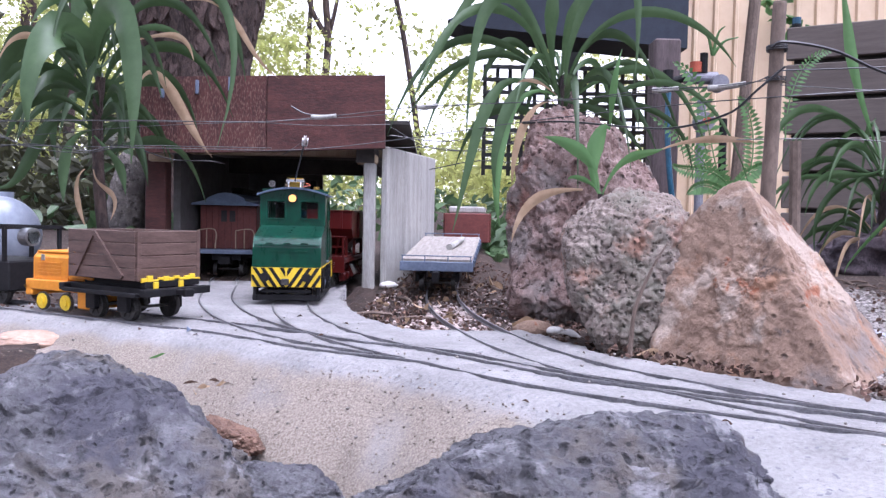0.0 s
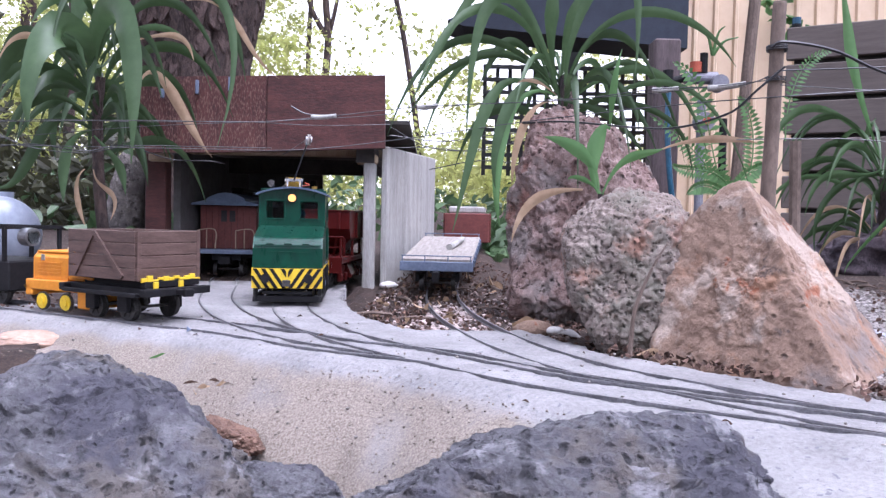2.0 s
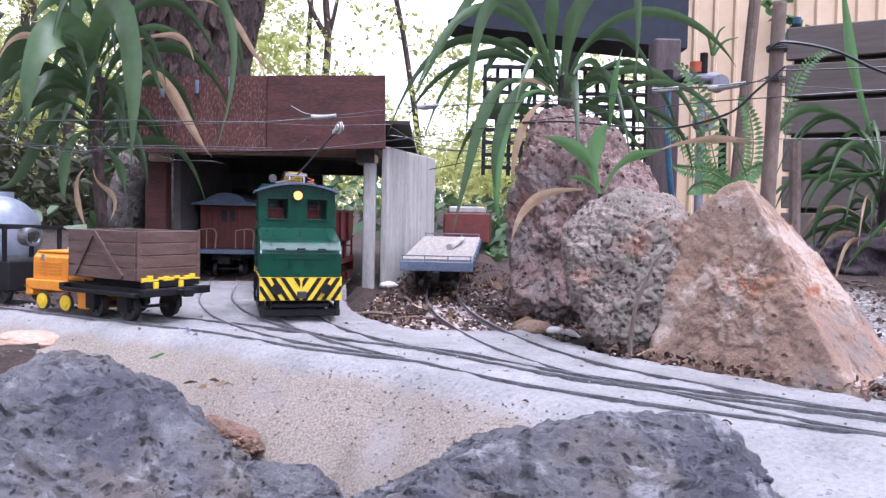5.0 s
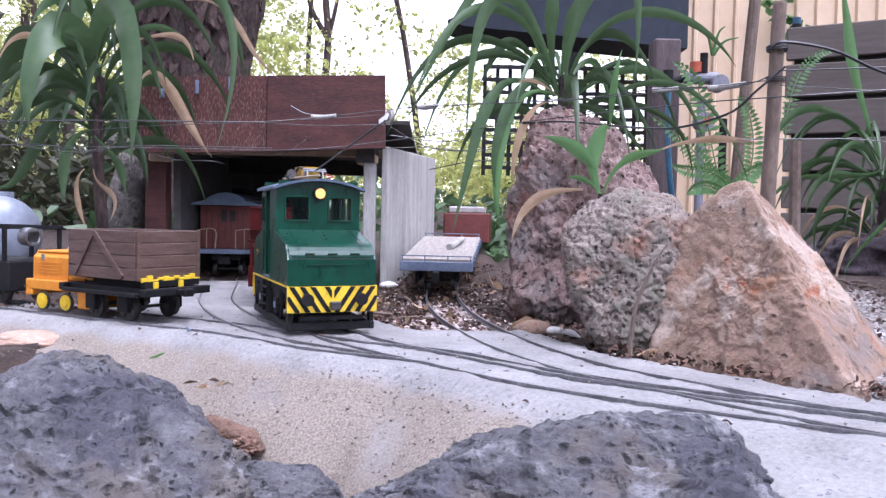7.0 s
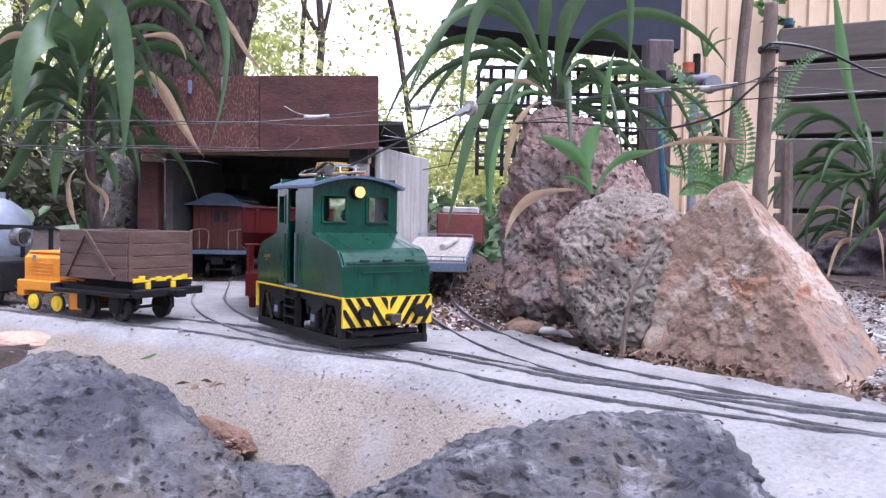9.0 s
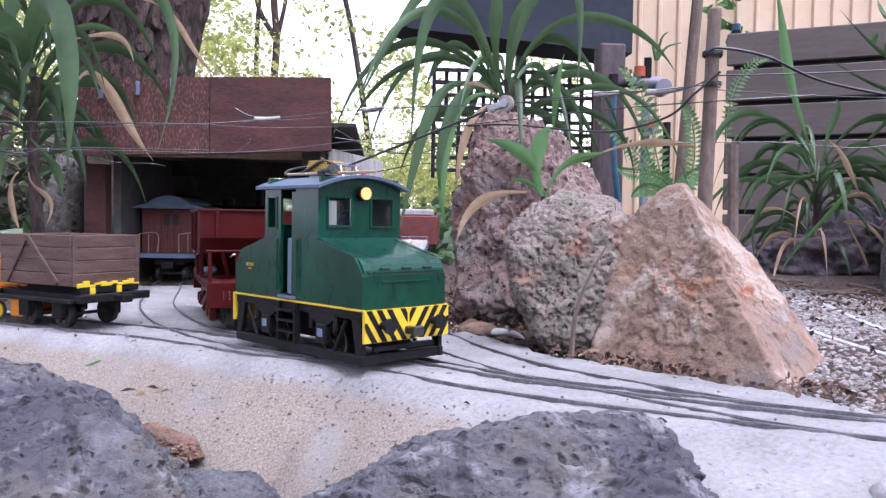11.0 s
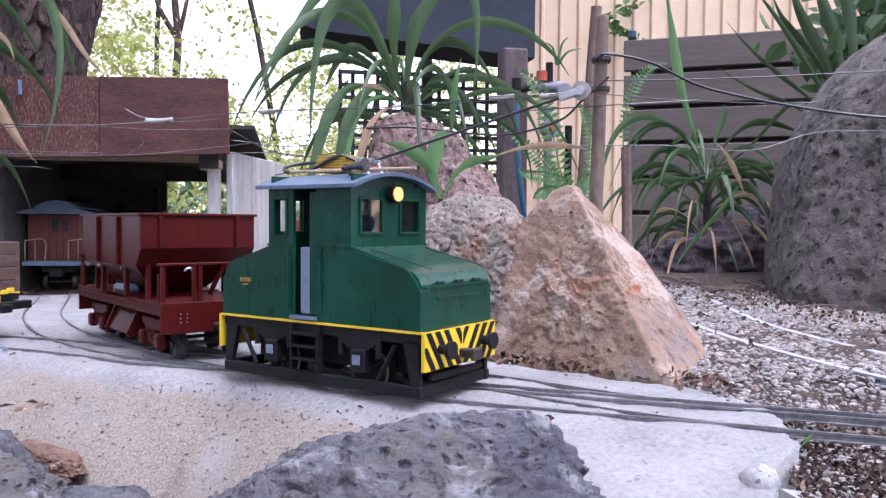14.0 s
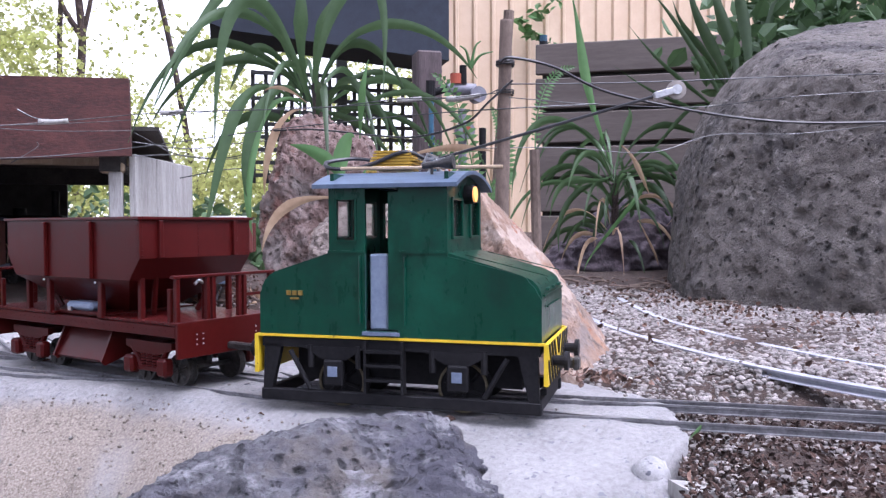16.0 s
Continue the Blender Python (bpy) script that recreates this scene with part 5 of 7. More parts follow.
def build_orange():
    top = root("orange_shunter", "small orange four-wheel shunting locomotive", "locomotive")
    bm = bmesh.new()
    extrude(bm, [(-0.026, 0.036), (0.026, 0.036), (0.026, 0.062), (0.020, 0.068), (-0.020, 0.068), (-0.026, 0.062)], "x", -0.048, 0.012)
    part("bonnet", bm, ORANGE, top)
    part("bonnet_lid", boxes(((-0.018, 0, 0.0685), (0.056, 0.046, 0.0022)), bevel=0.0006), ORANGE, top)
    part("radiator_box", boxes(((0.024, 0, 0.050), (0.026, 0.050, 0.026)), bevel=0.001), ORANGE, top)
    part("running_frame", boxes(((0, 0, 0.030), (0.112, 0.062, 0.012)), ((0.045, 0, 0.018), (0.022, 0.062, 0.024)), ((-0.050, 0, 0.024), (0.012, 0.062, 0.014)), bevel=0.0012), ORANGE, top)
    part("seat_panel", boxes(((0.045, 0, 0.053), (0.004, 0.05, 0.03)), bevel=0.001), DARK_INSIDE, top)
    part("bonnet_catch", boxes(((0.0125, -0.020, 0.058), (0.0012, 0.003, 0.008)), bevel=0.0003), STEEL, top)
    part("bonnet_hinge", boxes(((-0.030, -0.0265, 0.062), (0.006, 0.0012, 0.007)), bevel=0.0003), STEEL, top)
    part("footplate", boxes(((0.052, 0, 0.0405), (0.010, 0.058, 0.003)), ((0.034, -0.027, 0.045), (0.030, 0.004, 0.010)), bevel=0.0006), ORANGE, top)
    part("filler_cap", rods(0.006, ((-0.02, 0.006, 0.069), (-0.02, 0.006, 0.073)), seg=14), PALE, top)
    for y in (-0.031, 0.031):
        part("louvre", boxes(*[((-0.018, y * 0.86, 0.044 + 0.004 * k), (0.04, 0.001, 0.0012)) for k in range(4)]), ORANGE, top)
        for x in (-0.022, 0.018):
            bm = rods(0.011, ((x, y, 0.012), (x, y * 1.08, 0.012)), seg=22)
            wheel = part("wheel", bm, DARK_STEEL, top)
            hub = rods(0.0088, ((x, y * 1.07, 0.012), (x, y * 1.11, 0.012)), seg=20)
            rod(hub, (x, y * 1.11, 0.012), (x, y * 1.16, 0.012), 0.0045, 14)
            part("hub", hub, YELLOW, wheel, "yellow wheel hub")
    part("coupling_chain", tube(spline([(-0.056, -0.01, 0.026), (-0.072, -0.012, 0.020), (-0.09, -0.008, 0.024)]), 0.0012), BRASS, top)
    top.matrix_world = pose(-0.412, 0.900, 0, 0, 0, -27) @ Matrix.Scale(0.96, 4)
    return top


build_orange()


def build_black_wagon():
    top = root("black_cab_wagon", "black open-framed locomotive cab", "locomotive")
    part("body", boxes(((0, 0, 0.034), (0.12, 0.08, 0.036)), bevel=0.002), BLACK, top)
    for x in (-0.05, 0.0, 0.05):
        for y in (-0.038, 0.038):
            part("cab_pillar", boxes(((x, y, 0.071), (0.004, 0.004, 0.040))), BLACK, top)
    for y in (-0.038, 0.038):
        part("top_bar", boxes(((0, y, 0.091), (0.106, 0.005, 0.004))), BLACK, top)
    for x in (-0.05, 0.05):
        part("top_bar", boxes(((x, 0, 0.091), (0.005, 0.072, 0.004))), BLACK, top)
    bm = rods(0.011, ((0.052, -0.012, 0.080), (0.066, -0.012, 0.080)), seg=18)
    lamp = part("headlamp", bm, STEEL, top)
    part("lens", rods(0.008, ((0.066, -0.012, 0.080), (0.0675, -0.012, 0.080)), seg=18), GLASS, lamp)
    part("window_pane", boxes(((0.0, -0.0385, 0.071), (0.046, 0.0008, 0.036))), GLASS, top)
    for x in (-0.03, 0.03):
        wheelset(top, x, 0.014, 0.050, BLACK, DARK_STEEL)
    top.matrix_world = pose(-0.545, 0.985, 0.0, 0, 0, -24)
    return top


build_black_wagon()


def build_tank():
    top = root("tank_wagon", "silver round-ended tank wagon on a black frame", "wagon")
    bm = bmesh.new()
    R = 0.058
    prof = [(R * math.sin(a), 0.03 * (1 - math.cos(a))) for a in [k * math.pi / 2 / 8 for k in range(9)]]
    rings = []
    for r, d in prof:
        rings.append((max(r, 0.001), 0.13 - (0.03 * (1 - r / R * 0) - (0.03 - d)) if False else 0.13 + 0.03 - d))
    rings += [(R, -0.13)] + [(max(r, 0.001), -0.13 - 0.03 + d) for r, d in reversed(prof)]
    seg = 40
    loops = [[bm.verts.new((x, r * math.cos(2 * math.pi * j / seg), 0.080 + r * math.sin(2 * math.pi * j / seg))) for j in range(seg)] for r, x in rings]
    for a, b in zip(loops, loops[1:]):
        for j in range(seg):
            bm.faces.new((a[j], a[(j + 1) % seg], b[(j + 1) % seg], b[j]))
    bm.faces.new(loops[0]), bm.faces.new(loops[-1])
    part("tank", bm, SILVER, top, smooth=True)
    part("dome", rods(0.018, ((-0.05, 0, 0.130), (-0.05, 0, 0.148)), seg=20), SILVER, top)
    part("frame", boxes(((0, 0, 0.027), (0.30, 0.06, 0.010)), bevel=0.001), BLACK, top)
    for x in (-0.10, 0.10):
        part("saddle", boxes(((x, 0, 0.034), (0.012, 0.07, 0.018)), bevel=0.001), BLACK, top)
        wheelset(top, x, 0.012, 0.050, BLACK, DARK_STEEL)
    top.matrix_world = pose(-0.735, 1.32, -0.006, 0, 0, -62)
    return top


build_tank()


def build_caboose():
    top = root("caboose", "brown-red guard's van with a dark blue raised roof", "wagon")
    hx, hy = 0.085, 0.050
    bm = bmesh.new()
    box(bm, (0, 0, 0.088), (2 * hx, 2 * hy, 0.078), 0.001)
    body = part("body", bm, CABOOSE_RED, top)
    for k in range(9):
        y = -hy + 0.006 + k * (2 * hy - 0.012) / 8
        part("end_board", boxes(((hx + 0.0006, y, 0.088), (0.0016, 0.0105, 0.076)), bevel=0.0004), CABOOSE_RED, body)
    # Opaque panes, coloured dark to stand in for the unlit inside.
    for y in (-0.0075, 0.0075):
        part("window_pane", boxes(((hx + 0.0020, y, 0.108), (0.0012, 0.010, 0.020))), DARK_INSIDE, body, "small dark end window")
    n = 10
    def arch(w, z, h, lo, hi):
        pr = [(-w + 2 * w * k / n, z + h * (1 - (2 * k / n - 1) ** 2)) for k in range(n + 1)] + [(w, z - 0.003), (-w, z - 0.003)]
        return extrude(bmesh.new(), pr, "x", lo, hi)
    roof = part("roof", arch(0.058, 0.130, 0.008, -0.116, 0.116), ROOF_BLUE, top)
    part("raised_roof", arch(0.034, 0.1385, 0.011, -0.108, 0.108), ROOF_BLUE, roof)
    part("platform", boxes(((0, 0, 0.045), (0.226, 0.104, 0.008)), bevel=0.001), BLUE_GREY, top)
    for s in (-1, 1):
        x = s * 0.108
        for y0, y1 in ((-0.048, -0.018), (0.018, 0.048)):
            part("end_railing", tube(spline([(x, y0, 0.05), (x, y0, 0.078), (x, y0 + 0.003, 0.083), (x, y1, 0.083), (x, y1, 0.05)], 5), 0.0011), BUFF_TIMBER, top, "pale bent handrail")
            part("rail_post", rods(0.001, ((x, (y0 + y1) / 2, 0.05), (x, (y0 + y1) / 2, 0.083))), BUFF_TIMBER, top)
    part("underframe", boxes(((0, 0, 0.036), (0.20, 0.05, 0.012)), ((0.108, 0, 0.030), (0.02, 0.02, 0.012))), BLACK, top)
    for x in (-0.075, -0.045, 0.045, 0.075):
        wheelset(top, x, 0.0125, 0.044, BLACK, DARK_STEEL)
    c, h = SHED_LINE.seat(0.24, 0.12)
    top.matrix_world = pose(c.x, c.y, 0, 0, 0, h)
    return top


build_caboose()


def build_steam():
    top = root("steam_locomotive", "soot-black steam locomotive at the back of the shed", "locomotive")
    bm = bmesh.new()
    rod(bm, (-0.06, 0, 0.105), (0.10, 0, 0.105), 0.034, 28)
    part("boiler", bm, BLACK, top)
    part("chimney", rods(0.007, ((0.085, 0, 0.135), (0.085, 0, 0.186)), seg=14), BLACK, top)
    part("dome", rods(0.012, ((0.02, 0, 0.135), (0.02, 0, 0.152)), seg=16), BLACK, top)
    part("cab", boxes(((-0.095, 0, 0.115), (0.07, 0.085, 0.09)), bevel=0.002), BLACK, top)
    part("cab_roof", boxes(((-0.095, 0, 0.163), (0.085, 0.098, 0.006)), bevel=0.002), DARK_SHEET, top)
    part("frame", boxes(((0, 0, 0.055), (0.25, 0.06, 0.022)), bevel=0.001), BLACK, top)
    for x in (-0.06, 0.0, 0.06):
        wheelset(top, x, 0.022, 0.044, BLACK, DARK_STEEL)
    top.matrix_world = pose(-0.365, 1.71, 0.0, 0, 0, -4)
    return top


build_steam()


def build_flat():
    top = root("flat_wagon", "blue-grey flat wagon with a weathered plank deck", "wagon")
    hx, hy = 0.165, 0.052
    for k in range(26):
        x = -hx + (k + 0.5) * 2 * hx / 26
        part("deck_plank", boxes(((x, 0, 0.0495), (2 * hx / 26 - 0.0006, 2 * hy, 0.0035))), DECK, top)
    part("side_sill", boxes(((0, -hy + 0.002, 0.042), (2 * hx, 0.005, 0.011)), bevel=0.0008), BLUE_GREY, top)
    part("side_sill", boxes(((0, hy - 0.002, 0.042), (2 * hx, 0.005, 0.011)), bevel=0.0008), BLUE_GREY, top)
    for s in (-1, 1):
        part("end_beam", boxes(((s * (hx + 0.002), 0, 0.041), (0.005, 2 * hy + 0.004, 0.014)), bevel=0.0008), BLUE_GREY, top)
        bm = rods(0.0008, ((s * (hx + 0.003), -hy, 0.0565), (s * (hx + 0.003), hy, 0.0565)))
        for y in (-0.05, -0.017, 0.017, 0.05):
            rod(bm, (s * (hx + 0.003), y, 0.046), (s * (hx + 0.003), y, 0.0572), 0.0008, 6)
        part("end_rail", bm, BLUE_GREY, top)
        part("coupler", boxes(((s * (hx + 0.012), 0, 0.028), (0.02, 0.010, 0.014)), bevel=0.001), BLACK, top)
        part("bogie", boxes(((s * 0.115, -0.030, 0.022), (0.07, 0.006, 0.014)), ((s * 0.115, 0.030, 0.022), (0.07, 0.006, 0.014)), ((s * 0.115, 0, 0.030), (0.012, 0.06, 0.006)), bevel=0.001), BLACK, top)
        for dx in (-0.02, 0.02):
            wheelset(top, s * 0.115 + dx, 0.012, 0.046, BLACK, DARK_STEEL)
        for k in range(7):
            part("stake_pocket", boxes(((-hx + 0.02 + k * 0.048, s * (hy + 0.0015), 0.043), (0.005, 0.003, 0.010))), BLUE_GREY, top)
    part("centre_sill", boxes(((0, 0, 0.036), (2 * hx, 0.02, 0.010))), BLACK, top)
    top.matrix_world = pose(0.004, 1.330, 0.0135, 0, 0, -94.5) @ pose(0, 0, 0, 0, 4.5, 0)
    return top


build_flat()
stick = tagged(part("stick", tube([(0.010, 1.28, 0.0655), (0.018, 1.315, 0.0685), (0.028, 1.36, 0.0725), (0.034, 1.40, 0.0760)], 0.0055, 10, taper=0.8), GREY_TIMBER), "short grey stick lying on the flat wagon", "stick")


def build_red_wagon():
    top = root("dark_red_wagon", "dark red low-sided wagon with a grey cover", "wagon")
    part("body", boxes(((0, 0, 0.075), (0.16, 0.092, 0.060)), bevel=0.002), CABOOSE_RED, top)
    for x in (-0.05, 0, 0.05):
        for s in (-1, 1):
            part("side_post", boxes(((x, s * 0.0475, 0.075), (0.005, 0.003, 0.06))), CABOOSE_RED, top)
    part("cover", boxes(((0, 0, 0.112), (0.13, 0.075, 0.014)), bevel=0.003), GREY_TIMBER, top, "grey sheeted cover")
    part("frame", boxes(((0, 0, 0.036), (0.17, 0.06, 0.014)), bevel=0.001), BLACK, top)
    for x in (-0.05, 0.05):
        wheelset(top, x, 0.0125, 0.046, BLACK, DARK_STEEL)
    top.matrix_world = pose(0.052, 1.70, 0.018, 0, 0, -94)
    return top


build_red_wagon()


# ================= plants =================
def strap(plant, a, b, c, d, width, material):
    """One strap leaf along a bent midrib, folded a little along it and tapering to its tip."""
    a, b, c, d = Vector(a), Vector(b), Vector(c), Vector(d)
    b, c = (-5 * a + 18 * b - 9 * c + 2 * d) / 6, (2 * a - 9 * b + 18 * c - 5 * d) / 6
    bm = bmesh.new()
    n = 18
    rows = []
    for k in range(n + 1):
        t = k / n
        p = (1 - t) ** 3 * a + 3 * t * (1 - t) ** 2 * b + 3 * t * t * (1 - t) * c + t ** 3 * d
        v = (3 * (1 - t) ** 2 * (b - a) + 6 * t * (1 - t) * (c - b) + 3 * t * t * (d - c)).normalized()
        side = v.cross(Vector((0.12, 1.0, 0.35))).normalized()
        up = side.cross(v).normalized()
        w = 0.5 * width * min(1, 0.18 + 0.82 * (t / 0.5) ** 1.4) * (1 - max(0, (t - 0.45) / 0.55) ** 1.7)
        w = max(w, width * 0.02)
        wob = 0.10 * width * noise.noise(p * 25)
        rows.append([bm.verts.new(p + side * w * u + up * (abs(u) * 0.28 * w + wob * u)) for u in (-1, -0.5, 0, 0.5, 1)])
    for p, q in zip(rows, rows[1:]):
        for i in range(4):
            bm.faces.new((p[i], p[i + 1], q[i + 1], q[i]))
    part("leaf", bm, material, plant, smooth=True)


def frond(plant, a, b, c, d, reach):
    """A fern frond: a midrib with paired leaflets."""
    a, b, c, d = Vector(a), Vector(b), Vector(c), Vector(d)
    b, c = (-5 * a + 18 * b - 9 * c + 2 * d) / 6, (2 * a - 9 * b + 18 * c - 5 * d) / 6
    bm = bmesh.new()
    n = 26
    for k in range(2, n):
        t = k / n
        p = (1 - t) ** 3 * a + 3 * t * (1 - t) ** 2 * b + 3 * t * t * (1 - t) * c + t ** 3 * d
        v = (3 * (1 - t) ** 2 * (b - a) + 6 * t * (1 - t) * (c - b) + 3 * t * t * (d - c)).normalized()
        side = v.cross(Vector((0.2, 1.0, 0.1))).normalized()
        for s in (-1, 1):
            ln = reach * math.sin(math.pi * min(1, 0.15 + t * 0.85)) ** 0.7
            tip = p + side * s * ln * 0.6 + v * ln * 0.25 + Vector((0, -0.004, -0.2 * ln))
            w = v * reach * 0.11
            q = [bm.verts.new(p - w * 0.4), bm.verts.new((p + tip) / 2 - w), bm.verts.new(tip), bm.verts.new((p + tip) / 2 + w)]
            bm.faces.new(q)
    pts = [(1 - t) ** 3 * a + 3 * t * (1 - t) ** 2 * b + 3 * t * t * (1 - t) * c + t ** 3 * d for t in [k / 10 for k in range(11)]]
    tube(pts, 0.0022, 5, bm, 0.4)
    part("frond", bm, LEAF_PALE, plant)


def wire(material, points, r):
    ob = part("overhead_wire", tube(spline(points, 8), r, 5), material)
    tagged(ob, "thin black cable strung to the pole" if material == CABLE else "thin galvanised overhead wire of the model line", "wire", "overhead wires")



def left_plant_leaves(plant):
    strap(plant, (-0.516, 1.150, 0.302), (-0.512, 1.110, 0.358), (-0.533, 1.050, 0.333), (-0.539, 1.030, 0.212), 0.051, LEAF)
    strap(plant, (-0.508, 1.150, 0.310), (-0.484, 1.120, 0.385), (-0.432, 1.070, 0.358), (-0.414, 1.050, 0.176), 0.051, LEAF)
    strap(plant, (-0.509, 1.200, 0.378), (-0.435, 1.180, 0.457), (-0.329, 1.160, 0.421), (-0.326, 1.140, 0.208), 0.0215, LEAF)
    strap(plant, (-0.501, 1.220, 0.400), (-0.398, 1.220, 0.461), (-0.343, 1.240, 0.425), (-0.314, 1.250, 0.319), 0.0203, LEAF_DEEP)
    strap(plant, (-0.507, 1.120, 0.289), (-0.588, 1.140, 0.363), (-0.645, 1.170, 0.336), (-0.670, 1.170, 0.245), 0.0287, LEAF_DEEP)
    strap(plant, (-0.520, 1.150, 0.318), (-0.533, 1.150, 0.390), (-0.521, 1.150, 0.431), (-0.509, 1.150, 0.479), 0.0280, LEAF)
    strap(plant, (-0.530, 1.200, 0.327), (-0.509, 1.200, 0.395), (-0.497, 1.200, 0.437), (-0.476, 1.200, 0.479), 0.0292, LEAF_DEEP)
    strap(plant, (-0.543, 1.200, 0.319), (-0.577, 1.200, 0.419), (-0.619, 1.200, 0.443), (-0.695, 1.200, 0.433), 0.0262, LEAF_DEEP)
    strap(plant, (-0.534, 1.200, 0.277), (-0.560, 1.200, 0.352), (-0.594, 1.200, 0.376), (-0.653, 1.200, 0.363), 0.0200, LEAF_DEEP)
    strap(plant, (-0.404, 1.240, 0.441), (-0.343, 1.240, 0.425), (-0.307, 1.240, 0.374), (-0.259, 1.240, 0.323), 0.0103, DRY_LEAF)
    strap(plant, (-0.455, 1.160, 0.360), (-0.410, 1.160, 0.369), (-0.382, 1.160, 0.362), (-0.367, 1.160, 0.333), 0.0104, DRY_LEAF)
    strap(plant, (-0.435, 1.140, 0.302), (-0.407, 1.140, 0.303), (-0.374, 1.140, 0.251), (-0.333, 1.140, 0.192), 0.0190, DRY_LEAF)
    strap(plant, (-0.618, 1.100, 0.313), (-0.595, 1.100, 0.347), (-0.568, 1.100, 0.351), (-0.548, 1.100, 0.345), 0.0099, DRY_LEAF)
    strap(plant, (-0.507, 1.120, 0.234), (-0.562, 1.120, 0.225), (-0.594, 1.120, 0.169), (-0.634, 1.120, 0.144), 0.0187, LEAF_DEEP)
    strap(plant, (-0.530, 1.200, 0.251), (-0.488, 1.200, 0.244), (-0.462, 1.200, 0.210), (-0.447, 1.200, 0.151), 0.0200, LEAF_DEEP)
    strap(plant, (-0.499, 1.120, 0.226), (-0.530, 1.120, 0.202), (-0.538, 1.120, 0.162), (-0.537, 1.120, 0.122), 0.0172, LEAF)
    strap(plant, (-0.498, 1.100, 0.247), (-0.544, 1.100, 0.270), (-0.583, 1.100, 0.253), (-0.607, 1.100, 0.206), 0.0183, LEAF_DEEP)
    strap(plant, (-0.512, 1.160, 0.222), (-0.483, 1.160, 0.190), (-0.471, 1.160, 0.166), (-0.465, 1.160, 0.137), 0.0164, LEAF)
    strap(plant, (-0.530, 1.180, 0.290), (-0.501, 1.180, 0.299), (-0.480, 1.180, 0.267), (-0.488, 1.180, 0.191), 0.0257, LEAF_DEEP)
    strap(plant, (-0.534, 1.200, 0.302), (-0.568, 1.200, 0.327), (-0.590, 1.200, 0.267), (-0.585, 1.200, 0.183), 0.0231, LEAF_DEEP)
    strap(plant, (-0.512, 1.160, 0.173), (-0.500, 1.160, 0.149), (-0.483, 1.160, 0.133), (-0.487, 1.160, 0.099), 0.0104, DRY_LEAF)
    strap(plant, (-0.516, 1.140, 0.172), (-0.528, 1.140, 0.147), (-0.524, 1.140, 0.115), (-0.515, 1.140, 0.091), 0.0102, DRY_LEAF)


def rock_plant_leaves(plant):
    strap(plant, (0.141, 1.020, 0.275), (0.097, 1.000, 0.372), (0.050, 0.990, 0.376), (0.026, 0.990, 0.216), 0.0210, LEAF)
    strap(plant, (0.137, 1.050, 0.290), (0.077, 1.030, 0.408), (0.027, 1.020, 0.390), (-0.048, 1.020, 0.253), 0.0153, LEAF)
    strap(plant, (0.145, 1.050, 0.283), (0.133, 1.030, 0.352), (0.133, 1.020, 0.392), (0.127, 1.020, 0.442), 0.0191, LEAF)
    strap(plant, (0.155, 1.080, 0.288), (0.159, 1.060, 0.359), (0.175, 1.050, 0.401), (0.207, 1.050, 0.446), 0.0183, LEAF)
    strap(plant, (0.149, 1.000, 0.282), (0.170, 0.980, 0.382), (0.215, 0.970, 0.421), (0.228, 0.970, 0.279), 0.0206, LEAF)
    strap(plant, (0.153, 1.030, 0.280), (0.205, 1.010, 0.363), (0.287, 1.000, 0.369), (0.361, 1.000, 0.309), 0.0137, LEAF)
    strap(plant, (0.156, 1.050, 0.280), (0.188, 1.030, 0.346), (0.229, 1.020, 0.344), (0.268, 1.020, 0.292), 0.0127, LEAF_DEEP)
    strap(plant, (0.145, 1.080, 0.284), (0.082, 1.060, 0.328), (0.007, 1.050, 0.310), (-0.052, 1.050, 0.239), 0.0105, LEAF_DEEP)
    strap(plant, (0.135, 1.000, 0.267), (0.097, 0.980, 0.278), (0.066, 0.970, 0.221), (0.063, 0.970, 0.146), 0.0157, LEAF)
    strap(plant, (0.131, 1.000, 0.264), (0.069, 0.980, 0.277), (0.036, 0.970, 0.207), (0.011, 0.970, 0.095), 0.0157, LEAF)
    strap(plant, (0.138, 1.000, 0.268), (0.084, 0.980, 0.250), (0.064, 0.970, 0.173), (0.069, 0.970, 0.104), 0.0145, LEAF_PALE)
    strap(plant, (0.149, 1.000, 0.268), (0.187, 0.980, 0.287), (0.220, 0.970, 0.265), (0.235, 0.970, 0.224), 0.0109, LEAF_DEEP)
    strap(plant, (0.136, 0.980, 0.265), (0.115, 0.960, 0.275), (0.097, 0.950, 0.278), (0.082, 0.950, 0.273), 0.0053, DRY_LEAF)
    strap(plant, (0.195, 0.950, 0.218), (0.193, 0.930, 0.245), (0.194, 0.920, 0.276), (0.201, 0.920, 0.310), 0.0092, LEAF_PALE)
    strap(plant, (0.152, 1.100, 0.287), (0.098, 1.080, 0.348), (0.067, 1.070, 0.337), (0.045, 1.070, 0.292), 0.0147, LEAF_DEEP)
    strap(plant, (0.152, 1.100, 0.287), (0.121, 1.080, 0.356), (0.104, 1.070, 0.375), (0.081, 1.070, 0.390), 0.0147, LEAF_DEEP)
    strap(plant, (0.142, 1.000, 0.265), (0.174, 0.980, 0.252), (0.207, 0.970, 0.234), (0.250, 0.970, 0.184), 0.0109, LEAF_DEEP)
    strap(plant, (0.156, 1.050, 0.276), (0.212, 1.030, 0.267), (0.283, 1.020, 0.245), (0.318, 1.020, 0.160), 0.0089, LEAF_DEEP)
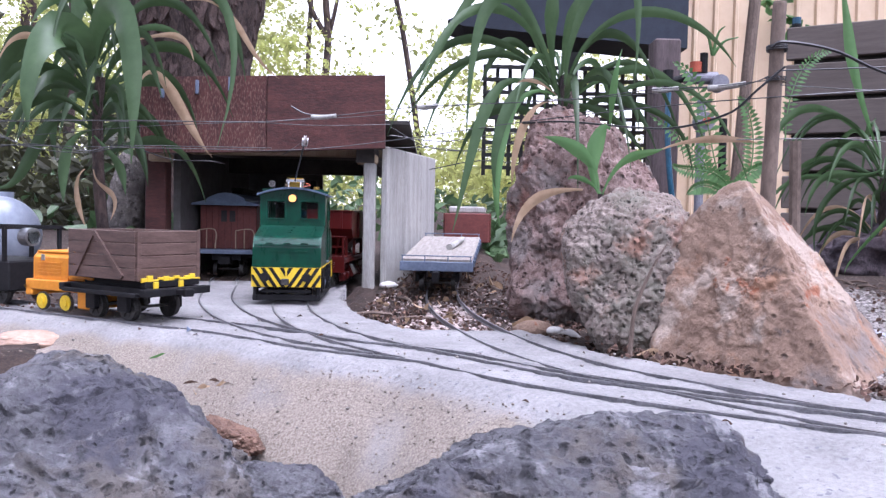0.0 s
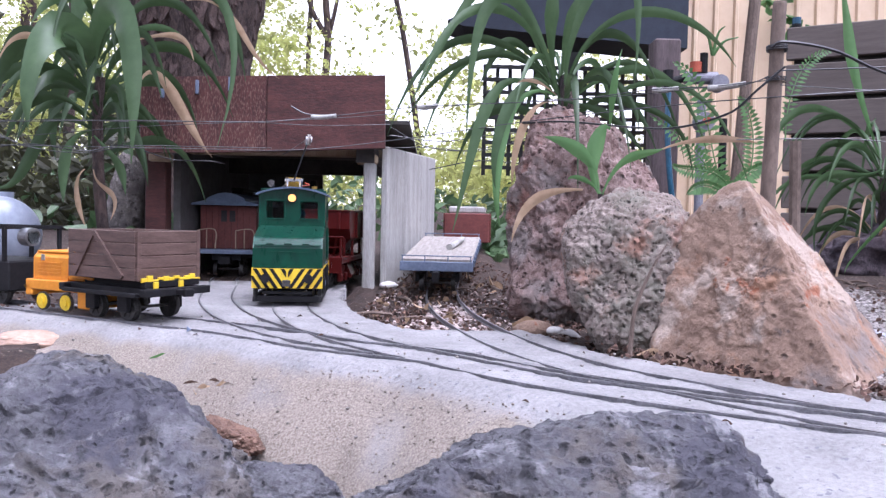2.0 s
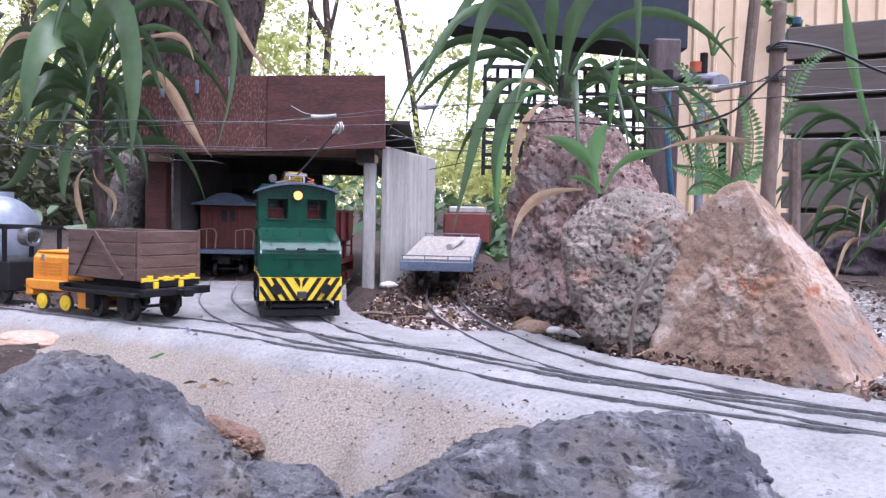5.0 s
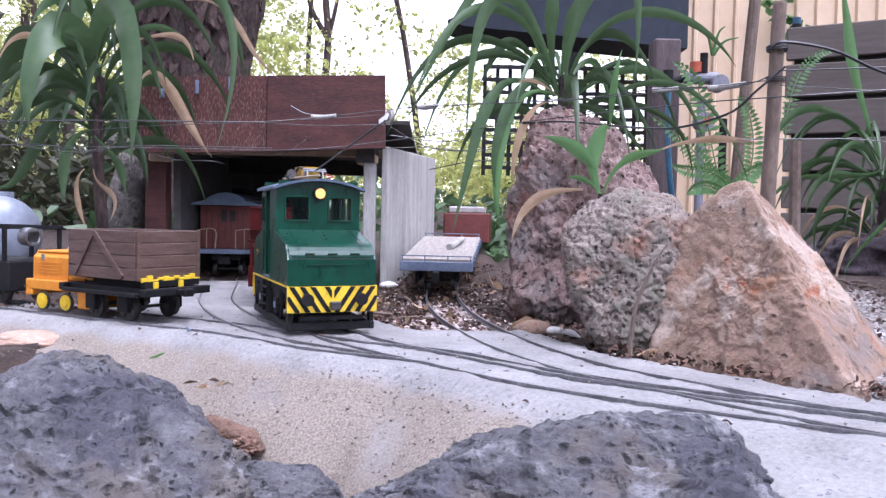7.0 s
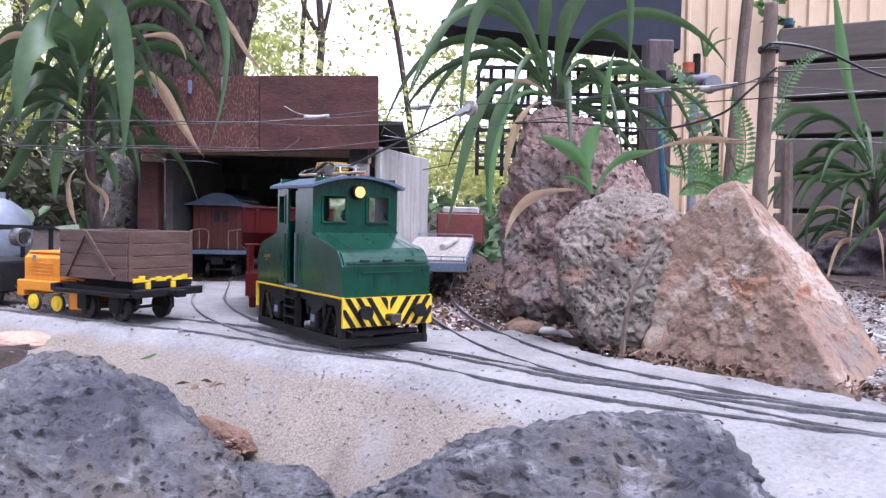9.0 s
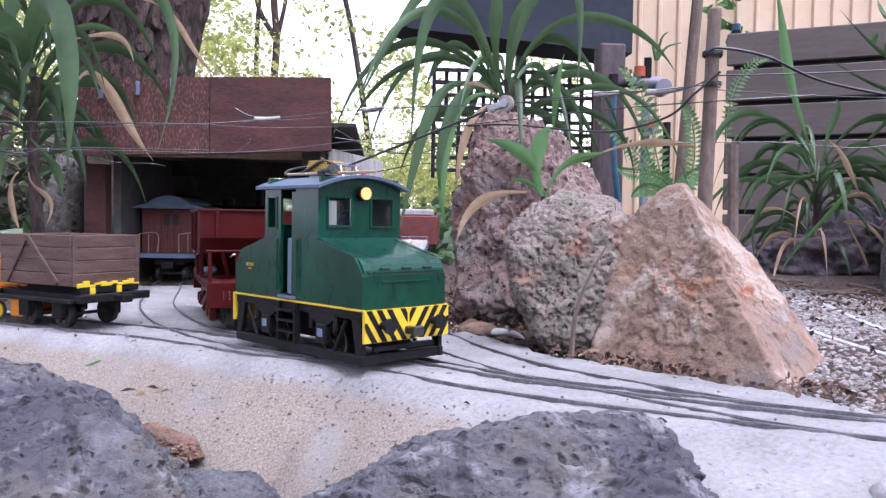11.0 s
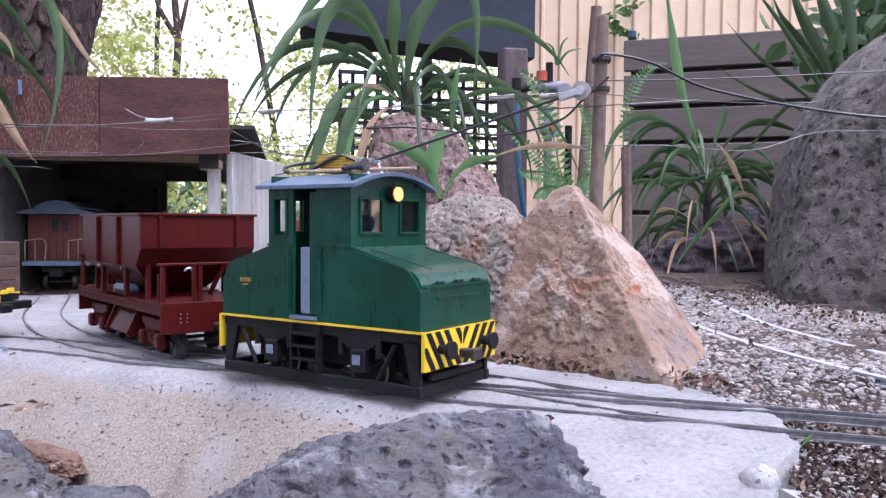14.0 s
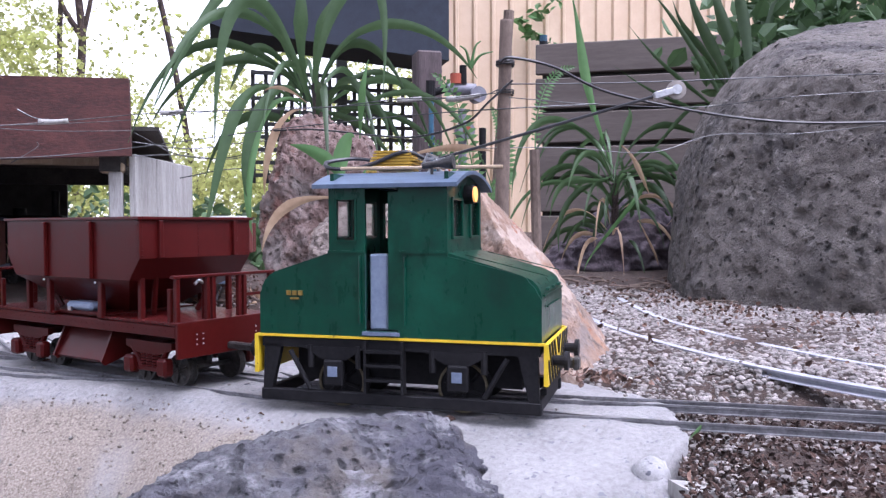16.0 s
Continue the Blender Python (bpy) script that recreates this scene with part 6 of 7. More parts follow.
    strap(plant, (0.138, 1.020, 0.264), (0.107, 1.000, 0.246), (0.089, 0.990, 0.203), (0.084, 0.990, 0.154), 0.0111, DRY_LEAF)


def seedling_leaves(plant):
    strap(plant, (0.157, 0.800, 0.139), (0.149, 0.800, 0.170), (0.155, 0.800, 0.199), (0.164, 0.800, 0.205), 0.0171, LEAF_PALE)
    strap(plant, (0.155, 0.800, 0.145), (0.144, 0.800, 0.173), (0.123, 0.800, 0.189), (0.099, 0.800, 0.196), 0.0148, LEAF_PALE)
    strap(plant, (0.159, 0.800, 0.139), (0.178, 0.800, 0.171), (0.200, 0.800, 0.181), (0.220, 0.800, 0.187), 0.0103, LEAF_PALE)
    strap(plant, (0.218, 0.800, 0.186), (0.251, 0.800, 0.195), (0.285, 0.800, 0.197), (0.314, 0.800, 0.194), 0.0085, DRY_LEAF)
    strap(plant, (0.150, 0.860, 0.146), (0.119, 0.860, 0.143), (0.091, 0.860, 0.127), (0.074, 0.860, 0.088), 0.0123, DRY_LEAF)
    strap(plant, (0.155, 0.800, 0.139), (0.147, 0.800, 0.150), (0.133, 0.800, 0.156), (0.124, 0.800, 0.153), 0.0057, LEAF_PALE)


def fence_plant_leaves(plant):
    strap(plant, (0.823, 1.500, 0.233), (0.770, 1.500, 0.383), (0.751, 1.500, 0.475), (0.728, 1.500, 0.589), 0.0225, LEAF_PALE)
    strap(plant, (0.796, 1.450, 0.229), (0.703, 1.450, 0.317), (0.619, 1.450, 0.303), (0.578, 1.450, 0.168), 0.0166, LEAF)
    strap(plant, (0.803, 1.450, 0.229), (0.821, 1.450, 0.298), (0.834, 1.450, 0.332), (0.830, 1.450, 0.355), 0.0166, LEAF)
    strap(plant, (0.803, 1.450, 0.229), (0.879, 1.450, 0.311), (0.944, 1.450, 0.319), (1.005, 1.450, 0.303), 0.0154, LEAF_DEEP)
    strap(plant, (0.782, 1.400, 0.220), (0.863, 1.400, 0.226), (0.926, 1.400, 0.233), (0.978, 1.400, 0.257), 0.0161, LEAF)
    strap(plant, (0.770, 1.400, 0.214), (0.716, 1.400, 0.202), (0.668, 1.400, 0.196), (0.636, 1.400, 0.128), 0.0173, LEAF)
    strap(plant, (0.781, 1.420, 0.204), (0.726, 1.420, 0.192), (0.677, 1.420, 0.148), (0.666, 1.420, 0.060), 0.0138, LEAF_DEEP)
    strap(plant, (0.772, 1.380, 0.202), (0.826, 1.380, 0.191), (0.754, 1.380, 0.104), (0.700, 1.380, 0.029), 0.0098, LEAF_PALE)
    strap(plant, (0.793, 1.420, 0.204), (0.862, 1.420, 0.216), (0.926, 1.420, 0.195), (0.946, 1.420, 0.137), 0.0125, LEAF_DEEP)
    strap(plant, (0.823, 1.500, 0.221), (0.777, 1.500, 0.255), (0.726, 1.500, 0.266), (0.695, 1.500, 0.231), 0.0146, LEAF_DEEP)
    strap(plant, (0.787, 1.420, 0.215), (0.774, 1.420, 0.171), (0.750, 1.420, 0.126), (0.738, 1.420, 0.081), 0.0125, LEAF_DEEP)
    strap(plant, (0.787, 1.420, 0.215), (0.818, 1.420, 0.171), (0.824, 1.420, 0.126), (0.831, 1.420, 0.081), 0.0100, LEAF_DEEP)
    strap(plant, (0.767, 1.360, 0.267), (0.791, 1.360, 0.244), (0.809, 1.360, 0.212), (0.827, 1.360, 0.174), 0.0108, DRY_LEAF)
    strap(plant, (0.769, 1.300, 0.125), (0.787, 1.300, 0.094), (0.804, 1.300, 0.062), (0.810, 1.300, 0.041), 0.0046, DRY_LEAF)
    strap(plant, (0.828, 1.300, 0.114), (0.851, 1.300, 0.146), (0.869, 1.300, 0.177), (0.893, 1.300, 0.188), 0.0046, DRY_LEAF)
    strap(plant, (0.787, 1.420, 0.227), (0.887, 1.420, 0.285), (0.964, 1.420, 0.356), (1.045, 1.420, 0.301), 0.0100, LEAF_DEEP)
    strap(plant, (0.849, 1.550, 0.237), (0.775, 1.550, 0.320), (0.710, 1.550, 0.306), (0.672, 1.550, 0.234), 0.0123, LEAF_DEEP)


def boulder_plant_leaves(plant):
    strap(plant, (1.008, 1.350, 0.303), (0.969, 1.350, 0.379), (0.893, 1.350, 0.483), (0.826, 1.350, 0.554), 0.0120, LEAF_DEEP)
    strap(plant, (1.014, 1.350, 0.314), (0.981, 1.350, 0.423), (0.930, 1.350, 0.507), (0.898, 1.350, 0.613), 0.0228, LEAF_DEEP)
    strap(plant, (1.006, 1.330, 0.322), (0.992, 1.330, 0.442), (0.960, 1.330, 0.526), (0.941, 1.330, 0.610), 0.0265, LEAF_DEEP)
    strap(plant, (1.012, 1.330, 0.323), (1.024, 1.330, 0.443), (1.004, 1.330, 0.551), (0.978, 1.330, 0.614), 0.0265, LEAF_DEEP)
    strap(plant, (1.008, 1.350, 0.303), (0.931, 1.350, 0.366), (0.857, 1.350, 0.417), (0.775, 1.350, 0.492), 0.0093, LEAF_DEEP)
    strap(plant, (1.055, 1.380, 0.331), (1.094, 1.380, 0.457), (1.114, 1.380, 0.538), (1.147, 1.380, 0.621), 0.0206, LEAF_DEEP)
    strap(plant, (0.995, 1.350, 0.291), (0.906, 1.350, 0.343), (0.845, 1.350, 0.363), (0.743, 1.350, 0.416), 0.0081, LEAF_DEEP)
    strap(plant, (1.042, 1.380, 0.319), (0.976, 1.380, 0.440), (0.925, 1.380, 0.492), (0.887, 1.380, 0.556), 0.0151, LEAF_DEEP)
    strap(plant, (1.112, 1.420, 0.338), (1.194, 1.420, 0.483), (1.236, 1.420, 0.569), (1.250, 1.420, 0.641), 0.0239, LEAF_DEEP)


def fern_fronds(plant):
    frond(plant, (0.615, 1.700, 0.166), (0.565, 1.700, 0.228), (0.515, 1.700, 0.281), (0.435, 1.700, 0.339), 0.036)
    frond(plant, (0.640, 1.750, 0.168), (0.674, 1.750, 0.245), (0.671, 1.750, 0.332), (0.638, 1.750, 0.392), 0.042)
    frond(plant, (0.681, 1.900, 0.172), (0.639, 1.900, 0.282), (0.605, 1.900, 0.415), (0.536, 1.900, 0.493), 0.054)
    frond(plant, (0.597, 1.650, 0.164), (0.566, 1.650, 0.213), (0.513, 1.650, 0.223), (0.472, 1.650, 0.234), 0.031)
    frond(plant, (0.603, 1.650, 0.164), (0.613, 1.650, 0.202), (0.642, 1.650, 0.226), (0.659, 1.650, 0.238), 0.031)
    frond(plant, (0.853, 2.000, 0.322), (0.863, 2.000, 0.435), (0.903, 2.000, 0.520), (0.972, 2.000, 0.549), 0.034)
    frond(plant, (0.603, 1.650, 0.164), (0.555, 1.650, 0.189), (0.526, 1.650, 0.189), (0.503, 1.650, 0.171), 0.028)


def wires():
    wire(WIRE, [(-0.573, 1.000, 0.222), (-0.382, 1.000, 0.227), (-0.240, 1.000, 0.228), (-0.144, 1.020, 0.240), (-0.031, 1.000, 0.251), (0.134, 0.900, 0.248), (0.223, 0.850, 0.254), (0.287, 0.780, 0.248), (0.305, 0.735, 0.253)], 0.00060)
    wire(WIRE, [(-0.573, 1.000, 0.193), (-0.325, 1.000, 0.193), (-0.190, 1.000, 0.194), (-0.069, 1.000, 0.208), (0.095, 0.950, 0.229), (0.247, 0.850, 0.238), (0.305, 0.735, 0.230), (0.396, 0.720, 0.236)], 0.00060)
    wire(WIRE, [(-0.630, 1.100, 0.209), (-0.420, 1.100, 0.230), (-0.225, 1.100, 0.242), (-0.085, 1.100, 0.253), (0.045, 1.050, 0.264), (0.198, 0.900, 0.254), (0.304, 0.735, 0.246)], 0.00050)
    wire(WIRE, [(-0.223, 1.150, 0.269), (-0.199, 1.150, 0.258), (-0.162, 1.150, 0.257)], 0.00090)
    wire(WIRE, [(-0.220, 1.250, 0.237), (-0.221, 1.250, 0.229), (-0.255, 1.250, 0.206)], 0.00060)
    wire(CABLE, [(-0.084, 1.200, 0.248), (-0.023, 1.200, 0.218), (0.056, 1.100, 0.210), (0.157, 1.050, 0.250), (0.255, 1.000, 0.256)], 0.00070)
    wire(CABLE, [(0.309, 0.730, 0.257), (0.288, 0.740, 0.237), (0.270, 0.760, 0.218), (0.233, 0.800, 0.208), (0.200, 0.850, 0.213), (0.142, 0.950, 0.230), (0.093, 1.000, 0.233)], 0.00120)
    wire(CABLE, [(0.298, 0.735, 0.275), (0.308, 0.730, 0.279), (0.353, 0.730, 0.272), (0.420, 0.740, 0.251), (0.547, 0.740, 0.233), (0.639, 0.720, 0.225), (0.754, 0.700, 0.227)], 0.00160)
    wire(CABLE, [(0.304, 0.735, 0.254), (0.401, 0.740, 0.260), (0.499, 0.740, 0.267), (0.624, 0.720, 0.274), (0.753, 0.700, 0.280)], 0.00070)
    wire(WIRE, [(0.307, 0.735, 0.241), (0.417, 0.760, 0.242), (0.566, 0.800, 0.251), (0.640, 0.740, 0.256), (0.754, 0.700, 0.262)], 0.00050)
    wire(WIRE, [(0.292, 0.800, 0.197), (0.397, 0.800, 0.200), (0.501, 0.800, 0.197), (0.583, 0.800, 0.219), (0.657, 0.760, 0.218), (0.716, 0.740, 0.223), (0.754, 0.700, 0.227)], 0.00050)
    wire(CABLE, [(-0.630, 1.100, 0.197), (-0.568, 1.100, 0.203), (-0.498, 1.100, 0.195), (-0.463, 1.150, 0.208), (-0.415, 1.200, 0.193), (-0.355, 1.200, 0.191), (-0.339, 1.220, 0.189)], 0.00080)
    wire(WIRE, [(-0.587, 1.050, 0.209), (-0.542, 1.050, 0.194), (-0.475, 1.050, 0.189), (-0.415, 1.050, 0.199), (-0.333, 1.050, 0.200), (-0.229, 1.050, 0.200)], 0.0006)
    wire(WIRE, [(-0.077, 1.100, 0.225), (-0.006, 1.100, 0.218), (0.056, 1.100, 0.227), (0.118, 1.100, 0.235), (0.165, 1.100, 0.249)], 0.0007)
    wire(WIRE, [(-0.078, 1.120, 0.209), (-0.022, 1.120, 0.211), (0.042, 1.120, 0.207), (0.089, 1.120, 0.218), (0.136, 1.120, 0.235)], 0.0006)
    wire(WIRE, [(-0.592, 1.060, 0.230), (-0.517, 1.060, 0.233), (-0.404, 1.060, 0.232), (-0.277, 1.060, 0.235), (-0.172, 1.060, 0.232), (-0.074, 1.060, 0.235)], 0.0005)
    wire(CABLE, [(-0.022, 1.150, 0.182), (0.051, 1.150, 0.196), (0.133, 1.150, 0.193), (0.181, 1.150, 0.211)], 0.0008)


def plant_root(name, label, at, leaves, stem=None, stem_r=0.01, category="plant"):
    top = root(name, label, category)
    if stem:
        part("stem", tube(spline(stem, 6), stem_r, 10, taper=0.8), BARK, top)
    leaves(top)
    return top


tall = plant_root("strap_leaved_plant", "tall strap-leaved plant with arching green and dry leaves", None, left_plant_leaves, [(-0.50, 1.20, -0.02), (-0.51, 1.18, 0.12), (-0.515, 1.18, 0.25), (-0.51, 1.18, 0.31)], 0.009)
perched = plant_root("strap_leaved_plant", "strap-leaved plant growing from the top of the red rock", None, rock_plant_leaves, [(0.165, 1.03, 0.20), (0.16, 1.04, 0.27), (0.157, 1.05, 0.30)], 0.012)
plant_root("seedling", "young broad-leaved seedling rooted between the rocks", None, seedling_leaves, [(0.157, 0.80, 0.11), (0.157, 0.80, 0.14)], 0.003)
clump = plant_root("strap_leaved_plant", "clump of strap leaves in front of the slat screen", None, fence_plant_leaves, [(0.80, 1.46, 0.0), (0.795, 1.44, 0.12), (0.79, 1.43, 0.20)], 0.009)
plant_root("yucca", "dark green spiky-leaved plant behind the boulder", None, boulder_plant_leaves, [(1.0, 1.38, 0.0), (1.0, 1.37, 0.2), (1.0, 1.36, 0.31)], 0.014)
plant_root("fern", "light green garden fern by the house wall", None, fern_fronds, [(0.62, 1.72, 0.0), (0.62, 1.70, 0.08), (0.62, 1.69, 0.14)], 0.012)
wires()


MULCH = surface("bark_mulch", (0.022, 0.012, 0.009), (0.09, 0.052, 0.038), 60, 0.9, 0.4, island=0.5)


def extra_leaves(plant, crown, n, length, width, materials, seed):
    """Further strap leaves springing from a crown in all directions."""
    rng = random.Random(seed)
    for k in range(n):
        a = 2 * math.pi * (k + rng.random() * 0.7) / n
        ln, up = length * rng.uniform(0.6, 1.15), rng.uniform(0.15, 0.75)
        c = Vector(crown) + Vector((0, 0, rng.uniform(-0.05, 0.02)))
        h = Vector((math.cos(a), math.sin(a) * 0.7, 0))
        strap(plant, c, c + h * ln * 0.28 + Vector((0, 0, up * ln * 0.55)), c + h * ln * 0.62 + Vector((0, 0, up * ln * 0.55)), c + h * ln * 0.92 + Vector((0, 0, (up - 0.75) * ln * 0.7)), width * rng.uniform(0.6, 1.1), rng.choice(materials))


def scatter_leaves(name, label, category, spots, size, material, seed, droop=0.4):
    """Many small leaves as one mesh: each a bent quad pair."""
    rng = np.random.default_rng(seed)
    p = np.array([tuple(q) for q in spots], float)
    n = len(p)
    a, b = rng.uniform(0, 2 * math.pi, n), rng.uniform(-1, 1, n)
    s = (size * rng.uniform(0.6, 1.4, n))[:, None]
    d = np.stack([np.cos(a) * np.cos(b), np.sin(a) * np.cos(b), np.sin(b)], 1)
    w = np.cross(d, rng.normal(size=(n, 3)))
    w /= np.linalg.norm(w, axis=1)[:, None]
    lift = np.cross(w, d) * s * 0.10
    w = w * s * 0.32
    verts = np.stack([p, p + d * s * 0.30 + w + lift, p + d * s * 0.68 + w * 0.8 + lift * 0.5, p + d * s - lift * droop * 3, p + d * s * 0.68 - w * 0.8 + lift * 0.5, p + d * s * 0.30 - w + lift], 1).reshape(-1, 3).tolist()
    at = np.arange(n)[:, None] * 6
    faces = np.concatenate([at + np.array([0, 1, 2, 3]), at + np.array([0, 3, 4, 5])]).tolist()
    me = bpy.data.meshes.new(name)
    me.from_pydata(verts, [], faces)
    me.materials.append(material)
    ob = new(name, me)
    return tagged(ob, label, category, kind="stuff")


def woods():
    rng = np.random.default_rng(11)
    spots = []
    # crowns: clumps in depth, thinner towards the bright gap
    for _ in range(640):
        y = rng.uniform(6, 15)
        u = rng.uniform(-0.72, 0.30)
        v = rng.uniform(-0.02, 0.36)
        keep = 0.68 - 0.9 * max(0.0, v - 0.16) if u < -0.14 else 0.9 if v < 0.11 else 0.06
        if rng.random() > keep:
            continue
        c = np.array([u * y, y, 0.1 + v * y])
        r = rng.uniform(0.25, 0.75)
        # sprays of leaves about a few twig ends
        for _ in range(int(7 * r / 0.5)):
            q = c + rng.normal(0, r * 0.55, 3) * (1, 1, 0.5)
            spots.extend(q + rng.normal(0, r * 0.20, (52, 3)) * (1, 1, 0.6))
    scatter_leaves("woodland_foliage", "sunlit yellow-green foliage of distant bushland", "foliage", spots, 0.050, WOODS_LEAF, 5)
    low = []
    for _ in range(2600):
        y = rng.uniform(2.6, 6)
        u = rng.uniform(-0.75, 0.25)
        h = max(0.0, fbm(u * 6, y, 2.0)) * 0.5 + 0.18
        low.append((u * y, y, rng.uniform(0.02, h)))
    scatter_leaves("undergrowth", "tangled green undergrowth beyond the shed", "undergrowth", low, 0.05, LEAF, 6)
    thick = []
    for _ in range(10000):
        y = rng.uniform(2.7, 5)
        u = rng.uniform(-0.80, -0.30)
        h = 0.22 + 0.9 * max(0, fbm(u * 9, y, 4.0) + 0.25)
        thick.append((u * y, y, rng.uniform(0.02, h)))
    scatter_leaves("thicket", "dense shaded thicket behind the strap-leaved plant", "undergrowth", thick, 0.048, THICKET_LEAF, 16)
    shrub = []
    for _ in range(900):
        c = np.array([1.26, 1.42, 0.50]) + rng.normal(0, 1, 3) * (0.12, 0.06, 0.06)
        shrub.append(c)
    scatter_leaves("shrub", "blue-green broad-leaved shrub above the boulder", "shrub", shrub, 0.042, LEAF, 7)
    vine = []
    for k in range(46):
        t = rng.random()
        vine.append((1.36 + 0.05 * math.sin(t * 9) + rng.normal(0, 0.03), 3.22, 0.84 + t * 0.3))
    scatter_leaves("vine", "thin trailing vine on the cream wall", "vine", vine, 0.05, LEAF_PALE, 8)
    tuft = []
    for _ in range(500):
        a = rng.uniform(0, 1)
        x, y = (-0.68 + 0.22 * a, 1.62 + rng.normal(0, 0.1)) if rng.random() < 0.5 else (0.03 + 0.12 * a, 1.9 + rng.normal(0, 0.1))
        tuft.append((x, y, rng.uniform(0, 0.10)))
    scatter_leaves("low_weeds", "low green weeds at the back of the shed", "weeds", tuft, 0.045, LEAF, 9)


extra_leaves(tall, (-0.515, 1.19, 0.31), 16, 0.20, 0.020, (LEAF_DEEP,), 1)
extra_leaves(tall, (-0.512, 1.18, 0.24), 16, 0.15, 0.016, (LEAF_DEEP,), 2)
extra_leaves(tall, (-0.512, 1.18, 0.37), 9, 0.17, 0.018, (LEAF_DEEP, LEAF), 6)
extra_leaves(perched, (0.155, 1.06, 0.27), 14, 0.24, 0.014, (LEAF, LEAF_DEEP), 3)
extra_leaves(clump, (0.79, 1.44, 0.19), 24, 0.24, 0.014, (LEAF, LEAF_DEEP, LEAF_DEEP, LEAF, DRY_LEAF), 4)
extra_leaves(clump, (0.79, 1.45, 0.10), 20, 0.17, 0.013, (LEAF_DEEP, LEAF_DEEP, DRY_LEAF), 14)
woods()


def bush_tree(x, y, r, h, lean, fork, label):
    top = root("bush_tree", label, "tree", "thin bush trees")
    rng = random.Random(int(x * 100 + y * 10))
    pts = [(x + lean * k / 6 + rng.uniform(-1, 1) * r * 0.6, y, -0.1 + h * k / 6) for k in range(7)]
    part("trunk", tube(spline(pts, 5), r, 12, taper=0.6), BARK, top, smooth=True)
    if fork:
        f = Vector(pts[4])
        part("limb", tube(spline([f, f + Vector((-0.25 * fork, 0, 0.5 * fork)), f + Vector((-0.35 * fork, 0, 1.4 * fork))], 6), r * 0.6, 8, taper=0.5), BARK, top)
        part("limb", tube(spline([f, f + Vector((0.12 * fork, 0, 0.6 * fork)), f + Vector((0.2 * fork, 0, 1.5 * fork))], 6), r * 0.5, 8, taper=0.5), BARK, top)
    else:
        f = Vector(pts[5])
        part("limb", tube([f, f + Vector((0.3, 0, 0.5)), f + Vector((0.5, 0.1, 1.0))], r * 0.4, 6, taper=0.5), BARK, top)


bush_tree(-1.52, 10.0, 0.062, 3.6, 0.0, 1.0, "slim dark forked tree in the bright bush")
bush_tree(-1.86, 10.5, 0.04, 5.0, 0.1, 0, "slender pale sapling in the bush")
for k in range(13):
    bush_tree(-0.72 * (4 + k * 0.5) + (k * 0.37 % 1) * 1.5, 4.2 + k * 0.5, 0.03 + 0.035 * (k * 0.61 % 1), 3.2, 0.3 * ((k * 0.43) % 1 - 0.5), 0, "thin bare bush tree among the undergrowth")
bush_tree(-0.15, 12.0, 0.05, 6.0, -1.1, 0, "leaning pale bare trunk against the sky")


# ================= small fittings =================
def insulator(a, b):
    ob = part("wire_splice", tube(spline([a, Vector(a).lerp(Vector(b), 0.5) + Vector((0, 0, -0.001)), b], 4), 0.0032, 8, taper=0.8), GREY_TIMBER, smooth=True)
    tagged(ob, "small grey weathered wire tensioner on the overhead wire", "insulator", "wire tensioners")


insulator((-0.036, 1.0, 0.2505), (-0.010, 1.0, 0.2535))
insulator((0.262, 0.80, 0.2475), (0.292, 0.78, 0.2495))
insulator((-0.172, 1.02, 0.238), (-0.140, 1.02, 0.2405))
insulator((0.222, 0.862, 0.2545), (0.248, 0.853, 0.2560))


def binding(z, n, r):
    bm = bmesh.new()
    pts = [(0.3068 + 0.0086 * math.cos(k * 0.5), 0.745 + 0.0086 * math.sin(k * 0.5), z + n * 0.0016 * k / 40) for k in range(41)]
    ob = part("wire_binding", tube(pts, r, 5), CABLE)
    tagged(ob, "black cable wound round the barked pole", "wire", "pole bindings")


binding(0.274, 3, 0.0012)
binding(0.245, 3, 0.0006)


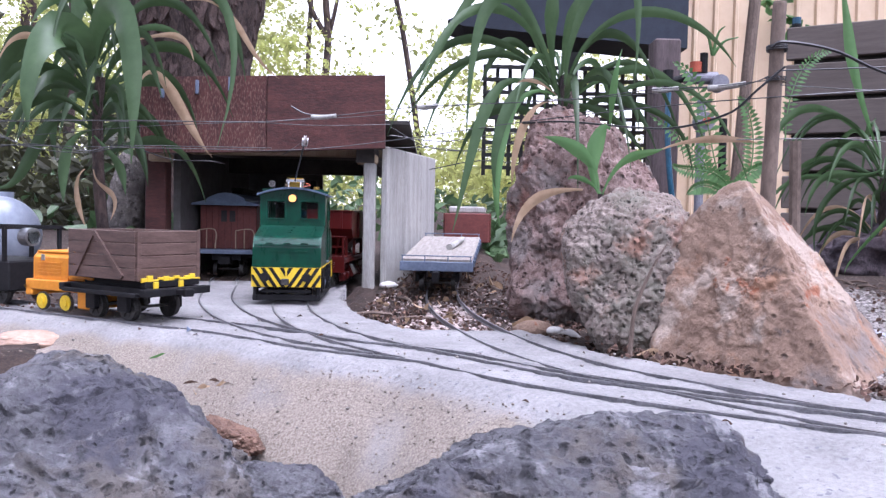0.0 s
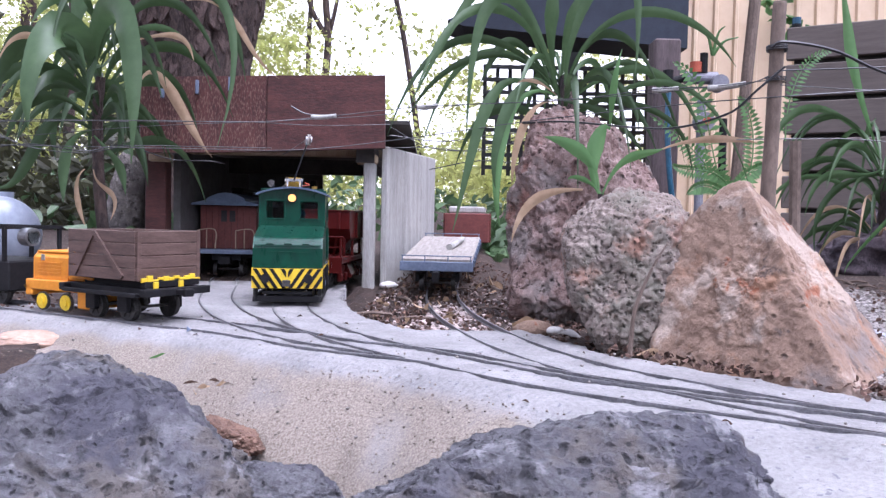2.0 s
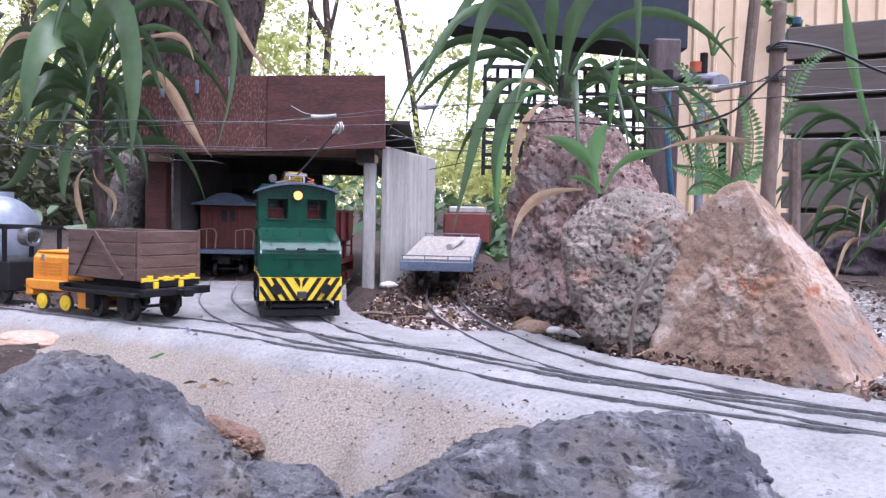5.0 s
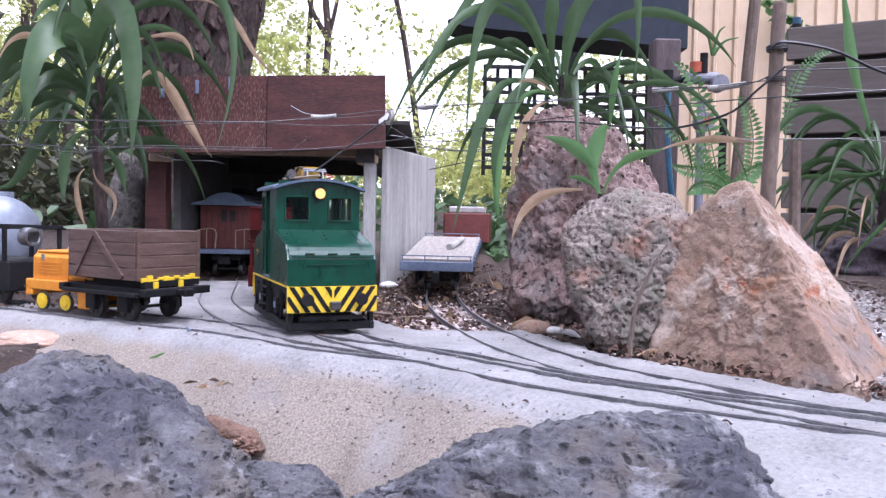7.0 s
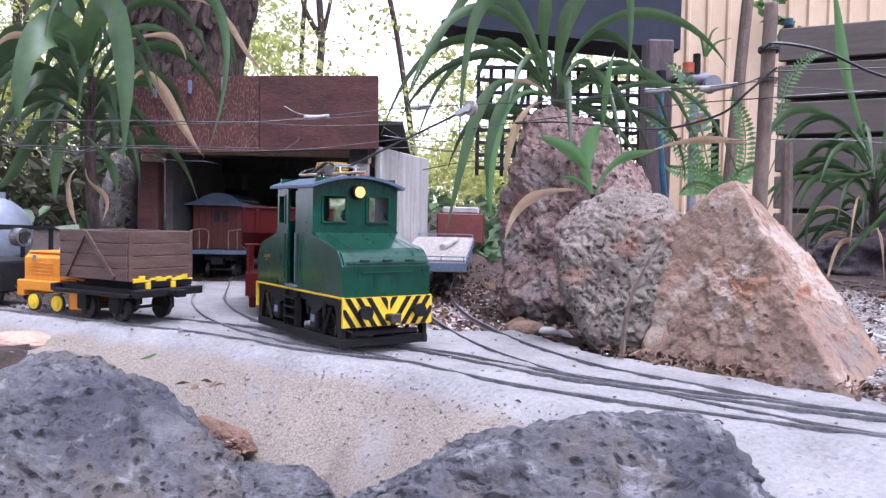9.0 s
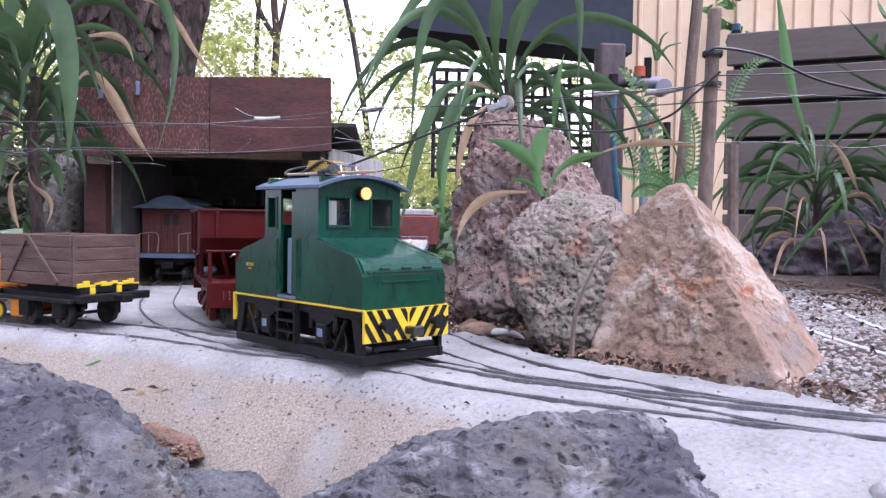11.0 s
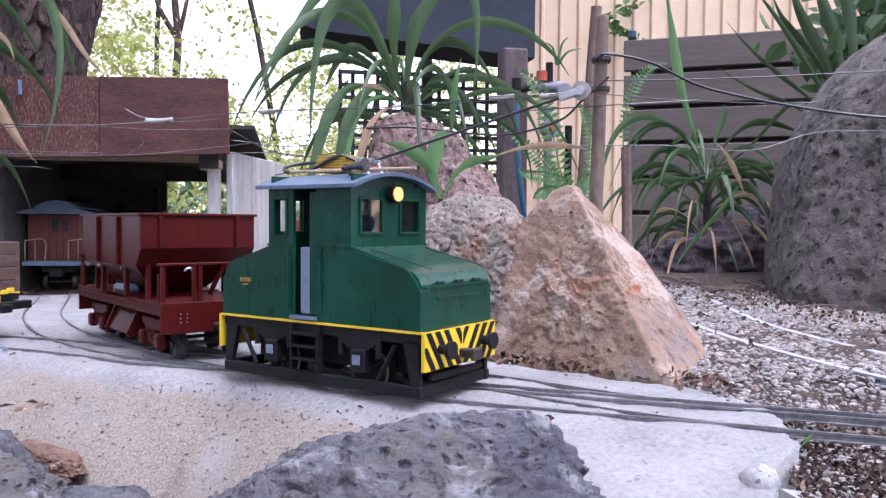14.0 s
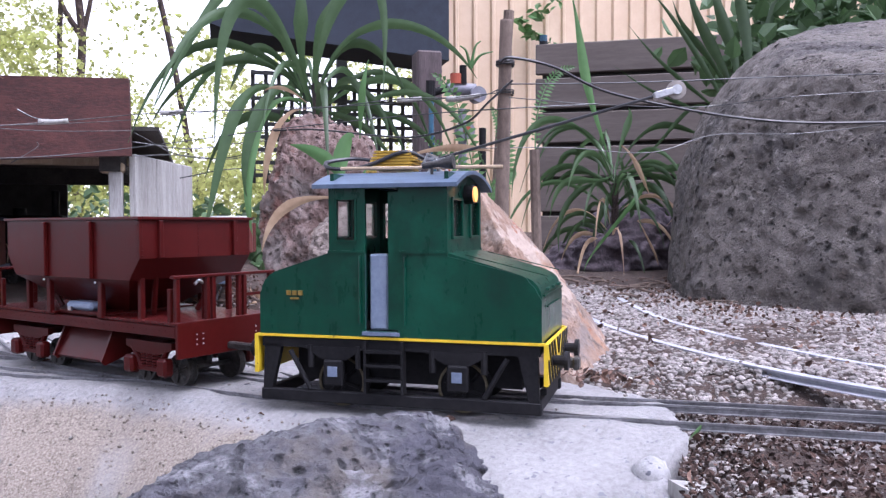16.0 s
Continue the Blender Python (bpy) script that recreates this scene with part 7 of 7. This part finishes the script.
def build_taps():
    top = root("tap_manifold", "garden tap manifold with orange valve and grey fittings", "tap")
    part("riser_pipe", rods(0.014, ((0.80, 2.5, 0.0), (0.80, 2.5, 0.50)), seg=14), GREY_PLASTIC, top)
    part("valve_body", rods(0.020, ((0.745, 2.5, 0.565), (0.845, 2.5, 0.565)), seg=18), GREY_PLASTIC, top)
    part("valve_cap", rods(0.018, ((0.775, 2.49, 0.580), (0.775, 2.49, 0.612)), seg=16), RED_PLASTIC, top, "orange-red valve cap")
    part("timer_dial", rods(0.026, ((0.845, 2.5, 0.545), (0.845, 2.46, 0.545)), seg=22), GREY_PLASTIC, top)
    part("elbow", rods(0.013, ((0.700, 2.5, 0.55), (0.745, 2.5, 0.565)), seg=12), BLACK, top)
    part("elbow", rods(0.012, ((0.800, 2.49, 0.58), (0.800, 2.49, 0.64)), seg=12), BLACK, top)
    part("elbow", rods(0.016, ((0.69, 2.49, 0.53), (0.69, 2.49, 0.585)), seg=12), BLACK, top)
    part("meter", rods(0.028, ((0.80, 2.5, 0.425), (0.80, 2.45, 0.425)), seg=22), GREY_PLASTIC, top)
    part("hand_wheel", rods(0.012, ((0.80, 2.45, 0.425), (0.80, 2.435, 0.425)), seg=16), RED_PLASTIC, top)
    part("hose", tube(spline([(0.695, 2.5, 0.53), (0.69, 2.48, 0.40), (0.70, 2.47, 0.25), (0.73, 2.47, 0.05)]), 0.009, 8), BLUE_PLASTIC, top, "dull blue hose hanging down")
    part("riser_pipe", rods(0.012, ((0.87, 2.5, 0.0), (0.87, 2.5, 0.44)), seg=12), BLACK, top)
    for k, (dx, dz) in enumerate(((-0.03, 0.05), (0.02, 0.065), (0.05, 0.04))):
        part("sprig", tube(spline([(0.82, 2.47, 0.63), (0.82 + dx * 0.6, 2.46, 0.63 + dz), (0.82 + dx * 1.4, 2.45, 0.63 + dz * 1.3)]), 0.006, 5, taper=0.3), LEAF_PALE, top)


build_taps()
tagged(part("garden_stake", rods(0.022, ((1.085, 3.02, 0.0), (1.157, 3.02, 0.98)), seg=10), THIN_BARK), "brown timber stake leaning on the cream wall", "stake")
tagged(part("garden_stake", rods(0.008, ((0.489, 1.10, 0.0), (0.483, 1.10, 0.228)), seg=8), THIN_BARK), "short grey stake in the garden", "stake")
cap = root("spray_nozzle", "blue and black hose nozzle on top of the slat screen", "hose nozzle")
part("nozzle_base", rods(0.014, ((1.062, 2.44, 0.705), (1.062, 2.44, 0.722)), seg=14), BLACK, cap)
part("nozzle_cap", rods(0.013, ((1.062, 2.44, 0.722), (1.062, 2.44, 0.742)), seg=14), BLUE_PLASTIC, cap)
bm = bmesh.new()
extrude(bm, [(0.245, -0.06), (0.34, -0.07), (0.34, -0.029), (0.245, -0.012)], "y", 0.325, 0.342)
edging = tagged(part("timber_edging", bm, GREY_TIMBER), "grey timber edging board in the soil", "edging")
rock("small_stone", "small pale rounded stone beside the mortar end", CONCRETE, (0.246, 0.360, -0.016), (0.010, 0.009, 0.010), rough=0.12, detail=3, seed=12)
rock("small_stone", "small pale pebble in the mortar crack", PALE, (0.186, 0.425, -0.018), (0.006, 0.005, 0.006), rough=0.12, detail=3, seed=13)
rock("small_stone", "flat buff stone by the mortar edge", SAND, (-0.355, 0.72, -0.030), (0.035, 0.03, 0.018), rough=0.12, detail=4, seed=14)
for k, (x, y, z, sx, m) in enumerate(((0.120, 0.835, -0.004, 0.010, PALE), (-0.088, 1.30, 0.0, 0.015, PALE), (0.098, 0.845, -0.004, 0.022, PINK_STONE), (-0.060, 0.60, -0.052, 0.006, BASALT), (0.050, 0.60, -0.004, 0.004, BASALT))):
    rock("small_stone", ("white shell-like stone among the litter", "bleached pale cup lying by the shed post", "flat pinkish stone among the litter", "small grey stone on the sandy mortar", "tiny grey stone between the rails")[k], m, (x, y, z), (sx, sx * 0.7, sx * 0.45), rough=0.1, detail=3, seed=20 + k)


# ================= litter and pebbles =================
def bed(x, y):
    if inside(SLAB, x, y):
        return slope(x, y) + 0.001
    z = -0.014
    if x > 0.24:
        z += 0.022 * min(1, (x - 0.24) / 0.16) * min(1, max(0, (-0.05 - beside(x, y)) / 0.06))
    return z + min(0.25, max(0, y - 1.0) * 0.03) + siding_rise(x, y)


def litter():
    rng = np.random.default_rng(21)
    spots = []
    for _ in range(4200):
        x, y = rng.uniform(-0.10, 0.26), rng.uniform(0.66, 1.5)
        if not inside(SLAB, x, y):
            spots.append((x, y, bed(x, y) + rng.uniform(-0.002, 0.006)))
    for _ in range(900):
        x, y = rng.uniform(-1.1, -0.40), rng.uniform(0.9, 1.6)
        spots.append((x, y, bed(x, y) + rng.uniform(0, 0.005)))
    for _ in range(900):
        x, y = rng.uniform(0.24, 0.9), rng.uniform(0.25, 1.1)
        if not inside(SLAB, x, y):
            spots.append((x, y, bed(x, y) + rng.uniform(0, 0.004)))
    for _ in range(1500):
        x, y = rng.uniform(0.56, 0.95), rng.uniform(0.52, 1.25)
        if rng.random() < 1.2 - 3.2 * abs(y - 1.15 + 1.25 * (0.80 - x)):
            spots.append((x, y, bed(x, y) + rng.uniform(0.001, 0.007)))
    for _ in range(260):
        a = rng.uniform(0.15, 0.32)
        spots.append((a + rng.normal(0, 0.01), 0.69 - (a - 0.15) * 1.0 + rng.normal(0, 0.012), 0.001))
    for _ in range(160):
        spots.append((rng.normal(-0.065, 0.03), rng.normal(0.40, 0.025), -0.055 + rng.uniform(-0.02, 0.005)))
    chips = []
    while len(chips) < 12000:
        x, y = rng.uniform(0.22, 0.62), rng.uniform(0.18, 0.46)
        if not inside(SLAB, x, y) and beside(x, y) > -0.05:
            chips.append((x, y, bed(x, y) + rng.uniform(-0.002, 0.003)))
    scatter_leaves("mulch", "dark brown bark mulch beside the rails", "mulch", chips, 0.0036, MULCH, 24)
    scatter_leaves("leaf_litter", "brown and pinkish fallen leaves and bark chips", "leaf litter", spots, 0.0062, LITTER, 22)
    pale = [(rng.uniform(-0.10, 0.10), rng.uniform(0.84, 1.35)) for _ in range(60)]
    scatter_leaves("dry_leaves", "bleached dry leaves on the soil", "leaf litter", [(x, y, bed(x, y) + 0.004) for x, y in pale if not inside(SLAB, x, y)], 0.015, DRY_LEAF, 23)


litter()


def pebbles(name, label, count, region, size, material, seed):
    rng = np.random.default_rng(seed)
    base = bmesh.new()
    bmesh.ops.create_icosphere(base, subdivisions=1, radius=1)
    bv = np.array([v.co for v in base.verts])
    bf = [[v.index for v in f.verts] for f in base.faces]
    base.free()
    verts, faces = [], []
    for _ in range(count):
        x, y = region(rng)
        if inside(SLAB, x, y) != name.startswith("mortar"):
            continue
        if x > 0.24 and "grit" not in name and beside(x, y) > -0.045 and rng.random() < (0.9 if beside(x, y) > 0.035 else 0.6):
            continue
        if material is SAND_GRAIN and (slope(x, y) > -0.008 or rng.random() < 0.4):
            continue
        s = size * rng.uniform(0.5, 1.6)
        m = np.diag(rng.uniform(0.6, 1.2, 3)) * s
        v = (bv * rng.uniform(0.85, 1.15, (len(bv), 1))) @ m
        a = rng.uniform(0, 6.3)
        r = np.array([[math.cos(a), -math.sin(a), 0], [math.sin(a), math.cos(a), 0], [0, 0, 0.7]])
        i = len(verts)
        verts += [tuple(p) for p in v @ r.T + (x, y, bed(x, y) + 0.2 * s)]
        faces += [[i + k for k in f] for f in bf]
    me = bpy.data.meshes.new(name)
    me.from_pydata(verts, [], faces)
    me.materials.append(material)
    return tagged(new(name, me), label, "pebbles", kind="stuff")


pebbles("pebbles", "pale grey and buff pebbles round the garden track", 50000, lambda r: (r.uniform(0.26, 1.25), 0.26 + 1.15 * r.random() ** 1.1), 0.0023, GRAVEL, 31)
pebbles("grit", "fine pale grey grit between the pebbles", 38000, lambda r: (r.uniform(0.26, 1.15), 0.26 + 1.0 * r.random() ** 1.2), 0.0014, GRAVEL, 34)
pebbles("pebbles", "small pinkish white pebbles between the siding rails", 500, lambda r: (r.normal(0.015, 0.018), r.uniform(0.80, 1.10)), 0.0030, PINK_CHIP, 32)
pebbles("stone_chips", "pale chips scattered over the dark soil", 420, lambda r: (r.uniform(-0.10, 0.13), r.uniform(0.80, 1.25)), 0.0024, PINK_CHIP, 36)
pebbles("mortar_grit", "dark and pale grit loose on the mortar", 260, lambda r: (r.uniform(-0.45, 0.30), r.uniform(0.40, 0.95)), 0.0012, GRAVEL, 33)
pebbles("mortar_grit", "coarse sandy grit weathered out of the mortar", 3600, lambda r: (r.uniform(-0.24, 0.10), r.uniform(0.40, 0.66)), 0.0008, SAND_GRAIN, 35)


def twigs():
    rng = random.Random(5)
    for k in range(40):
        x, y = (rng.uniform(0.56, 0.80), rng.uniform(1.0, 1.35)) if k > 21 else (rng.uniform(0.42, 0.75), rng.uniform(0.85, 1.2)) if k < 12 else (rng.uniform(-0.08, 0.1), rng.uniform(0.86, 1.25))
        a, ln = rng.uniform(0, 6.3), rng.uniform(0.02, 0.07)
        z = bed(x, y) + 0.004
        d = Vector((math.cos(a), math.sin(a), rng.uniform(0, 0.15))) * ln
        p = Vector((x, y, z))
        tagged(part("twig", tube(spline([p, p + d * 0.5 + Vector((0, 0, 0.003)), p + d], 3), rng.uniform(0.0012, 0.003), 6, taper=0.5), THIN_BARK), "dry brown twig lying on the ground", "twig", "fallen twigs")


twigs()


def fallen(label, x, y, z, length, turn, width, material):
    top = root("fallen_leaf", label, "leaf", "fallen leaves")
    c, n = math.cos(radians(turn)), math.sin(radians(turn))
    p = [Vector((x + c * length * t, y + n * length * t, z + 0.07 * length * math.sin(math.pi * t))) for t in (0, 0.33, 0.66, 1)]
    strap(top, *p, width, material)


fallen("small yellow-green leaf lying on the mortar", -0.27, 0.731, -0.023, 0.022, 25, 0.006, LEAF_PALE)
fallen("curled pale dry leaf on the mortar edge", -0.187, 0.661, -0.032, 0.018, 70, 0.010, DRY_LEAF)
fallen("bleached curled leaf by the red rock", 0.118, 0.80, -0.002, 0.03, -50, 0.009, PALE)
fallen("flat tan leaf near the siding", 0.075, 0.84, 0.0, 0.03, 10, 0.016, DRY_LEAF)
fallen("dry tan leaf at the foot of the rocks", 0.165, 0.665, 0.0, 0.03, 20, 0.007, DRY_LEAF)
fallen("yellow-green leaf lying on the soil", 0.285, 0.385, -0.006, 0.03, 35, 0.006, LEAF_PALE)
fallen("reddish chip of leaf on the mortar", 0.155, 0.44, 0.0, 0.010, 10, 0.005, LITTER)
fallen("shrivelled brown leaf scrap on the mortar edge", -0.208, 0.677, -0.033, 0.013, 209, 0.0033, LITTER)
fallen("shrivelled brown leaf scrap on the mortar edge", -0.194, 0.665, -0.033, 0.008, 264, 0.0033, DRY_LEAF)
fallen("shrivelled brown leaf scrap on the mortar edge", -0.195, 0.665, -0.034, 0.01, 211, 0.0052, DRY_LEAF)
fallen("shrivelled brown leaf scrap on the mortar edge", -0.175, 0.657, -0.029, 0.012, 250, 0.0039, LITTER)
fallen("shrivelled brown leaf scrap on the mortar edge", -0.206, 0.662, -0.04, 0.009, 113, 0.0057, DRY_LEAF)
fallen("shrivelled brown leaf scrap on the mortar edge", -0.188, 0.661, -0.032, 0.012, 10, 0.0051, DRY_LEAF)
fallen("shrivelled brown leaf scrap on the mortar edge", -0.198, 0.673, -0.03, 0.012, 335, 0.0036, LITTER)
fallen("small dark leaf scrap lying on the mortar", -0.368, 0.814, -0.003, 0.01, 107, 0.0035, LITTER)
fallen("small dark leaf scrap lying on the mortar", -0.234, 0.742, -0.003, 0.01, 78, 0.0037, LITTER)
fallen("small dark leaf scrap lying on the mortar", -0.157, 0.89, -0.001, 0.01, 245, 0.0036, LITTER)
fallen("small dark leaf scrap lying on the mortar", -0.295, 0.776, -0.002, 0.009, 273, 0.0038, LITTER)
fallen("small dark leaf scrap lying on the mortar", 0.054, 0.516, -0.006, 0.007, 305, 0.0028, LITTER)
fallen("small dark leaf scrap lying on the mortar", -0.116, 0.736, 0.0, 0.009, 52, 0.0034, LITTER)
fallen("small dark leaf scrap lying on the mortar", -0.103, 0.836, -0.001, 0.008, 313, 0.0026, LITTER)
fallen("pale bluish feather lying on the mortar", -0.242, 0.75, 0.0, 0.020, 100, 0.006, BLUE_GREY)
tagged(part("blade_of_grass", tube(spline([(0.158, 0.66, 0.0), (0.160, 0.655, 0.04), (0.172, 0.65, 0.075), (0.185, 0.655, 0.095)]), 0.0022, 6, taper=0.3), THIN_BARK), "dry brown stalk leaning between the rocks", "stalk")


# ================= what moves =================
RUN = [(0.0, 0.0), (0.5, 0.002), (1.0, 0.005), (1.5, 0.010), (2.0, 0.018), (2.5, 0.034), (3.0, 0.054), (3.5, 0.079), (4.0, 0.104), (6.5, 0.243), (7.0, 0.268), (7.5, 0.297), (8.0, 0.326), (10.3, 0.424), (10.5, 0.431), (11.0, 0.449), (11.5, 0.468), (12.0, 0.485), (12.5, 0.501), (13.0, 0.523), (13.5, 0.555), (14.0, 0.593), (14.5, 0.625), (15.0, 0.656), (15.5, 0.687), (16.0, 0.719)]


def run(t):
    """Metres that the train has gone, smoothly between the known times."""
    ts, ss = [r[0] for r in RUN], [r[1] for r in RUN]
    i = max(k for k in range(len(ts) - 1) if ts[k] <= t)
    def grad(k):
        a, b = max(0, k - 1), min(len(ts) - 1, k + 1)
        return (ss[b] - ss[a]) / (ts[b] - ts[a])
    d = ts[i + 1] - ts[i]
    u = (t - ts[i]) / d
    return (2 * u ** 3 - 3 * u * u + 1) * ss[i] + (u ** 3 - 2 * u * u + u) * d * grad(i) + (3 * u * u - 2 * u ** 3) * ss[i + 1] + (u ** 3 - u * u) * d * grad(i + 1)


def motions():
    times = [k / 10 for k in range(161)]
    rows, tail = [], []
    for t in times:
        c, h = LOCO_LINE.seat(LOCO_START + run(t), 0.080)
        rows.append((t, pose(c.x, c.y, 0, 0, 0, h)))
        c, h = LOCO_LINE.seat(LOCO_START + run(t) - 0.268, 0.150)
        tail.append((t, pose(c.x, c.y, 0, 0, 0, h)))
    walk(loco, rows)
    walk(hopper, tail)
    for axles, r in ((loco_axles, 0.0155), (hopper_axles, 0.0115)):
        for ax in axles:
            at = ax.location.copy()
            walk(ax, [(t, pose(at.x, at.y, at.z, 0, math.degrees(run(t) / r), 0)) for t in times])


motions()
